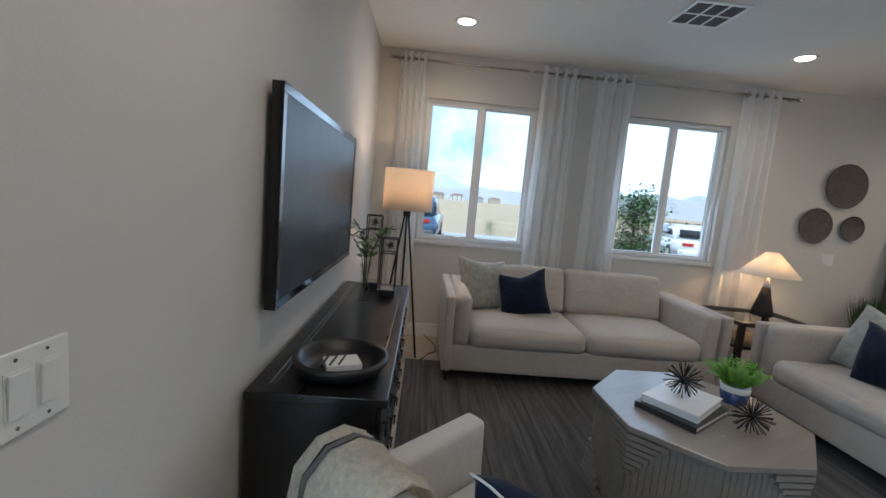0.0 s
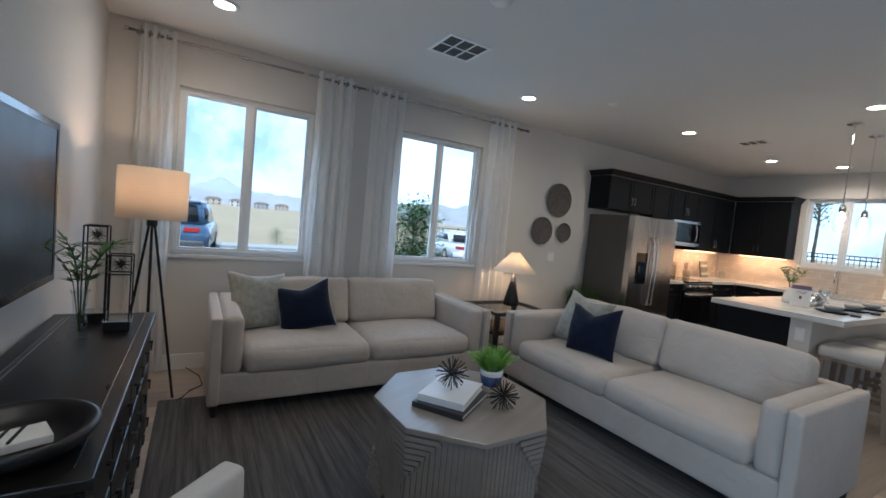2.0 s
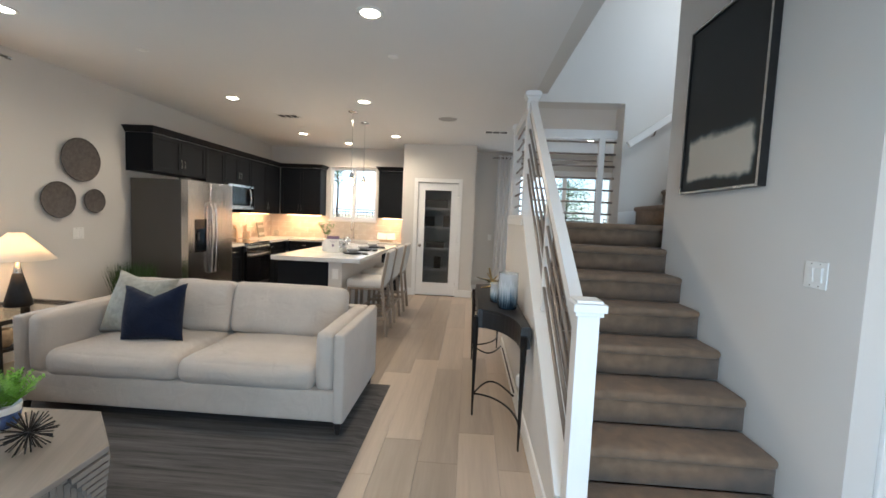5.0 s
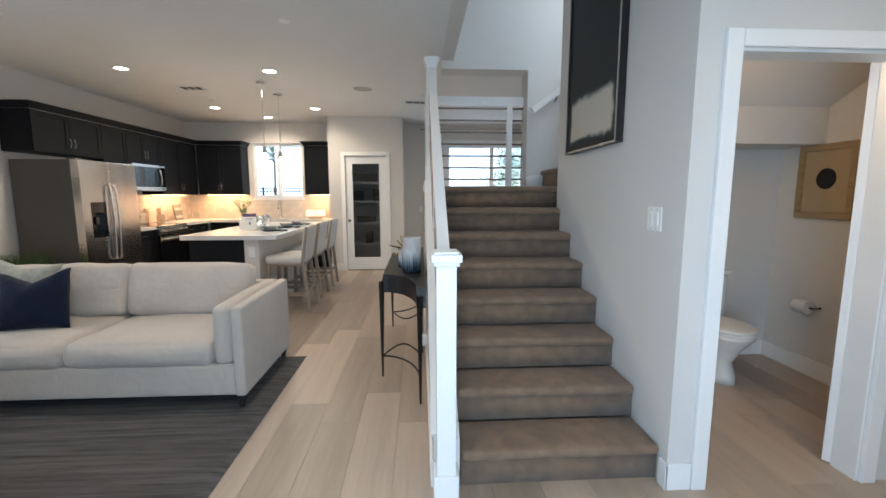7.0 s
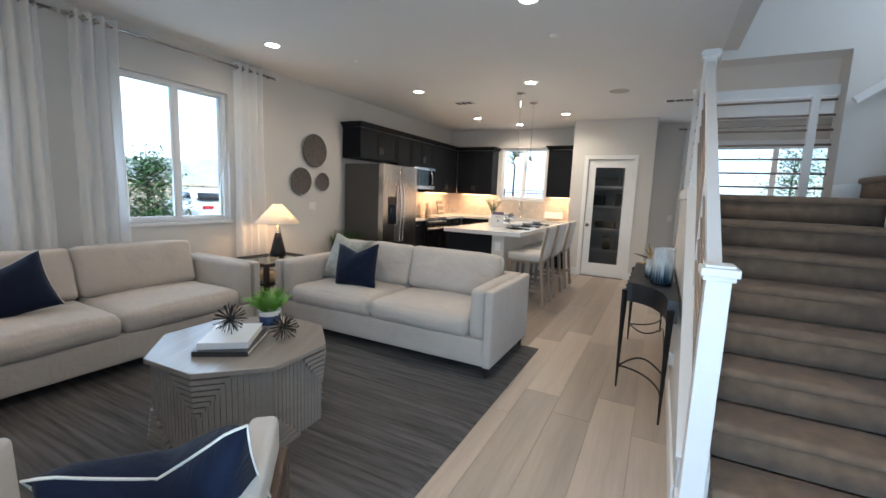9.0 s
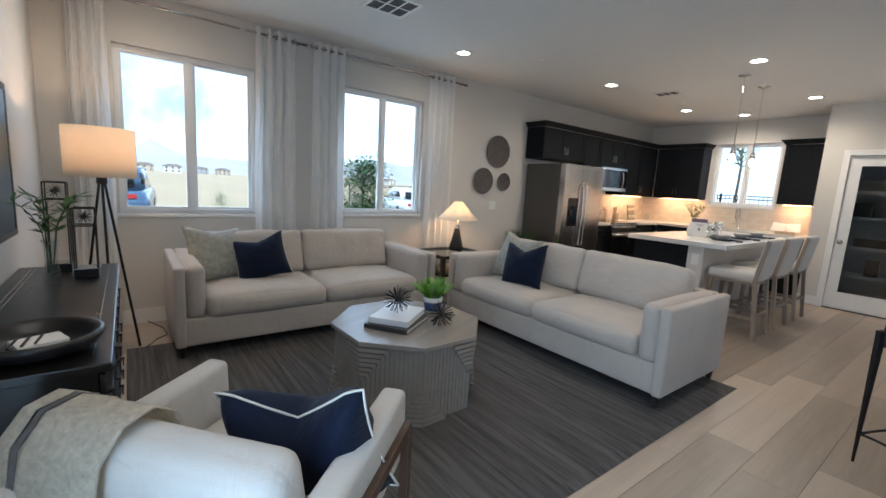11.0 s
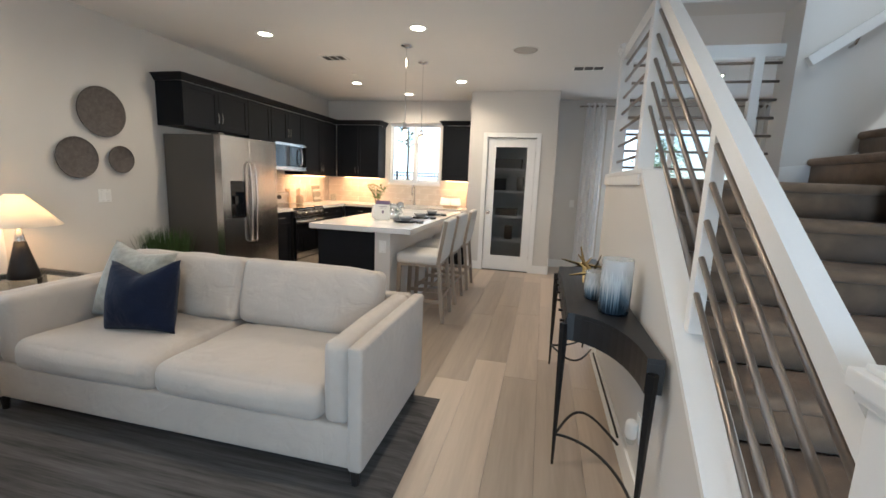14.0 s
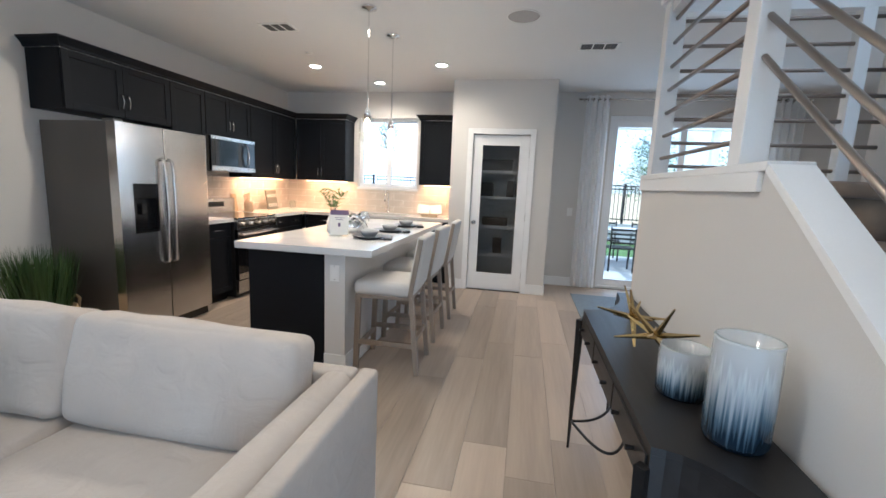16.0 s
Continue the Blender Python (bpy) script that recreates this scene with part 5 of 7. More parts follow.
crown([(4.775, YN), (4.775, YN - 0.33), (XE - 0.33, YN - 0.33), (XE - 0.33, YN - 1.125), (XE, YN - 1.125)], "dark blue crown moulding on the wall cabinets")
crown([(XE, 1.97), (XE - 0.33, 1.97), (XE - 0.33, 1.45)], "dark blue crown moulding on the wall cabinet")


def base_cabinet(m, w, label, drawers=1, depth=0.60):
    c = thing("base_cabinet", m, label, "cabinet", "lower kitchen cabinets")
    part("body", boxes((0.001, w - 0.001, -depth + 0.02, -0.001, 0.10, 0.879)), NAVY_CAB, c)
    part("toe_kick", boxes((0.001, w - 0.001, -depth + 0.08, -0.001, 0, 0.099)), NAVY_CAB, c)
    n = max(1, round(w / 0.45))
    for i in range(n):
        a, b = i * w / n + 0.004, (i + 1) * w / n - 0.004
        if drawers:
            shaker(c, a, b, 0.73, 0.872, -depth, "m", True)
        shaker(c, a, b, 0.11, 0.72 if drawers else 0.872, -depth, "rt" if i % 2 == 0 and n > 1 else "lt")
    return c


base_cabinet(N0(5.76), 0.435, "dark blue base cabinet beside the refrigerator")
base_cabinet(N0(6.965), 0.76, "dark blue base cabinet beside the range")
base_cabinet(E0(YN - 0.625), 0.60, "dark blue base cabinet under the counter")
base_cabinet(E0(2.97), 0.90, "dark blue sink base cabinet", 0)
base_cabinet(E0(2.05), 0.60, "dark blue base cabinet by the pantry")
tagged(part("countertop", boxes((5.755, 6.198, YN - 0.635, YN - 0.001, 0.88, 0.92), bevel=0.003), QUARTZ), "white quartz countertop by the refrigerator", "countertop")
bm = boxes((6.962, XE - 0.001, YN - 0.635, YN - 0.001, 0.88, 0.92), (XE - 0.635, XE - 0.001, 2.86, YN - 0.6355, 0.88, 0.92), (XE - 0.635, XE - 0.001, 1.447, 2.14, 0.88, 0.92), (XE - 0.635, XE - 0.52, 2.14, 2.86, 0.88, 0.92), (XE - 0.12, XE - 0.001, 2.14, 2.86, 0.88, 0.92))
tagged(part("countertop", bm, QUARTZ), "white quartz L-shaped countertop round the sink", "countertop")
SPLASH = material("cream_backsplash", (0.58, 0.52, 0.45), 0.25, vary=0.05)


def splash(name, m, w, z1, label):
    """White wall tiles in running bond between counter and cabinets."""
    b = tagged(part(name, boxes((0, w, -0.004, 0, 0.921, z1)), PLASTIC), label, "backsplash", kind="structure")
    b.matrix_world = m
    return b


def tile_splash(parent, w, z1):
    tw, th, g = 0.30, 0.10, 0.003
    cache = {}
    rows = int((z1 - 0.921) / th + 0.99)
    for r in range(rows):
        z0 = 0.921 + r * th
        za = min(z0 + th - g, z1)
        x = -tw / 2 if r % 2 else 0.0
        while x < w:
            a, b = max(x, 0), min(x + tw - g, w)
            if b - a > 0.02:
                key = (round(b - a, 3), round(za - z0, 3))
                if key not in cache:
                    bm = boxes((0, b - a, -0.009, -0.004, 0, za - z0), bevel=0.0015)
                    me = bpy.data.meshes.new("tile")
                    bm.to_mesh(me)
                    bm.free()
                    me.materials.append(SPLASH)
                    cache[key] = me
                t = new("tile", cache[key])
                t.parent = parent
                t.location = (a, 0, z0)
            x += tw


def refrigerator():
    x0, x1, yb, yf, H = 4.80, 5.71, YN - 0.03, 3.57, 1.745
    f = thing("refrigerator", pose(0, 0, 0), "stainless side-by-side refrigerator with an ice dispenser", "refrigerator")
    part("case", boxes((x0 + 0.005, x1 - 0.005, yf, yb, 0.03, H), bevel=0.005), STEEL_SIDE, f, "grey side case")
    part("kick_grille", boxes((x0 + 0.02, x1 - 0.02, yf - 0.05, yf - 0.001, 0.01, 0.085)), BLACK_PLASTIC, f)
    mid = 5.225
    for a, b, k in ((x0, mid - 0.004, 1), (mid + 0.004, x1, -1)):
        if k == 1:
            # freezer door with the dispenser well
            wx0, wx1, wz0, wz1 = a + 0.115, b - 0.075, 0.885, 1.285
            bm = boxes((a, wx0, yf - 0.085, yf - 0.002, 0.09, H), (wx1, b, yf - 0.085, yf - 0.002, 0.09, H), (wx0, wx1, yf - 0.085, yf - 0.002, 0.09, wz0), (wx0, wx1, yf - 0.085, yf - 0.002, wz1, H), (wx0, wx1, yf - 0.03, yf - 0.002, wz0, wz1))
            bmesh.ops.remove_doubles(bm, verts=bm.verts[:], dist=1e-5)
            d = part("freezer_door", bm, STEEL, f)
            part("dispenser_panel", boxes((wx0, wx1, yf - 0.088, yf - 0.031, 1.165, wz1), bevel=0.003), BLACK_PLASTIC, d, "black dispenser control panel")
            part("dispenser_well", boxes((wx0, wx0 + 0.012, yf - 0.086, yf - 0.031, wz0, 1.165), (wx1 - 0.012, wx1, yf - 0.086, yf - 0.031, wz0, 1.165), (wx0 + 0.012, wx1 - 0.012, yf - 0.086, yf - 0.031, wz0, wz0 + 0.02), (wx0 + 0.012, wx1 - 0.012, yf - 0.036, yf - 0.031, wz0 + 0.02, 1.165)), BLACK_PLASTIC, d, "black dispenser well")
            part("paddle", boxes(((wx0 + wx1) / 2 - 0.025, (wx0 + wx1) / 2 + 0.025, yf - 0.06, yf - 0.052, 1.03, 1.12), bevel=0.003), BLACK_PLASTIC, d)
        else:
            d = part("fridge_door", boxes((a, b, yf - 0.085, yf - 0.002, 0.09, H), bevel=0.006), STEEL, f)
        hx = mid - k * 0.04
        y = yf - 0.086
        pts = [(hx, y, 0.61), (hx, y - 0.036, 0.625), (hx, y - 0.044, 0.70), (hx, y - 0.05, 1.05), (hx, y - 0.044, 1.40), (hx, y - 0.036, 1.475), (hx, y, 1.49)]
        part("handle", tube(bmesh.new(), pts, 0.013, 10), STEEL, d, "bowed steel handle", smooth=True)
    part("hinge_cover", boxes((x0 + 0.01, x0 + 0.09, yf - 0.06, yf + 0.04, H, H + 0.02), bevel=0.003), STEEL_SIDE, f)


refrigerator()


def kitchen_range():
    x0, x1, yf = 6.205, 6.955, YN - 0.66
    r = thing("range", pose(0, 0, 0), "stainless electric range with a black oven door", "range")
    part("body", boxes((x0, x1, yf + 0.03, YN - 0.02, 0.02, 0.905)), BLACK_METAL, r)
    part("cooktop", boxes((x0, x1, yf, YN - 0.075, 0.9055, 0.922), bevel=0.003), BLACK_GLASS, r, "black glass cooktop")
    part("control_strip", boxes((x0, x1, yf - 0.01, yf + 0.0295, 0.80, 0.90), bevel=0.004), STEEL, r, "stainless control strip")
    for i in range(5):
        xx = x0 + 0.09 + i * 0.1425
        part("knob", rod(bmesh.new(), (xx, yf - 0.0105, 0.85), (xx, yf - 0.04, 0.85), 0.021, 0.018, 14), STEEL, r, smooth=True)
    d = part("oven_door", boxes((x0 + 0.004, x1 - 0.004, yf - 0.012, yf + 0.0295, 0.22, 0.79), bevel=0.004), BLACK_GLASS, r, "black glass oven door")
    part("door_trim", boxes((x0 + 0.004, x1 - 0.004, yf - 0.017, yf - 0.0125, 0.69, 0.79)), STEEL, d)
    part("door_trim", boxes((x0 + 0.004, x1 - 0.004, yf - 0.017, yf - 0.0125, 0.22, 0.29)), STEEL, d)
    part("handle", tube(bmesh.new(), [(x0 + 0.05, yf - 0.0175, 0.735), (x0 + 0.055, yf - 0.06, 0.735), (x1 - 0.055, yf - 0.06, 0.735), (x1 - 0.05, yf - 0.0175, 0.735)], 0.011, 10), STEEL, d, smooth=True)
    part("warming_drawer", boxes((x0 + 0.004, x1 - 0.004, yf - 0.012, yf + 0.0295, 0.06, 0.21), bevel=0.004), STEEL, r, "stainless bottom drawer")
    part("backguard", boxes((x0, x1, YN - 0.074, YN - 0.022, 0.9055, 1.10), bevel=0.004), STEEL, r, "stainless back guard")
    part("display", boxes((x0 + 0.2, x1 - 0.2, YN - 0.0765, YN - 0.0745, 1.0, 1.06)), BLACK_GLASS, r, "black clock display")


kitchen_range()


def microwave():
    x0, x1, yf = 6.203, 6.957, YN - 0.38
    m = thing("microwave", pose(0, 0, 0), "stainless microwave mounted over the range", "microwave")
    part("case", boxes((x0, x1, yf + 0.03, YN - 0.012, 1.425, 1.812)), STEEL_SIDE, m)
    part("door", boxes((x0, x1 - 0.15, yf, yf + 0.029, 1.43, 1.81), bevel=0.004), BLACK_GLASS, m, "black glass door")
    part("door_trim", boxes((x0, x1, yf - 0.004, yf - 0.0005, 1.43, 1.482)), STEEL, m, "stainless lower trim")
    part("door_trim", boxes((x0, x1, yf - 0.004, yf - 0.0005, 1.775, 1.81)), STEEL, m, "stainless upper trim")
    part("door_window", boxes((x0 + 0.06, x1 - 0.21, yf - 0.003, yf - 0.0005, 1.50, 1.755)), BLACK_GLASS, m, "mesh-backed door window")
    part("control_panel", boxes((x1 - 0.148, x1, yf, yf + 0.029, 1.43, 1.81), bevel=0.004), BLACK_GLASS, m, "black control panel")
    xx = x1 - 0.175
    part("handle", tube(bmesh.new(), [(xx, yf, 1.48), (xx - 0.005, yf - 0.04, 1.53), (xx - 0.01, yf - 0.05, 1.62), (xx - 0.005, yf - 0.04, 1.72), (xx, yf, 1.76)], 0.011, 10), STEEL, m, smooth=True)


microwave()


def led_strip(m, w):
    s = thing("under_cabinet_light", m, "warm light strip under the wall cabinet, lit", "light", "under-cabinet lights")
    part("housing", boxes((0, w, -0.03, 0, 0.006, 0.012)), PLASTIC, s)
    part("diffuser", boxes((0.005, w - 0.005, -0.027, -0.003, 0.0, 0.0055)), LED, s, "glowing warm diffuser")


for m, w in ((pose(5.80, YN - 0.12, 1.358), 0.36), (pose(7.0, YN - 0.12, 1.358), 0.95), (pose(XE - 0.12, YN - 0.40, 1.358, 0, 0, -90), 0.68), (pose(XE - 0.12, 1.93, 1.358, 0, 0, -90), 0.44)):
    led_strip(m, w)
    a = new("strip_light", bpy.data.lights.new("strip_light", "AREA"))
    a.data.shape, a.data.size, a.data.size_y = "RECTANGLE", w, 0.03
    a.data.energy, a.data.color = 4.8 * w, (1.0, 0.50, 0.21)
    a.matrix_world = m @ pose(w / 2, -0.015, -0.004)


def island():
    i = thing("kitchen_island", pose(0, 0, 0), "navy kitchen island with a greige end and quartz top", "kitchen island")
    x0, x1 = 4.83, 7.02
    part("worktop", boxes((4.72, 7.14, 1.43, 2.455, 0.875, 0.925), bevel=0.004), QUARTZ, i, "white quartz worktop")
    part("cabinet_body", boxes((x0, x1, 1.83, 2.405, 0.10, 0.8745)), NAVY_CAB, i)
    part("end_panel", boxes((x0 - 0.012, x0 - 0.0005, 1.815, 2.415, 0.0, 0.8745), bevel=0.002), NAVY_CAB, i)
    part("pony_wall", boxes((x0 - 0.012, x1, 1.66, 1.8145, 0.0, 0.8745)), WALL, i, "greige painted half wall")
    part("baseboard", boxes((x0 - 0.026, x0 - 0.0125, 1.645, 1.8145, 0, 0.13), (x0 - 0.0125, x1, 1.645, 1.6595, 0, 0.13), bevel=0.003), TRIM, i, "white baseboard")
    part("toe_kick", boxes((x0, x1, 1.8155, 2.38, 0, 0.0995)), NAVY_CAB, i)


island()
switch_plate(pose(4.818, 1.735, 0.73, 0, 0, -90), 1, "white outlet plate on the island end", True)


def stool(m):
    """Counter stool; the sitter faces +y, origin at the floor under the seat."""
    s = thing("counter_stool", m, "counter stool with cream upholstery and weathered oak legs", "stool", "stools at the island")
    cream = CREAM
    part("seat", soft(bmesh.new(), (0, 0.0, 0.625), (0.44, 0.44, 0.10), 0.035, (0.006, 0.006, 0.012), 5), cream, s, "cream upholstered seat", smooth=True)
    b = part("backrest", soft(bmesh.new(), (0, 0, 0), (0.42, 0.06, 0.40), 0.02, (0, 0.006, 0.004), 5), cream, s, "cream upholstered back", smooth=True)
    b.matrix_basis = pose(0, -0.235, 0.815, 9, 0, 0)
    for k in (-1, 1):
        part("rear_leg", beam(beam(bmesh.new(), (k * 0.195, -0.26, 0.0), (k * 0.19, -0.20, 0.60), 0.036, 0.034, (0, 1, 0)), (k * 0.228, -0.20, 0.58), (k * 0.228, -0.268, 1.0), 0.026, 0.03, (0, 1, 0)), STOOL_WOOD, s)
        part("front_leg", beam(bmesh.new(), (k * 0.20, 0.20, 0.0), (k * 0.195, 0.185, 0.578), 0.036, 0.036, (0, 1, 0)), STOOL_WOOD, s)
        part("side_stretcher", boxes((k * 0.196 - 0.012, k * 0.196 + 0.012, -0.23, 0.185, 0.20, 0.235)), STOOL_WOOD, s)
    part("front_stretcher", boxes((-0.18, 0.18, 0.178, 0.204, 0.165, 0.195)), STOOL_WOOD, s)
    part("rear_stretcher", boxes((-0.18, 0.18, -0.245, -0.222, 0.235, 0.265)), STOOL_WOOD, s)
    part("seat_rail", boxes((-0.205, 0.205, -0.205, 0.205, 0.55, 0.575), bevel=0.003), STOOL_WOOD, s)
    return s


st0 = stool(pose(5.10, 1.41, 0, 0, 0, 2))
copy_thing(st0, pose(5.78, 1.42, 0, 0, 0, -1))
copy_thing(st0, pose(6.46, 1.41, 0, 0, 0, 1))


def pendant(x, y):
    p = thing("pendant_lamp", pose(x, y, CEIL), "chrome pendant lamp with a clear glass shade", "pendant lamp", "pendants over the island")
    part("canopy", lathe(bmesh.new(), [(0, 0), (0.06, 0), (0.06, -0.014), (0.012, -0.022), (0.012, -0.03), (0, -0.03)], 24), CHROME, p, smooth=True)
    bm = bmesh.new()
    for k in range(3):
        rod(bm, (0, 0, -0.03 - k * 0.245), (0, 0, -0.03 - (k + 1) * 0.245 + 0.006), 0.005, seg=8)
    part("rod", bm, CHROME, p)
    for k in (1, 2):
        part("coupling", rod(bmesh.new(), (0, 0, -0.03 - k * 0.245 - 0.012), (0, 0, -0.03 - k * 0.245 + 0.018), 0.0075, seg=8), CHROME, p)
    part("socket", lathe(bmesh.new(), [(0, -0.76), (0.014, -0.76), (0.026, -0.79), (0.026, -0.84), (0, -0.84)], 20), CHROME, p, smooth=True)
    part("glass_shade", lathe(bmesh.new(), [(0.027, -0.80), (0.05, -0.83), (0.066, -0.92), (0.06, -1.0), (0.045, -1.03), (0.043, -1.03), (0.058, -1.0), (0.064, -0.92), (0.048, -0.832), (0.027, -0.803)], 28), PENDANT_GLASS, p, "clear glass bell shade", smooth=True)
    part("bulb", lathe(bmesh.new(), [(0, -0.841), (0.012, -0.845), (0.028, -0.89), (0.02, -0.925), (0, -0.935)], 16), BULB, p, "glowing bulb", smooth=True)
    point_lamp((x, y, CEIL - 0.95), 4, (1, 0.8, 0.6), 0.02)


pendant(5.43, 1.75)
pendant(6.04, 1.75)


# things on the island and counters
IZ = 0.9255
DARK_CLAY = material("charcoal_stoneware", (0.035, 0.036, 0.04), 0.45, vary=0.2, scale=20)
GREY_CLAY = material("grey_stoneware", (0.34, 0.34, 0.34), 0.35, vary=0.1)


def place_setting(x, y, rz):
    c = thing("plate", pose(x, y, IZ, 0, 0, rz), "charcoal stoneware plate on the island", "plate", "place settings")
    part("dish", lathe(bmesh.new(), [(0, 0), (0.09, 0), (0.135, 0.018), (0.138, 0.021), (0.132, 0.022), (0.088, 0.006), (0, 0.006)], 36), DARK_CLAY, c, smooth=True)
    b = thing("bowl", pose(x, y, IZ + 0.0065), "grey stoneware bowl on a charcoal plate", "bowl", "place settings")
    part("shell", lathe(bmesh.new(), [(0, 0), (0.04, 0), (0.065, 0.025), (0.078, 0.058), (0.074, 0.058), (0.06, 0.028), (0.036, 0.008), (0, 0.007)], 30), GREY_CLAY, b, smooth=True)
    n = thing("napkin", pose(x + 0.03, y - 0.15, IZ, 0, 0, rz + 12), "dark folded napkin beside the plate", "napkin", "place settings")
    part("cloth", soft(bmesh.new(), (0, 0, 0.012), (0.20, 0.07, 0.022), 0.01, (0, 0, 0.004), 5, lump=0.006, seed=x), DARK_CLAY, n, smooth=True)


for x in (5.33, 5.86, 6.40):
    place_setting(x, 1.68, 4)


def chrome_knot():
    k = thing("chrome_sculpture", pose(5.62, 1.90, IZ), "polished chrome knot sculpture on the island", "ornament")
    rnd = random.Random(8)
    for i, (a, r) in enumerate(((0.0, 0.062), (1.3, 0.06), (2.4, 0.055))):
        bm = bmesh.new()
        bmesh.ops.create_uvsphere(bm, u_segments=20, v_segments=12, radius=r, matrix=Matrix.Translation((0.055 * math.cos(a * 2), 0.055 * math.sin(a * 2), r if i < 2 else 0.14)))
        part("lobe", bm, CHROME, k, smooth=True)
    pts = [(0.07 * math.cos(q * 2), 0.07 * math.sin(q * 2), 0.10 + 0.055 * math.sin(q * 3)) for q in [math.tau * q / 60 for q in range(61)]]
    part("loop", tube(bmesh.new(), pts, 0.02, 10), CHROME, k, smooth=True)


chrome_knot()


def sign_card():
    s = thing("info_card", pose(5.30, 1.93, IZ, 0, 0, -76), "white printed card in a clear stand", "sign")
    card = boxes((-0.075, 0.075, -0.0015, 0.0015, 0.012, 0.215))
    bmesh.ops.rotate(card, verts=card.verts[:], cent=(0, 0, 0.012), matrix=Matrix.Rotation(radians(-8), 3, "X"))
    part("card", card, PAPER, s)
    purple = material("purple_print", (0.13, 0.09, 0.16), 0.6)
    head = boxes((-0.075, 0.075, -0.0035, -0.002, 0.175, 0.215))
    bmesh.ops.rotate(head, verts=head.verts[:], cent=(0, 0, 0.012), matrix=Matrix.Rotation(radians(-8), 3, "X"))
    part("printed_band", head, purple, s, "dark purple printed band")
    for k, (w, z) in enumerate(((0.08, 0.15), (0.06, 0.135), (0.02, 0.08))):
        ln = boxes((-w / 2, w / 2, -0.0035, -0.002, z, z + (0.004 if k < 2 else 0.03)))
        bmesh.ops.rotate(ln, verts=ln.verts[:], cent=(0, 0, 0.012), matrix=Matrix.Rotation(radians(-8), 3, "X"))
        part("print_bar", ln, purple, s)
    part("stand", boxes((-0.08, 0.08, -0.03, 0.03, 0, 0.010), bevel=0.003), VASE_GLASS, s)


sign_card()
pv = olive_vase(pose(5.55, 2.10, IZ), 0.36, "white vase with olive branches on the island", 11, False)
part("vase", lathe(bmesh.new(), [(0, 0), (0.05, 0), (0.06, 0.03), (0.055, 0.10), (0.035, 0.15), (0.038, 0.165), (0.03, 0.165), (0.028, 0.15), (0, 0.14)], 28), CERAMIC, pv, "white ceramic vase", smooth=True)


def faucet():
    f = thing("faucet", pose(XE - 0.085, 2.50, 0.92), "chrome gooseneck kitchen faucet", "faucet")
    pts = [(0, 0, 0)] + [(0, 0, 0.02 + 0.05 * k) for k in range(5)] + [(-0.08 + 0.08 * math.cos(q), 0, 0.25 + 0.08 * math.sin(q) * 1.3) for q in [math.pi * q / 10 for q in range(1, 11)]] + [(-0.16, 0, 0.18)]
    part("spout", tube(bmesh.new(), pts, 0.011, 10), CHROME, f, smooth=True)
    part("base", lathe(bmesh.new(), [(0, 0), (0.026, 0), (0.026, 0.03), (0.014, 0.045), (0, 0.045)], 20), CHROME, f, smooth=True)
    part("lever", rod(bmesh.new(), (0, 0.02, 0.055), (0.0, 0.10, 0.09), 0.006, 0.005), CHROME, f)
    s = thing("sink", pose(XE - 0.32, 2.50, 0.9), "undermount stainless kitchen sink", "sink")
    part("basin", boxes((-0.21, 0.21, -0.37, 0.37, -0.21, -0.20), (-0.21, -0.2, -0.37, 0.37, -0.20, -0.021), (0.2, 0.21, -0.37, 0.37, -0.20, -0.021), (-0.2, 0.2, -0.37, -0.36, -0.20, -0.021), (-0.2, 0.2, 0.36, 0.37, -0.20, -0.021)), STEEL, s)


faucet()


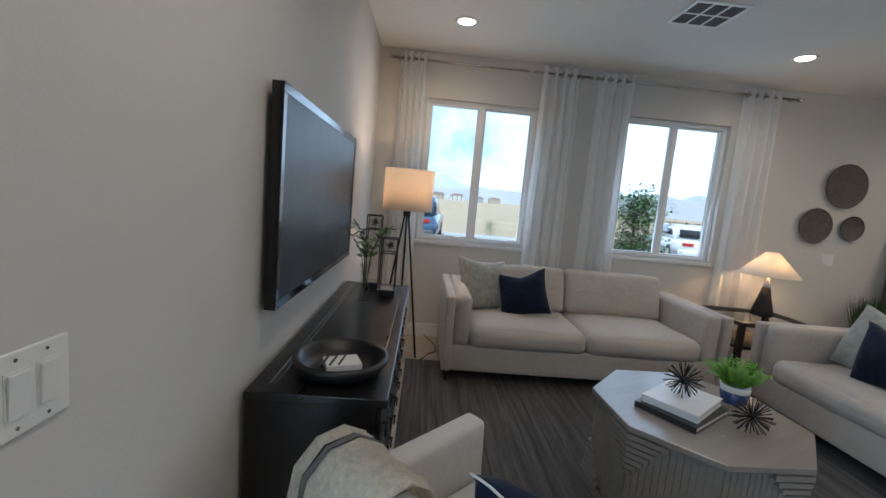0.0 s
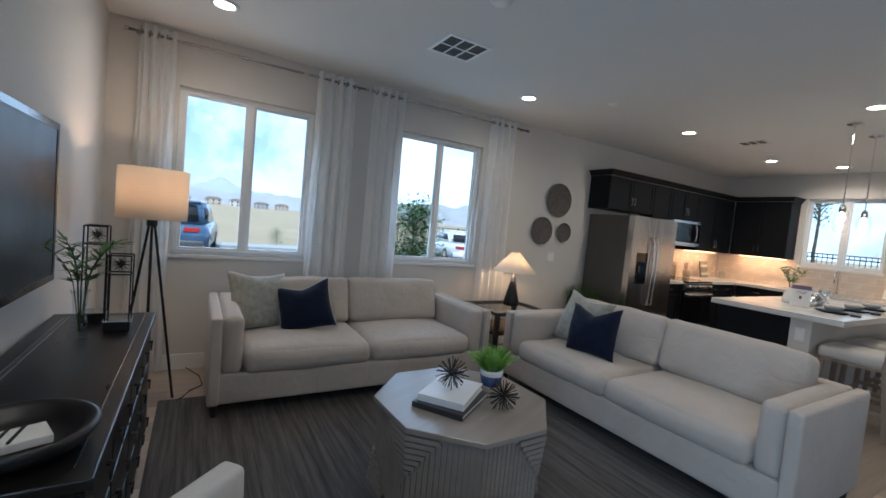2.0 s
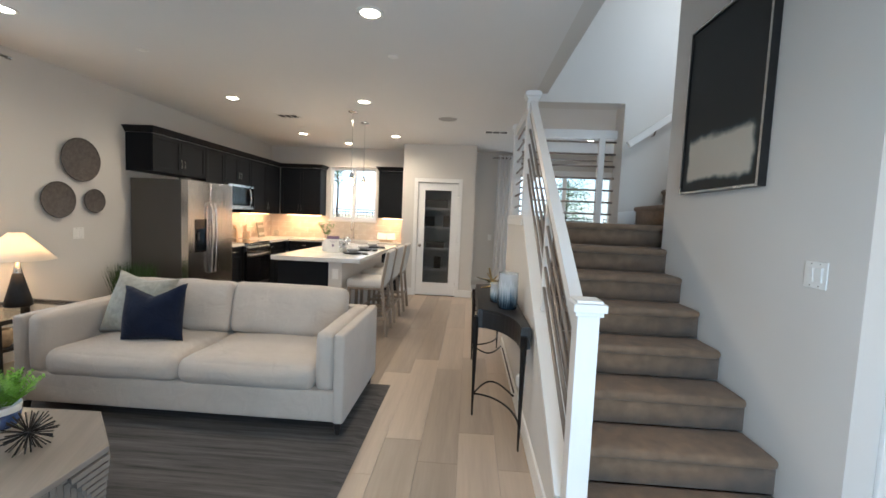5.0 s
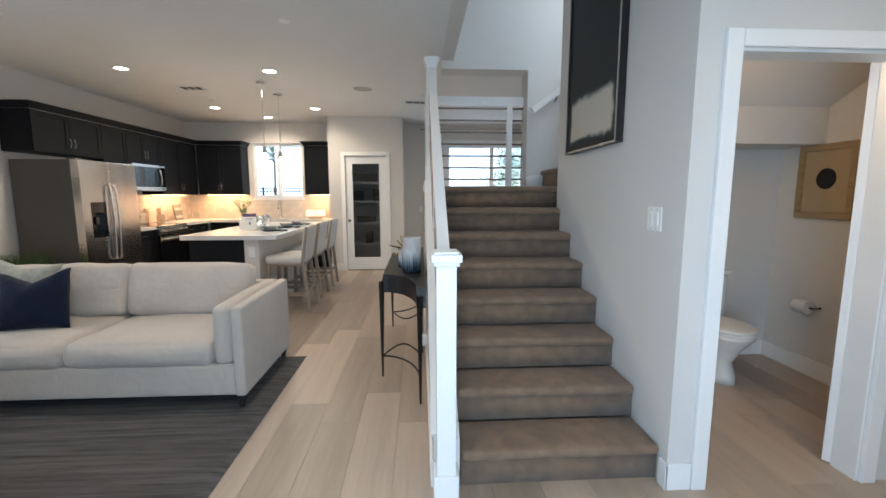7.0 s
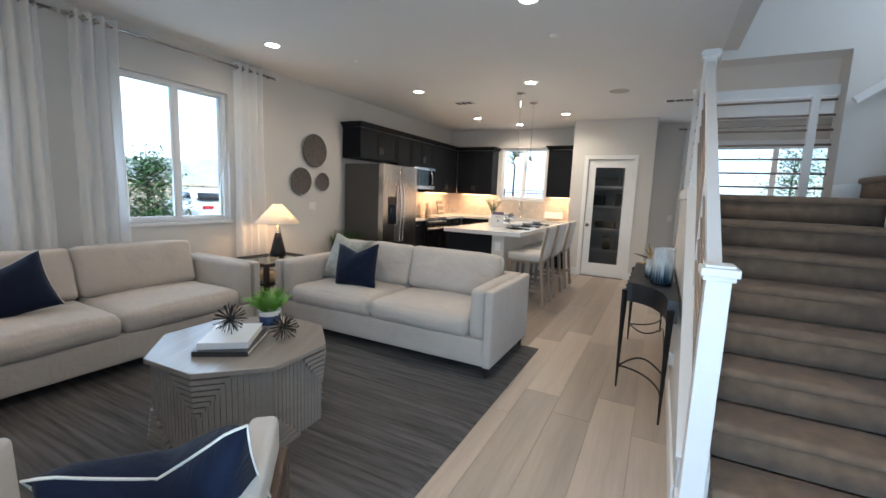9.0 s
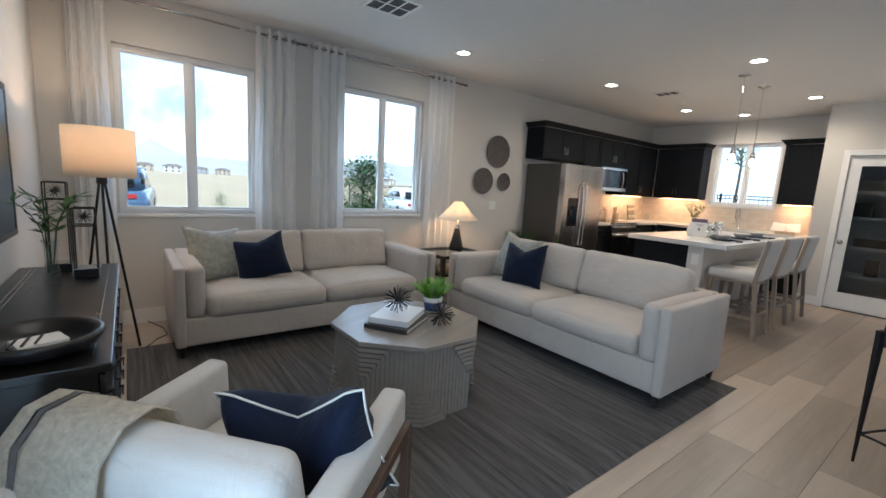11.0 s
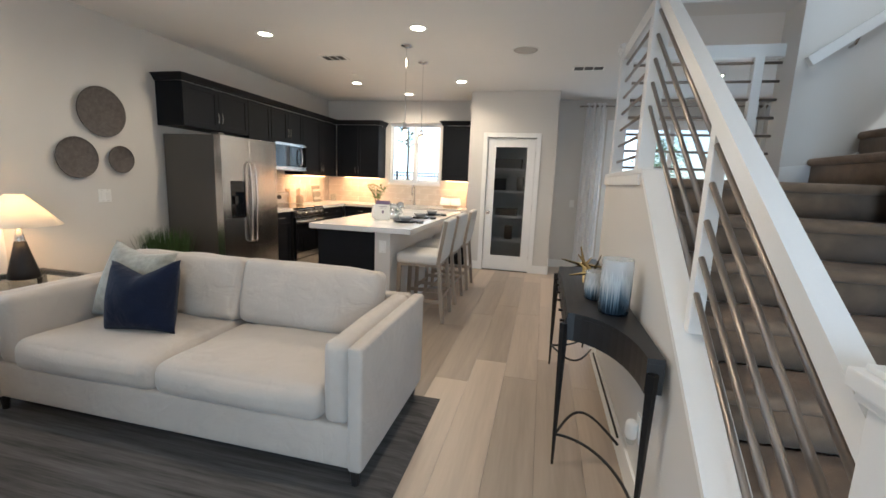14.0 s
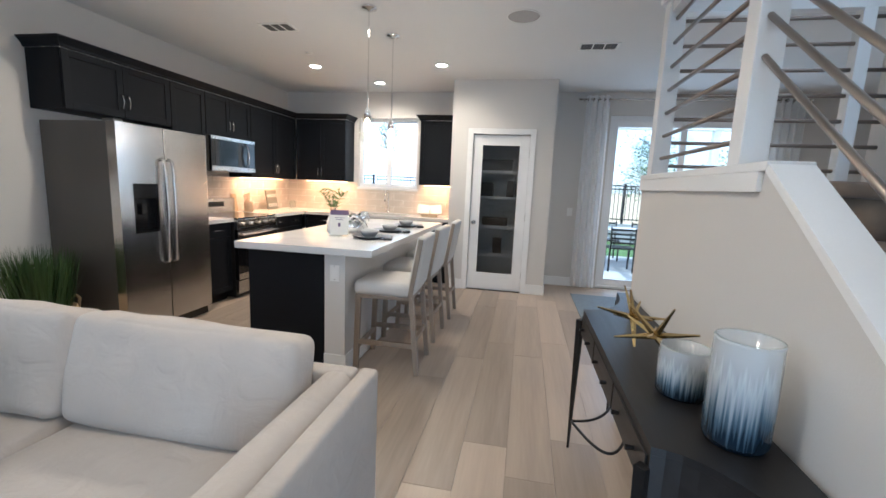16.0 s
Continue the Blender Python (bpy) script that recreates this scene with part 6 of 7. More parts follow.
def counter_things():
    wd = wood("pale_board", (0.42, 0.31, 0.20), 0.5, axis=2)
    c = thing("utensil_crock", pose(7.12, YN - 0.16, 0.9205), "pale wooden utensil crock on the counter", "crock")
    part("pot", lathe(bmesh.new(), [(0, 0), (0.055, 0), (0.06, 0.01), (0.058, 0.13), (0.052, 0.13), (0.05, 0.02), (0, 0.015)], 24), wd, c, smooth=True)
    for k in range(4):
        part("utensil", rod(bmesh.new(), (0.01 * k - 0.015, 0.01, 0.02), (0.035 * k - 0.05, 0.03, 0.22 + 0.01 * k), 0.005, 0.007), wd, c)
    b = thing("cutting_board", pose(7.00, YN - 0.045, 0.9205, -8, 0, 0), "wooden cutting board leaning on the backsplash", "board")
    part("board", boxes((-0.045, 0.05, -0.012, 0.006, 0, 0.23), bevel=0.004), wd, b)
    a = thing("tile_picture", pose(7.72, YN - 0.13, 0.9205, -9, 0, 8), "framed grey tile picture with white leaf shapes", "picture")
    part("panel", boxes((-0.16, 0.16, -0.01, 0.008, 0, 0.28), bevel=0.003), material("grey_green_panel", (0.20, 0.19, 0.15), 0.6, vary=0.2), a)
    for r in range(2):
        for k in range(4):
            x = -0.115 + k * 0.075
            z = 0.035 + r * 0.135
            bm = bmesh.new()
            for q in (-1, 1):
                beam(bm, (x - 0.03, -0.0125, z + 0.03), (x + 0.03, -0.0125, z + 0.03 + q * 0.022), 0.012, 0.003, (0, 1, 0))
            part("leaf_motif", bm, PAPER, a, "white leaf motif")
    bk = thing("open_cookbook", pose(XE - 0.30, 1.80, 0.9205, 0, 0, -78), "open cookbook on a stand on the counter", "book")
    for k in (-1, 1):
        pg = soft(bmesh.new(), (0, 0, 0), (0.17, 0.22, 0.018), 0.006, (0, 0, 0.006), 4)
        ob = part("pages", pg, PAPER, bk, smooth=True)
        ob.matrix_basis = pose(k * 0.086, -0.02, 0.10, 32, k * -6, 0)
    part("stand", boxes((-0.12, 0.12, -0.115, 0.07, 0, 0.012), (-0.12, 0.12, -0.13, -0.115, 0, 0.05), bevel=0.003), wd, bk)
    mg = thing("glass_jar", pose(8.05, YN - 0.25, 0.9205), "small glass jar on the corner counter", "jar")
    part("jar", lathe(bmesh.new(), [(0, 0), (0.045, 0), (0.05, 0.02), (0.05, 0.11), (0.04, 0.13), (0.038, 0.13), (0.047, 0.11), (0.047, 0.02), (0, 0.008)], 22), VASE_GLASS, mg, smooth=True)


counter_things()


# plant in a basket beside the refrigerator
def basket_plant():
    p = thing("potted_grass", pose(4.50, 3.90, 0), "tall green grass in a woven basket", "plant")
    prof = [(0, 0), (0.17, 0), (0.19, 0.02)]
    for k in range(12):
        prof += [(0.20 + 0.035 * math.sin(k / 11 * math.pi) + (0.006 if k % 2 else 0), 0.03 + k * 0.026)]
    prof += [(0.20, 0.345), (0.185, 0.345), (0.19, 0.30), (0, 0.28)]
    part("basket", lathe(bmesh.new(), prof, 36), WICKER, p, "woven wicker basket", smooth=True)
    for k in (-1, 1):
        part("handle", tube(bmesh.new(), [(k * 0.205, -0.06, 0.30), (k * 0.235, -0.04, 0.37), (k * 0.24, 0, 0.39), (k * 0.235, 0.04, 0.37), (k * 0.205, 0.06, 0.30)], 0.011, 8), WICKER, p, smooth=True)
    rnd = random.Random(5)
    bm = bmesh.new()
    for i in range(620):
        a, r = rnd.uniform(0, math.tau), 0.17 * math.sqrt(rnd.random())
        t = rnd.uniform(0, 0.34)
        d = Vector((math.cos(a) * t + rnd.uniform(-0.1, 0.1), math.sin(a) * t * 0.8 + rnd.uniform(-0.1, 0.1), 1))
        L = rnd.uniform(0.38, 0.54)
        blade(bm, (r * math.cos(a), r * math.sin(a), 0.29), d, L, 0.008, 0.18, 3)
    part("grass_blades", bm, LEAF_DARK, p, "dense dark green blades")


basket_plant()


# ---- hall: console table with its ornaments ----
def hall_table():
    cx = 3.70
    t = thing("console_table", pose(cx, 0, 0), "black wooden console table with concave ends and iron legs", "console table")
    yb, yf, z0, z1 = -0.186, 0.125, 0.647, 0.782
    hb, hf = 1.04, 0.585
    arc = []
    for k in range(13):
        a = math.pi / 2 * k / 12
        arc.append((hf + (hb - hf) * (1 - math.cos(a)), yf - (yf - (yb + 0.06)) * math.sin(a)))

    def outline(grow=0.0):
        right = [(x + grow, y) for x, y in arc] + [(hb + grow, yb)]
        return right + [(-x, y) for x, y in right[::-1]]

    def slab(za, zb):
        bm = bmesh.new()
        o = outline()
        a = [bm.verts.new((x, y, za)) for x, y in o]
        b = [bm.verts.new((x, y, zb)) for x, y in o]
        n = len(o)
        bm.faces.new(a)
        bm.faces.new(b[::-1])
        for i in range(n):
            bm.faces.new((a[i], a[(i + 1) % n], b[(i + 1) % n], b[i]))
        bmesh.ops.recalc_face_normals(bm, faces=bm.faces[:])
        return bm

    part("top", slab(z1 - 0.02, z1), BLACK_WOOD, t)
    part("apron", slab(z0, z1 - 0.0205), BLACK_WOOD, t)
    for k in (-1, 0, 1):
        x0, x1 = k * 0.385 - 0.185, k * 0.385 + 0.185
        d = part("drawer", boxes((x0, x1, yf, yf + 0.006, z0 + 0.012, z1 - 0.03), bevel=0.002), BLACK_WOOD, t)
        for xx in (k * 0.385 - 0.09, k * 0.385 + 0.09):
            part("pull", rod(bmesh.new(), (xx, yf + 0.006, z0 + 0.06), (xx, yf + 0.028, z0 + 0.06), 0.006, 0.008, 8), BLACK_METAL, d)
    for k in (-1, 1):
        part("front_leg", rod(bmesh.new(), (k * (hf + 0.02), yf + 0.012, 0.0), (k * (hf - 0.005), yf + 0.012, 0.728), 0.006, 0.021, 4), BLACK_METAL, t, "tapered black iron leg")
        part("back_leg", rod(bmesh.new(), (k * (hb + 0.005), yb + 0.04, 0.0), (k * (hb + 0.012), yb + 0.04, 0.728), 0.006, 0.021, 4), BLACK_METAL, t, "tapered black iron leg")
        pts = []
        for q in range(15):
            a = math.pi / 2 * q / 14
            pts.append((k * (hf + 0.015 + (hb - hf - 0.02) * (1 - math.cos(a))), yf + 0.01 - (yf - yb - 0.03) * math.sin(a), 0.16))
        part("curved_stretcher", tube(bmesh.new(), pts, 0.007, 8), BLACK_METAL, t, "curved iron stretcher", smooth=True)
        pts = [(k * (hf + 0.015 - 0.25 * math.sin(math.pi * q / 16)), yf + 0.01 - (yf - yb - 0.02) * q / 16, 0.16) for q in range(17)]
        part("curved_stretcher", tube(bmesh.new(), pts, 0.007, 8), BLACK_METAL, t, "curved iron stretcher", smooth=True)
    part("long_stretcher", rod(bmesh.new(), (-hf + 0.05, yb + 0.02, 0.16), (hf - 0.05, yb + 0.02, 0.16), 0.006), BLACK_METAL, t)
    return t


hall_table()
TZ = 0.7825


def ombre():
    """Frosted glass, blue at the foot and clear at the rim, in upright streaks."""
    m = bpy.data.materials.new("ombre_ribbed_glass")
    m.use_nodes = True
    n, l = m.node_tree.nodes, m.node_tree.links
    b = n["Principled BSDF"]
    co = n.new("ShaderNodeTexCoord")
    sep = n.new("ShaderNodeSeparateXYZ")
    l.new(co.outputs["Generated"], sep.inputs[0])
    mp = n.new("ShaderNodeMapping")
    mp.inputs["Scale"].default_value = (95, 95, 2.2)
    l.new(co.outputs["Object"], mp.inputs["Vector"])
    nz = n.new("ShaderNodeTexNoise")
    nz.inputs["Scale"].default_value = 1.6
    nz.inputs["Detail"].default_value = 3
    l.new(mp.outputs["Vector"], nz.inputs["Vector"])
    add = n.new("ShaderNodeMath")
    add.operation = "MULTIPLY_ADD"
    add.inputs[1].default_value = 0.75
    l.new(nz.outputs["Fac"], add.inputs[0])
    l.new(sep.outputs["Z"], add.inputs[2])
    rp = n.new("ShaderNodeValToRGB")
    e = rp.color_ramp.elements
    e[0].position, e[0].color = 0.48, (0.012, 0.022, 0.035, 1)
    e[1].position, e[1].color = 1.0, (0.72, 0.74, 0.75, 1)
    mid = e.new(0.66)
    mid.color = (0.10, 0.15, 0.19, 1)
    l.new(add.outputs[0], rp.inputs["Fac"])
    l.new(rp.outputs["Color"], b.inputs["Base Color"])
    b.inputs["Roughness"].default_value = 0.12
    tr = n.new("ShaderNodeBsdfTransparent")
    mx = n.new("ShaderNodeMixShader")
    rg = n.new("ShaderNodeMapRange")
    rg.inputs["From Min"].default_value = 0.5
    rg.inputs["From Max"].default_value = 1.15
    rg.inputs["To Min"].default_value = 0.0
    rg.inputs["To Max"].default_value = 0.6
    l.new(add.outputs[0], rg.inputs["Value"])
    l.new(rg.outputs["Result"], mx.inputs[0])
    l.new(b.outputs[0], mx.inputs[1])
    l.new(tr.outputs[0], mx.inputs[2])
    l.new(mx.outputs[0], n["Material Output"].inputs["Surface"])
    return m


OMBRE = ombre()


def hurricane(x, y, r, h, label):
    v = thing("glass_vase", pose(x, y, TZ), label, "vase", "ombre vases on the console")
    bm = bmesh.new()
    seg = 64
    prof = [(r * 0.90, 0.0), (r * 0.985, h * 0.05), (r, h * 0.25), (r, h * 0.8), (r * 0.985, h * 0.97), (r, h), (r - 0.006, h), (r - 0.006, h * 0.25), (r * 0.9, 0.012)]
    rings = []
    for q, z in prof:
        rings.append([bm.verts.new((q * (1 + (0.022 if k % 2 else 0)) * math.cos(k * math.tau / seg), q * (1 + (0.022 if k % 2 else 0)) * math.sin(k * math.tau / seg), z)) for k in range(seg)])
    for a, b in zip(rings, rings[1:]):
        for k in range(seg):
            bm.faces.new((a[k], a[(k + 1) % seg], b[(k + 1) % seg], b[k]))
    bm.faces.new(rings[0][::-1])
    bm.faces.new(rings[-1])
    part("glass", bm, OMBRE, v, smooth=True)
    part("rim", tube(bmesh.new(), [((r - 0.003) * math.cos(k * math.tau / 40), (r - 0.003) * math.sin(k * math.tau / 40), h + 0.001) for k in range(41)], 0.0032, 6), VASE_GLASS, v, "polished clear glass rim", smooth=True)
    return v


hurricane(3.43, -0.042, 0.069, 0.148, "short ribbed glass vase fading from blue to clear")
hurricane(3.20, -0.088, 0.071, 0.262, "tall ribbed glass vase fading from blue to clear")


def jack(x, y, z, s, label, rz):
    """A star of tapered gold spikes."""
    j = thing("gold_star", pose(x, y, z, 12, 24, rz), label, "ornament", "gold star ornaments")
    for d in ((1, 0, 0.2), (-1, 0.1, -0.2), (0.1, 1, 0.1), (0, -1, 0.15), (0.35, 0.1, 1), (-0.3, 0.1, -0.9), (0.6, -0.6, 0.7), (-0.7, 0.55, 0.6)):
        v = Vector(d).normalized() * s
        part("spike", rod(bmesh.new(), (0, 0, 0), v, 0.013, 0.0035, 4), GOLD, j)
    return j


jack(3.90, -0.01, TZ + 0.09, 0.15, "brushed gold spiked star on the console", 20)
jack(3.70, -0.04, TZ + 0.085, 0.14, "brushed gold spiked star on the console", 75)

# plug-in air freshener on the knee wall
pf = thing("plug_in_freshener", pose(2.96, -0.205, 0.34), "small white plug-in air freshener in the outlet", "air freshener")
part("plate", boxes((-0.036, 0.036, 0, 0.006, -0.058, 0.058), bevel=0.002), PLASTIC, pf)
part("body", soft(bmesh.new(), (0, 0.03, -0.01), (0.05, 0.046, 0.085), 0.018, (0.002, 0.004, 0.002), 4), PLASTIC, pf, smooth=True)
part("refill", soft(bmesh.new(), (0, 0.03, -0.065), (0.034, 0.034, 0.03), 0.012, n=3), VASE_GLASS, pf, smooth=True)


# ---- picture beside the stairs ----
def picture():
    x0, x1, z0, z1 = 2.385, 3.185, 1.66, 2.75
    p = thing("framed_painting", pose((x0 + x1) / 2, -1.288, z0, 0, 0, 180), "abstract black and cream painting in a silver-edged frame", "painting")
    w, h = (x1 - x0) / 2, z1 - z0
    part("tray_frame", boxes((-w, w, -0.045, -0.002, 0, 0.012), (-w, w, -0.045, -0.002, h - 0.012, h), (-w, -w + 0.012, -0.045, -0.002, 0.012, h - 0.012), (w - 0.012, w, -0.045, -0.002, 0.012, h - 0.012)), BLACK_WOOD, p, "black outer frame")
    part("silver_edge", boxes((-w, w, -0.0495, -0.0455, 0, 0.012), (-w, w, -0.0495, -0.0455, h - 0.012, h), (-w, -w + 0.012, -0.0495, -0.0455, 0.012, h - 0.012), (w - 0.012, w, -0.0495, -0.0455, 0.012, h - 0.012)), NICKEL, p, "silver front edge")
    m = bpy.data.materials.new("abstract_canvas")
    m.use_nodes = True
    n, l = m.node_tree.nodes, m.node_tree.links
    b = n["Principled BSDF"]
    b.inputs["Roughness"].default_value = 0.6
    co = n.new("ShaderNodeTexCoord")
    sep = n.new("ShaderNodeSeparateXYZ")
    l.new(co.outputs["Generated"], sep.inputs[0])
    nz = n.new("ShaderNodeTexNoise")
    nz.inputs["Scale"].default_value = 7
    nz.inputs["Detail"].default_value = 6
    l.new(co.outputs["Object"], nz.inputs["Vector"])

    def band(src, lo, hi, wob=0.10):
        """1 between lo and hi along one edge, with ragged ends."""
        k = n.new("ShaderNodeMath")
        k.operation = "MULTIPLY_ADD"
        k.inputs[1].default_value = wob
        l.new(nz.outputs["Fac"], k.inputs[0])
        l.new(src, k.inputs[2])
        a = n.new("ShaderNodeMapRange")
        a.inputs["From Min"].default_value, a.inputs["From Max"].default_value = lo + wob / 2, lo + wob / 2 + 0.03
        l.new(k.outputs[0], a.inputs["Value"])
        c = n.new("ShaderNodeMapRange")
        c.inputs["From Min"].default_value, c.inputs["From Max"].default_value = hi + wob / 2 + 0.05, hi + wob / 2
        l.new(k.outputs[0], c.inputs["Value"])
        mu = n.new("ShaderNodeMath")
        mu.operation = "MULTIPLY"
        l.new(a.outputs[0], mu.inputs[0])
        l.new(c.outputs[0], mu.inputs[1])
        return mu.outputs[0]

    mu = n.new("ShaderNodeMath")
    mu.operation = "MULTIPLY"
    l.new(band(sep.outputs["X"], 0.06, 0.90), mu.inputs[0])
    l.new(band(sep.outputs["Z"], 0.045, 0.29), mu.inputs[1])
    rp = n.new("ShaderNodeValToRGB")
    rp.color_ramp.elements[0].color = (0.006, 0.009, 0.010, 1)
    rp.color_ramp.elements[1].color = (0.50, 0.46, 0.39, 1)
    e = rp.color_ramp.elements.new(0.25)
    e.color = (0.03, 0.05, 0.055, 1)
    l.new(mu.outputs[0], rp.inputs["Fac"])
    l.new(rp.outputs["Color"], b.inputs["Base Color"])
    part("canvas", boxes((-w + 0.018, w - 0.018, -0.036, -0.004, 0.018, h - 0.018)), m, p, "black canvas with a ragged cream block")


picture()


# ---- ceiling fixtures ----
def ceiling_vent(x, y, w, d, label, nx=3, ny=2):
    v = thing("ceiling_vent", pose(x, y, CEIL), label, "vent", "ceiling vents")
    t = 0.022
    part("frame", boxes((-w / 2, w / 2, -d / 2, -d / 2 + t, -0.008, -0.0005), (-w / 2, w / 2, d / 2 - t, d / 2, -0.008, -0.0005), (-w / 2, -w / 2 + t, -d / 2 + t, d / 2 - t, -0.008, -0.0005), (w / 2 - t, w / 2, -d / 2 + t, d / 2 - t, -0.008, -0.0005)), PLASTIC, v)
    # dark panel behind the slats; its colour stands in for shade in the duct
    part("backing", boxes((-w / 2 + t, w / 2 - t, -d / 2 + t, d / 2 - t, -0.003, -0.001)), material("vent_shadow_grey", (0.10, 0.10, 0.10), 0.9), v, "dark backing painted as the duct's shade")
    for i in range(1, nx):
        x_ = -w / 2 + t + (w - 2 * t) * i / nx
        part("divider", boxes((x_ - 0.006, x_ + 0.006, -d / 2 + t, d / 2 - t, -0.008, -0.0032)), PLASTIC, v)
    n = 12
    for k in range(1, n):
        y_ = -d / 2 + t + (d - 2 * t) * k / n
        wide = 0.006 if (k * ny) % n == 0 else 0.0022
        part("slat", boxes((-w / 2 + t, w / 2 - t, y_ - wide, y_ + wide, -0.007, -0.0034)), PLASTIC if wide > 0.004 else STEEL_SIDE, v)
    return v


ceiling_vent(1.75, 2.965, 0.36, 0.34, "white square return air vent in the ceiling")
ceiling_vent(5.77, 2.74, 0.20, 0.30, "white rectangular supply vent in the ceiling", 1, 3)
ceiling_vent(6.445, -0.117, 0.20, 0.36, "white rectangular supply vent in the ceiling", 1, 3)


def ceiling_disc(x, y, r, h, mat, name, label, cat):
    d = thing(name, pose(x, y, CEIL), label, cat)
    part("body", lathe(bmesh.new(), [(0, -h), (r * 0.8, -h), (r * 0.97, -h * 0.6), (r, -0.0005)], 32), mat, d, smooth=True)
    part("rim", lathe(bmesh.new(), [(r, -0.0005), (r + 0.008, -0.001), (r + 0.008, -0.005), (r, -0.006)], 32), PLASTIC, d)


ceiling_disc(1.557, 2.213, 0.07, 0.035, PLASTIC, "smoke_detector", "round white smoke detector on the ceiling", "smoke detector")
ceiling_disc(5.70, 0.567, 0.125, 0.008, material("speaker_grille", (0.40, 0.38, 0.36), 0.7, vary=0.1, scale=300, bump=1, bump_scale=500), "ceiling_speaker", "round grey speaker grille in the ceiling", "speaker")
for x, y in ((0.533, 2.891), (3.55, 3.0), (3.6, 0.9), (6.5, 2.85)):
    ceiling_disc(x, y, 0.034, 0.012, PLASTIC, "sprinkler_cover", "small round white sprinkler cover on the ceiling", "sprinkler")

# ---- patio door dressing ----
curtain(0, 0.30, 0, 0.02, 2.66, 9.0, "patio curtains", parent_m=pose(XE - 0.085, -0.28, 0, 0, 0, -90))
curtain(0, 0.32, 0, 0.02, 2.66, 11.0, "patio curtains", parent_m=pose(XE - 0.085, -2.58, 0, 0, 0, -90))
curtain_rod(-0.02, 2.70, 0, 2.61, m=pose(XE - 0.085, -0.22, 0, 0, 0, -90))
mt = part("door_mat", soft(bmesh.new(), (7.22, -0.86, 0.006), (1.25, 1.25, 0.011), 0.004, n=6), material("blue_grey_mat", (0.17, 0.20, 0.23), 0.95, vary=0.25, scale=30, bump=0.8, bump_scale=200), smooth=True)
tagged(mt, "blue-grey woven mat inside the patio door", "mat")


# ---- powder room ----
def powder_room():
    wall("wall_powder_south", "x", 1.91, 3.37, -3.22, -3.10, 0, CEIL, label="greige powder room wall")
    baseboard("baseboard_powder_south", 1.91, -3.10, 3.37, -3.0995)
    baseboard("baseboard_powder_east", 3.37, -3.085, 3.3695, -1.40)
    tagged(part("ceiling_powder", prism(bmesh.new(), [(3.0, 1.99), (1.911, 2.55), (1.911, 2.62), (3.0, 2.06)], -3.099, -1.401), CEILING), "sloping ceiling of the powder room", "ceiling", kind="structure")
    tagged(part("wall_powder_bulkhead", boxes((3.0, 3.369, -3.099, -1.401, 1.73, 2.05)), WALL), "greige boxed bulkhead over the toilet", "wall", kind="structure")
    o = thing("vase", pose(3.25, -2.26, 0.775), "slim black and white vase on the toilet tank", "vase")
    part("foot", lathe(bmesh.new(), [(0, 0), (0.03, 0), (0.034, 0.02), (0.03, 0.11), (0.022, 0.13), (0, 0.13)], 20), BLACK_PLASTIC, o, smooth=True)
    part("collar", lathe(bmesh.new(), [(0, 0.131), (0.022, 0.131), (0.028, 0.15), (0.03, 0.175), (0, 0.176)], 20), CERAMIC, o, "white collar", smooth=True)
    part("body", lathe(bmesh.new(), [(0, 0.177), (0.03, 0.178), (0.042, 0.22), (0.042, 0.27), (0.028, 0.315), (0, 0.325)], 20), BLACK_PLASTIC, o, "glossy black oval body", smooth=True)
    t = thing("toilet", pose(3.365, -2.38, 0, 0, 0, 90), "white ceramic toilet with a closed lid", "toilet")
    part("tank", soft(bmesh.new(), (0, 0.11, 0.57), (0.42, 0.18, 0.34), 0.03, (0.006, 0.006, 0), 4), CERAMIC, t, smooth=True)
    part("tank_lid", soft(bmesh.new(), (0, 0.112, 0.758), (0.445, 0.20, 0.032), 0.012, n=4), CERAMIC, t, smooth=True)

    def oval(rings):
        bm = bmesh.new()
        rows = [[bm.verts.new((w * math.cos(k * math.tau / 32), cy + L * math.sin(k * math.tau / 32), z)) for k in range(32)] for w, L, cy, z in rings]
        for a, b in zip(rows, rows[1:]):
            for k in range(32):
                bm.faces.new((a[k], a[(k + 1) % 32], b[(k + 1) % 32], b[k]))
        bm.faces.new(rows[0][::-1])
        bm.faces.new(rows[-1])
        bmesh.ops.recalc_face_normals(bm, faces=bm.faces[:])
        return bm

    part("bowl", oval([(0.12, 0.25, 0.33, 0), (0.115, 0.24, 0.33, 0.06), (0.10, 0.20, 0.33, 0.15), (0.13, 0.22, 0.38, 0.26), (0.175, 0.245, 0.43, 0.35), (0.182, 0.25, 0.44, 0.385)]), CERAMIC, t, smooth=True)
    part("seat", oval([(0.178, 0.245, 0.44, 0.386), (0.185, 0.252, 0.44, 0.392), (0.185, 0.252, 0.44, 0.402), (0.18, 0.246, 0.44, 0.406)]), PLASTIC, t, smooth=True)
    part("lid", oval([(0.18, 0.247, 0.44, 0.4085), (0.186, 0.253, 0.44, 0.413), (0.184, 0.25, 0.44, 0.424), (0.16, 0.22, 0.44, 0.43)]), PLASTIC, t, smooth=True)
    part("flush_lever", boxes((0.12, 0.18, 0.20, 0.215, 0.66, 0.675), bevel=0.003), CHROME, t)
    r = thing("paper_holder", pose(2.97, -3.10, 0.53), "toilet roll on a dark wall holder", "toilet roll holder")
    bm = rod(bmesh.new(), (-0.055, 0.065, 0), (0.055, 0.065, 0), 0.052, seg=24)
    part("roll", bm, PAPER, r, "white toilet paper roll", smooth=False)
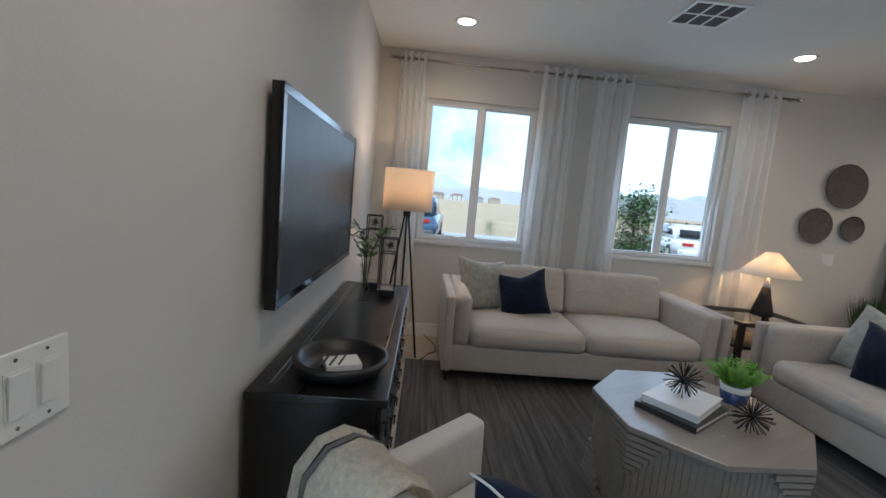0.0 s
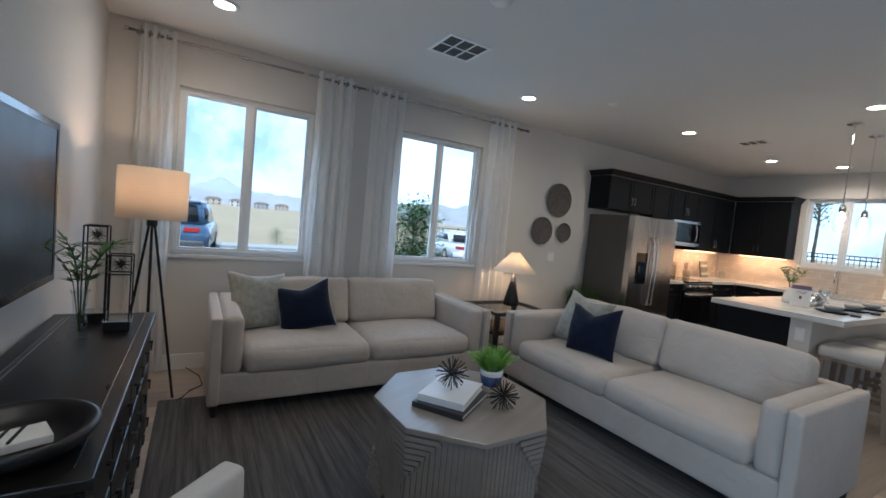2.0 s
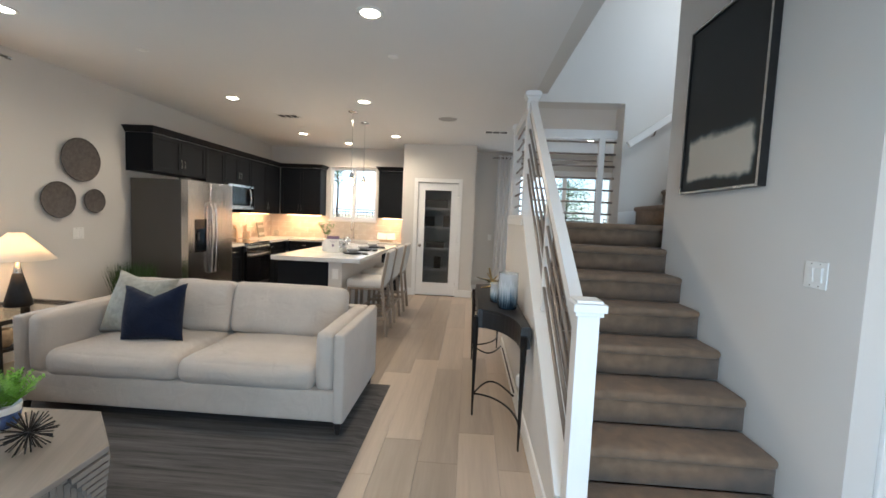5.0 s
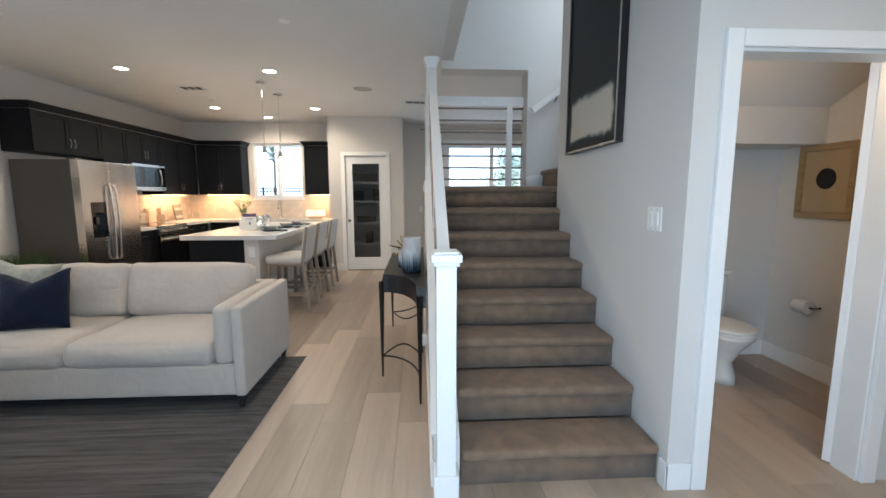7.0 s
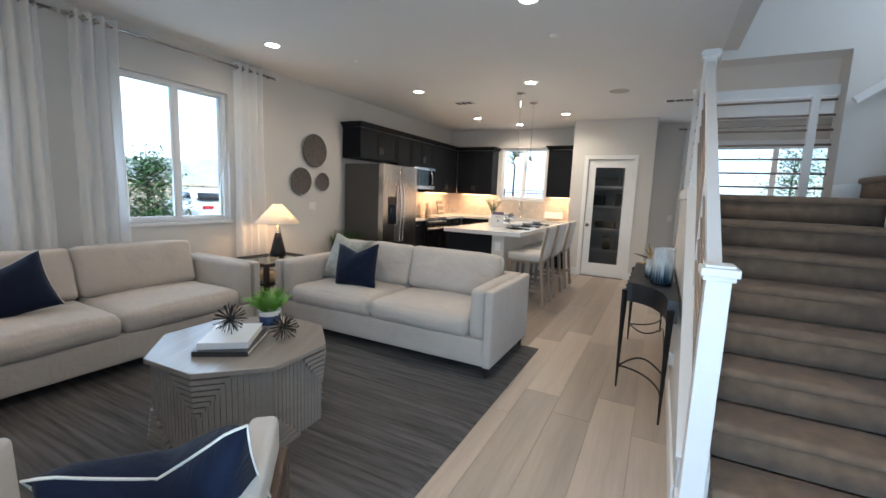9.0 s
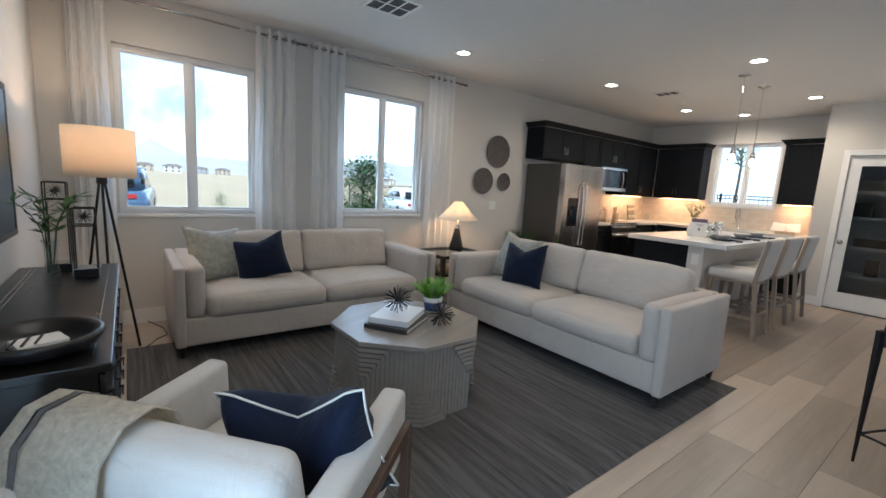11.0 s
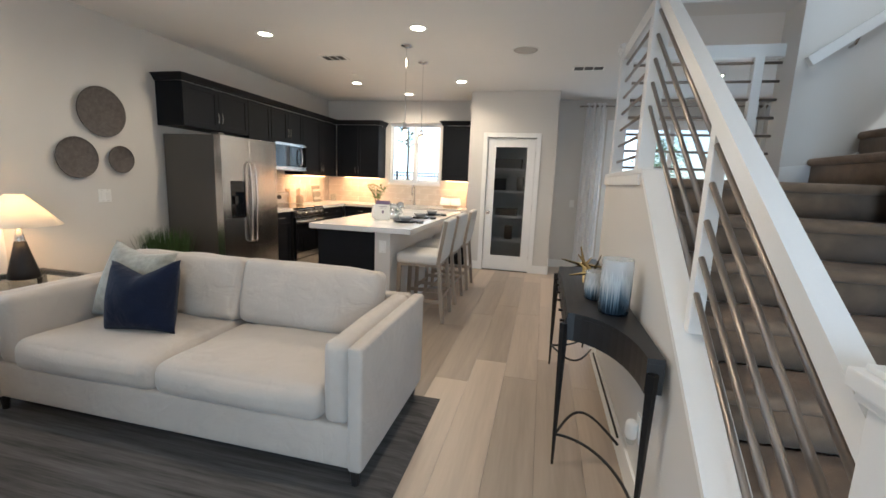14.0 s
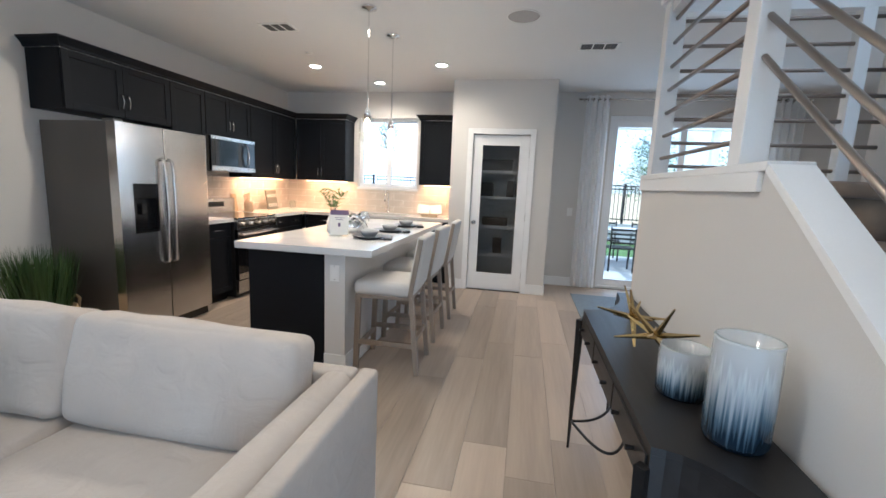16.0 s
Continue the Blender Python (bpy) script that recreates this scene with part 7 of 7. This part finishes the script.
    part("arm", tube(bmesh.new(), [(-0.075, 0, 0), (-0.075, 0.065, 0), (-0.0, 0.065, 0), (0.07, 0.065, 0)], 0.008, 8), BLACK_METAL, r)
    f = thing("framed_picture", pose(2.955, -3.10, 1.46, 0, 0, 180), "gold framed picture with a dark round motif", "picture")
    g = wood("antique_gold_frame", (0.30, 0.21, 0.10), 0.45, axis=0)
    part("frame", boxes((-0.22, 0.22, -0.03, -0.001, -0.27, -0.225), (-0.22, 0.22, -0.03, -0.001, 0.225, 0.27), (-0.22, -0.175, -0.03, -0.001, -0.225, 0.225), (0.175, 0.22, -0.03, -0.001, -0.225, 0.225), bevel=0.006), g, f)
    part("mount", boxes((-0.175, 0.175, -0.012, -0.002, -0.225, 0.225)), material("tan_mount", (0.38, 0.29, 0.17), 0.9), f)
    bm = lathe(bmesh.new(), [(0, 0.002), (0.075, 0.002), (0.075, 0.0), (0, 0)], 32)
    bmesh.ops.transform(bm, matrix=pose(0, -0.0125, 0.02, 90, 0, 0), verts=bm.verts[:])
    part("motif", bm, BLACK_METAL, f, "dark round motif")
    d = thing("door_2", pose(1.925, -2.215, 0.012, 0, 0, -62), "white panelled powder room door, open inwards", "door", kind="structure")
    part("leaf", boxes((0, 0.73, -0.018, 0.017, 0, 1.975), bevel=0.003), TRIM, d)
    for a, b in ((0.18, 0.85), (1.0, 1.8)):
        part("panel", boxes((0.12, 0.61, 0.0172, 0.022, a, b), bevel=0.002), TRIM, d)
    # unseen point light and globe, added to brighten the powder room
    s = new("lamp_light", bpy.data.lights.new("lamp_light", "POINT"))
    s.data.energy, s.data.color, s.data.shadow_soft_size = 2.6, (1.0, 0.66, 0.38), 0.06
    s.location = (2.45, -1.62, 2.0)
    v = thing("vanity_light", pose(2.45, -1.40, 2.0), "unseen globe added to light the powder room", "wall light")
    bm = bmesh.new()
    bmesh.ops.create_uvsphere(bm, u_segments=20, v_segments=12, radius=0.055, matrix=Matrix.Translation((0, -0.11, 0)))
    part("globe", bm, BULB, v, "glowing globe", smooth=True)
    part("stem", rod(bmesh.new(), (0, -0.001, 0), (0, -0.056, 0), 0.02), NICKEL, v)


powder_room()


# ---- outdoors ----
GZ = -0.30
SAND = material("dry_field", (0.42, 0.32, 0.19), 0.95, vary=0.25, scale=0.15, bump=0.4, bump_scale=3)
ASPHALT = material("asphalt", (0.11, 0.11, 0.115), 0.9, vary=0.2, scale=0.6, bump=0.4, bump_scale=60)
CONCRETE = material("concrete", (0.42, 0.41, 0.39), 0.85, vary=0.1, scale=1.5, bump=0.3, bump_scale=60)
LAWN = material("lawn_green", (0.07, 0.13, 0.025), 0.9, vary=0.4, scale=6, bump=0.8, bump_scale=80)
bm = bmesh.new()
bmesh.ops.create_grid(bm, x_segments=24, y_segments=24, size=3600)
g = part("ground", bm, SAND)
g.location = (0, 0, GZ)
tagged(g, "dry tan field reaching to the horizon", "ground", kind="structure")
tagged(part("road", boxes((-120, 120, 11.2, 18.2, GZ + 0.004, GZ + 0.012)), ASPHALT), "grey asphalt street with parking bays", "road", kind="structure")
tagged(part("pavement", boxes((-120, 120, 18.2, 19.6, GZ + 0.004, GZ + 0.14), bevel=0.02), CONCRETE), "pale concrete pavement along the street", "pavement", kind="structure")
tagged(part("pavement", boxes((-120, 120, 9.4, 11.2, GZ + 0.004, GZ + 0.14), bevel=0.02), CONCRETE), "pale concrete pavement along the street", "pavement", kind="structure")
tagged(part("lawn_strip", boxes((-30, 8.0, 4.6, 9.4, GZ + 0.004, GZ + 0.03)), LAWN), "planted strip below the windows", "ground", kind="structure")
for k in range(9):
    x = -8 + k * 3.0
    tagged(part("bay_line", boxes((x, x + 0.1, 13.6, 18.0, GZ + 0.0125, GZ + 0.016)), PAPER), "white painted parking bay line", "road marking", "parking bay lines", "structure")
tagged(part("patio", boxes((XE + 0.17, 12.2, -7.5, 7.0, GZ + 0.004, -0.06)), CONCRETE), "pale concrete patio slab", "patio", kind="structure")
tagged(part("lawn", boxes((12.2, 15.6, -12, 12, GZ + 0.004, -0.10)), LAWN), "green lawn behind the patio", "ground", kind="structure")


def tree(x, y, z, h, spread, seed, label, leaves=2600, size=0.07, low=0.2):
    """Tapered trunk, limbs, and a ragged crown of single leaves set in clumps along the twigs."""
    rnd = random.Random(seed)
    t = thing("tree", pose(x, y, z), label, "tree")
    bark = material("bark", (0.11, 0.085, 0.06), 0.9, vary=0.3, scale=20, bump=0.8, bump_scale=60)
    wood_bm, leaf_bm = bmesh.new(), bmesh.new()
    pts = [(0.03 * h * noise.noise(Vector((k * 0.7, seed, 0))), 0.03 * h * noise.noise(Vector((seed, k * 0.7, 3))), h * 0.92 * k / 7) for k in range(8)]
    for k in range(7):
        rod(wood_bm, pts[k], pts[k + 1], h * 0.016 * (1 - k / 8.5), h * 0.016 * (1 - (k + 1) / 8.5), 8)
    tips = []
    for i in range(34):
        f = rnd.uniform(low, 0.97)
        k = min(6, int(f * 7))
        b = Vector(pts[k]).lerp(Vector(pts[k + 1]), f * 7 - k)
        a = i * 2.4 + rnd.uniform(-0.4, 0.4)
        L = spread * (1.05 - 0.75 * f) * rnd.uniform(0.65, 1.2)
        d = Vector((math.cos(a), math.sin(a), rnd.uniform(0.1, 0.7))).normalized()
        e = b + d * L
        rod(wood_bm, b, e, h * 0.005, h * 0.0016, 5)
        for s in range(5):
            tips.append((b.lerp(e, 0.3 + 0.7 * s / 4), 0.16 * spread + 0.05))
    for i in range(leaves):
        c, r = tips[rnd.randrange(len(tips))]
        p = c + Vector((rnd.gauss(0, r), rnd.gauss(0, r), rnd.gauss(0, r * 0.8)))
        a = rnd.uniform(0, math.tau)
        blade(leaf_bm, p, (math.cos(a), math.sin(a), rnd.uniform(-0.4, 0.8)), size * rnd.uniform(0.7, 1.3), size * 0.45, 0.4, 2)
    part("trunk", wood_bm, bark, t, "brown trunk and limbs")
    part("crown", leaf_bm, LEAF, t, "ragged green crown")
    return t


tree(3.30, 6.55, GZ + 0.03, 2.25, 0.62, 21, "young broadleaf shrub below the window", 5200, 0.085, 0.10)
tree(30.0, 9.8, GZ, 7.5, 2.6, 5, "leafy green tree beyond the patio fence", 900, 0.20, 0.55)
tree(21.5, -4.6, GZ, 4.2, 1.7, 6, "leafy green tree beyond the patio fence", 1900, 0.15, 0.4)
tree(22.5, -8.8, GZ, 5.0, 2.0, 7, "leafy green tree beyond the patio fence", 1900, 0.16, 0.4)
tree(-2.5, 21.5, GZ, 1.0, 0.5, 31, "small dry bush at the field's edge", 500, 0.07, 0.05)
tree(3.4, 21.0, GZ, 0.8, 0.5, 32, "small dry bush at the field's edge", 500, 0.07, 0.05)


def car(m, paint, label, suv=False):
    """Faces +y; origin at the ground in the middle."""
    c = thing("car", m, label, "car", "parked cars")
    h = 1.68 if suv else 1.44
    belt = 1.02 if suv else 0.92
    L, W = 2.3, 0.90
    prof = [(-L, 0.42), (-L - 0.02, 0.62), (-L + 0.03, belt - 0.08), (-L + 0.18, belt), (L - 1.15, belt), (L - 0.2, belt - 0.2), (L, 0.62), (L - 0.02, 0.38), (L - 0.3, 0.28), (-L + 0.3, 0.28)]

    def shell(p, w0, w1, zmid):
        bm = bmesh.new()
        a, b = [], []
        for y, z in p:
            w = w0 if z <= zmid else w1
            a.append(bm.verts.new((-w, y, z)))
            b.append(bm.verts.new((w, y, z)))
        n = len(p)
        bm.faces.new(a[::-1])
        bm.faces.new(b)
        for i in range(n):
            bm.faces.new((a[i], a[(i + 1) % n], b[(i + 1) % n], b[i]))
        bmesh.ops.recalc_face_normals(bm, faces=bm.faces[:])
        bmesh.ops.bevel(bm, geom=bm.edges[:], offset=0.05, segments=2, affect="EDGES")
        return bm

    part("body", shell(prof, W, W, 9), paint, c, smooth=True)
    roof0, roof1 = (-L + 0.35, 0.55) if suv else (-L + 1.15, 0.35)
    cab = [(-L + 0.2 if suv else -L + 0.55, belt - 0.03), (roof0, h), (roof1, h), (L - 1.1, belt - 0.03)]
    part("cabin", shell(cab, W - 0.06, W - 0.2, belt), paint, c, smooth=True)
    mid_ = ((roof0 + roof1) / 2, (belt + h) / 2)
    inset = [(mid_[0] + (y - mid_[0]) * 0.84, mid_[1] + (z - mid_[1]) * 0.62) for y, z in cab]
    part("side_glass", shell(inset, W - 0.085, W - 0.16, (belt + h) / 2), BLACK_GLASS, c, "dark tinted side windows", smooth=True)
    rear = [(cab[0][0] + 0.02, belt + 0.06), (roof0 - 0.03, h - 0.1), (roof0 + 0.3, h - 0.1), (cab[0][0] + 0.4, belt + 0.06)]
    part("rear_glass", shell([(y - 0.06, z) for y, z in rear], W - 0.22, W - 0.3, (belt + h) / 2), BLACK_GLASS, c, "dark tinted rear window", smooth=True)
    part("roof", soft(bmesh.new(), (0, (roof0 + roof1) / 2, h - 0.01), (1.36, roof1 - roof0 + 0.1, 0.07), 0.03, n=3), paint, c, smooth=True)
    for s in (-1, 1):
        for y in (-1.38, 1.38):
            w = part("wheel", rod(bmesh.new(), (s * 0.70, y, 0.33), (s * 0.915, y, 0.33), 0.33, seg=28), BLACK_METAL, c, "black tyre")
            part("rim", rod(bmesh.new(), (s * 0.915, y, 0.33), (s * 0.922, y, 0.33), 0.21, seg=20), NICKEL, w, "silver rim")
        part("tail_light", boxes((s * 0.52 - 0.2, s * 0.52 + 0.2, -L - 0.035, -L + 0.06, belt - 0.22, belt - 0.10), bevel=0.01), material("red_lens", (0.45, 0.02, 0.02), 0.15), c, "red tail light")
    part("number_plate", boxes((-0.18, 0.18, -L - 0.04, -L - 0.015, 0.60, 0.70)), PAPER, c)
    part("rear_bumper", soft(bmesh.new(), (0, -L, 0.45), (1.7, 0.14, 0.2), 0.05, n=3), STEEL_SIDE if suv else paint, c, smooth=True)


BLUE_PAINT = material("silver_blue_car_paint", (0.09, 0.15, 0.24), 0.25, metal=0.4, vary=0.04, coat=0.6)
WHITE_PAINT = material("white_car_paint", (0.78, 0.78, 0.78), 0.25, vary=0.02, coat=0.5)
car(pose(-0.25, 16.6, GZ + 0.014, 0, 0, -6), BLUE_PAINT, "blue sport utility vehicle parked in the street", True)
car(pose(11.0, 17.4, GZ + 0.014, 0, 0, -14), WHITE_PAINT, "white saloon car parked in the street")


def picket_fence(m, L, h, label):
    """Black metal fence with rails, posts and pickets."""
    f = thing("metal_fence", m, label, "fence", "black metal fences")
    for z in (0.12, h - 0.12, h - 0.02):
        part("rail", boxes((0, L, -0.015, 0.015, z, z + 0.03)), BLACK_METAL, f)
    post = None
    for k in range(int(L / 2.0) + 1):
        if post is None:
            post = part("post", boxes((-0.03, 0.03, -0.03, 0.03, 0, h + 0.06)), BLACK_METAL, f)
        else:
            p = new("post", post.data)
            p.parent, p.location = f, (k * 2.0, 0, 0)
    pk = None
    for k in range(int(L / 0.115)):
        if pk is None:
            pk = part("picket", boxes((0.055, 0.071, -0.008, 0.008, 0.06, h)), BLACK_METAL, f)
        else:
            p = new("picket", pk.data)
            p.parent, p.location = f, (k * 0.115, 0, 0)


tagged(part("wall_garden", boxes((15.6, 15.8, -9, 9, GZ, 0.45)), CONCRETE), "low pale block garden wall", "wall", kind="structure")
picket_fence(pose(15.7, -8.5, 0.45, 0, 0, 90), 17, 1.15, "black metal picket fence on the garden wall")
picket_fence(pose(9.0, 24.5, GZ, 0, 0, -12), 14, 1.5, "black metal fence along the field")


def patio_set():
    z = -0.06
    t = thing("patio_table", pose(11.0, -1.75, z), "outdoor dining table with a pale top", "table")
    part("tabletop", boxes((-0.45, 0.45, -0.8, 0.8, 0.70, 0.735), bevel=0.004), CONCRETE, t)
    for x in (-0.38, 0.38):
        for y in (-0.7, 0.7):
            part("leg", boxes((x - 0.025, x + 0.025, y - 0.025, y + 0.025, 0, 0.6995)), STOOL_WOOD, t)
    c = thing("patio_chair", pose(10.35, -1.35, z, 0, 0, -90), "black metal patio chair", "chair", "patio chairs")
    part("seat", boxes((-0.23, 0.23, -0.23, 0.23, 0.42, 0.45), bevel=0.006), BLACK_METAL, c)
    for x in (-0.21, 0.21):
        part("front_leg", boxes((x - 0.014, x + 0.014, 0.19, 0.218, 0, 0.4195)), BLACK_METAL, c)
        part("back_leg", boxes((x - 0.014, x + 0.014, -0.228, -0.2, 0, 0.82)), BLACK_METAL, c)
    for k in range(4):
        part("back_slat", boxes((-0.196, 0.196, -0.222, -0.206, 0.52 + k * 0.08, 0.555 + k * 0.08)), BLACK_METAL, c)
    for px, py, rz in ((10.35, -2.1, -90), (11.65, -1.35, 90), (11.65, -2.1, 90)):
        copy_thing(c, pose(px, py, z, 0, 0, rz))
    r = thing("patio_cover", pose(0, 0, 0), "pale wooden patio cover on posts", "pergola")
    for y in (-3.4, 1.0):
        part("post", boxes((12.0, 12.14, y - 0.07, y + 0.07, -0.06, 2.75)), TRIM, r)
    part("beam", boxes((11.98, 12.16, -3.8, 1.4, 2.75, 2.95)), TRIM, r)
    for k in range(9):
        y = -3.6 + k * 0.6
        part("rafter", boxes((XE + 0.2, 12.4, y - 0.025, y + 0.025, 2.951, 3.09)), TRIM, r)


patio_set()


def far_house(x, y, w, d, h, mat, rz, roof_mat):
    e = thing("house", pose(x, y, GZ, 0, 0, rz), "distant pale house with a low tiled roof", "house", "distant houses")
    part("wall", boxes((-w / 2, w / 2, -d / 2, d / 2, 0, h)), mat, e)
    bm = bmesh.new()
    o = 0.6
    a = [bm.verts.new(p) for p in ((-w / 2 - o, -d / 2 - o, h), (w / 2 + o, -d / 2 - o, h), (w / 2 + o, d / 2 + o, h), (-w / 2 - o, d / 2 + o, h), (-w / 4, 0, h + 1.9), (w / 4, 0, h + 1.9))]
    for q in ((0, 1, 5, 4), (2, 3, 4, 5), (1, 2, 5), (3, 0, 4), (3, 2, 1, 0)):
        bm.faces.new([a[i] for i in q])
    part("roof", bm, roof_mat, e, "brown tiled roof")
    for k in range(3):
        for z in (0.9, 3.6):
            x_ = -w / 2 + (k + 0.5) * w / 3
            wn_ = part("window", boxes((x_ - 0.7, x_ + 0.7, -d / 2 - 0.03, -d / 2 + 0.05, z, z + 1.3)), BLACK_GLASS, e)
            part("frame", boxes((x_ - 0.8, x_ + 0.8, -d / 2 - 0.02, -d / 2 + 0.0, z - 0.1, z - 0.001), (x_ - 0.8, x_ + 0.8, -d / 2 - 0.02, -d / 2 + 0.0, z + 1.301, z + 1.4)), TRIM, wn_)


rndh = random.Random(3)
roof_m = material("brown_roof_tile", (0.20, 0.15, 0.12), 0.9, vary=0.2, scale=1)
stuccos = [material("pale_stucco", (0.62, 0.58, 0.52), 0.9), material("grey_stucco", (0.42, 0.41, 0.40), 0.9), material("tan_stucco", (0.5, 0.42, 0.33), 0.9)]
for k in range(16):
    far_house(-110 + k * 24 + rndh.uniform(-6, 6), 470 + rndh.uniform(-40, 40), rndh.uniform(11, 14), 10, 5.6, stuccos[k % 3], rndh.uniform(-8, 8), roof_m)


def hills():
    """Two ridges far behind the field; the haze is put into their colours."""
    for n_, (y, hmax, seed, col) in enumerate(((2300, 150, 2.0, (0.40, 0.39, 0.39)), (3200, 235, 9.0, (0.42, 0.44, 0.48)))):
        bm = bmesh.new()
        prev = None
        for i in range(161):
            x = -3400 + i * 42.5
            f = noise.fractal(Vector((x * 0.0011, seed, 0)), 1.0, 2.1, 6)
            hh = hmax * max(0.12, 0.62 + 0.75 * f)
            row = [bm.verts.new((x, y + j * 70 - (0 if j else 0), GZ + hh * (j / 4) ** 1.3 * (1 + 0.3 * noise.noise(Vector((x * 0.004, j * 0.8, seed)))) - 2)) for j in range(5)]
            if prev:
                for j in range(4):
                    bm.faces.new((prev[j], row[j], row[j + 1], prev[j + 1]))
            prev = row
        m = material("haze_tinted_hill", col, 1.0, vary=0.18, scale=0.006)
        tagged(part("hill_backdrop", bm, m, smooth=True), "bare hills on the horizon with haze in their colour", "hills", kind="structure")


hills()


# ---- floor planks, last ----
def planks():
    W, L, gap = 0.235, 1.52, 0.001
    cache, rnd = {}, random.Random(12)
    rest = bmesh.new()
    y = YN
    row = 0
    while y > YS:
        off = rnd.uniform(0, L)
        x = XW - off
        near = y > -0.55
        while x < XE:
            a, b = max(x, XW), min(x + L - gap, XE)
            if b - a > 0.03:
                y0, y1 = max(y - W + gap, YS), y
                if near:
                    key = round(b - a, 3)
                    if key not in cache:
                        bm = boxes((0, b - a, -(W - gap), 0, -0.012, 0))
                        top = [e for e in bm.edges if all(v.co.z > -0.001 for v in e.verts)]
                        bmesh.ops.bevel(bm, geom=top, offset=0.001, segments=1, affect="EDGES")
                        me = bpy.data.meshes.new("plank")
                        bm.to_mesh(me)
                        bm.free()
                        me.materials.append(PLANK)
                        cache[key] = me
                    p = new("plank", cache[key])
                    p.parent = floor
                    p.location = (a, y, 0)
                else:
                    box(rest, a, b, y0, y1, -0.012, 0)
            x += L
        y -= W
        row += 1
    r = part("planks_beyond", rest, PLANK_REST, floor)
    tagged(r, kind="stuff")


planks()
for nm, m_, w_, z_ in (("backsplash_north", pose(5.755, YN, 0), XE - 5.755, 1.37), ("backsplash_east", pose(XE, YN - 0.01, 0, 0, 0, -90), YN - 0.01 - 3.03, 1.37), ("backsplash_east_b", pose(XE, 2.07, 0, 0, 0, -90), 0.62, 1.37), ("backsplash_sill", pose(XE, 3.03, 0, 0, 0, -90), 0.96, 1.26)):
    tile_splash(splash(nm, m_, w_, z_, "cream tile backsplash above the counter"), w_, z_)
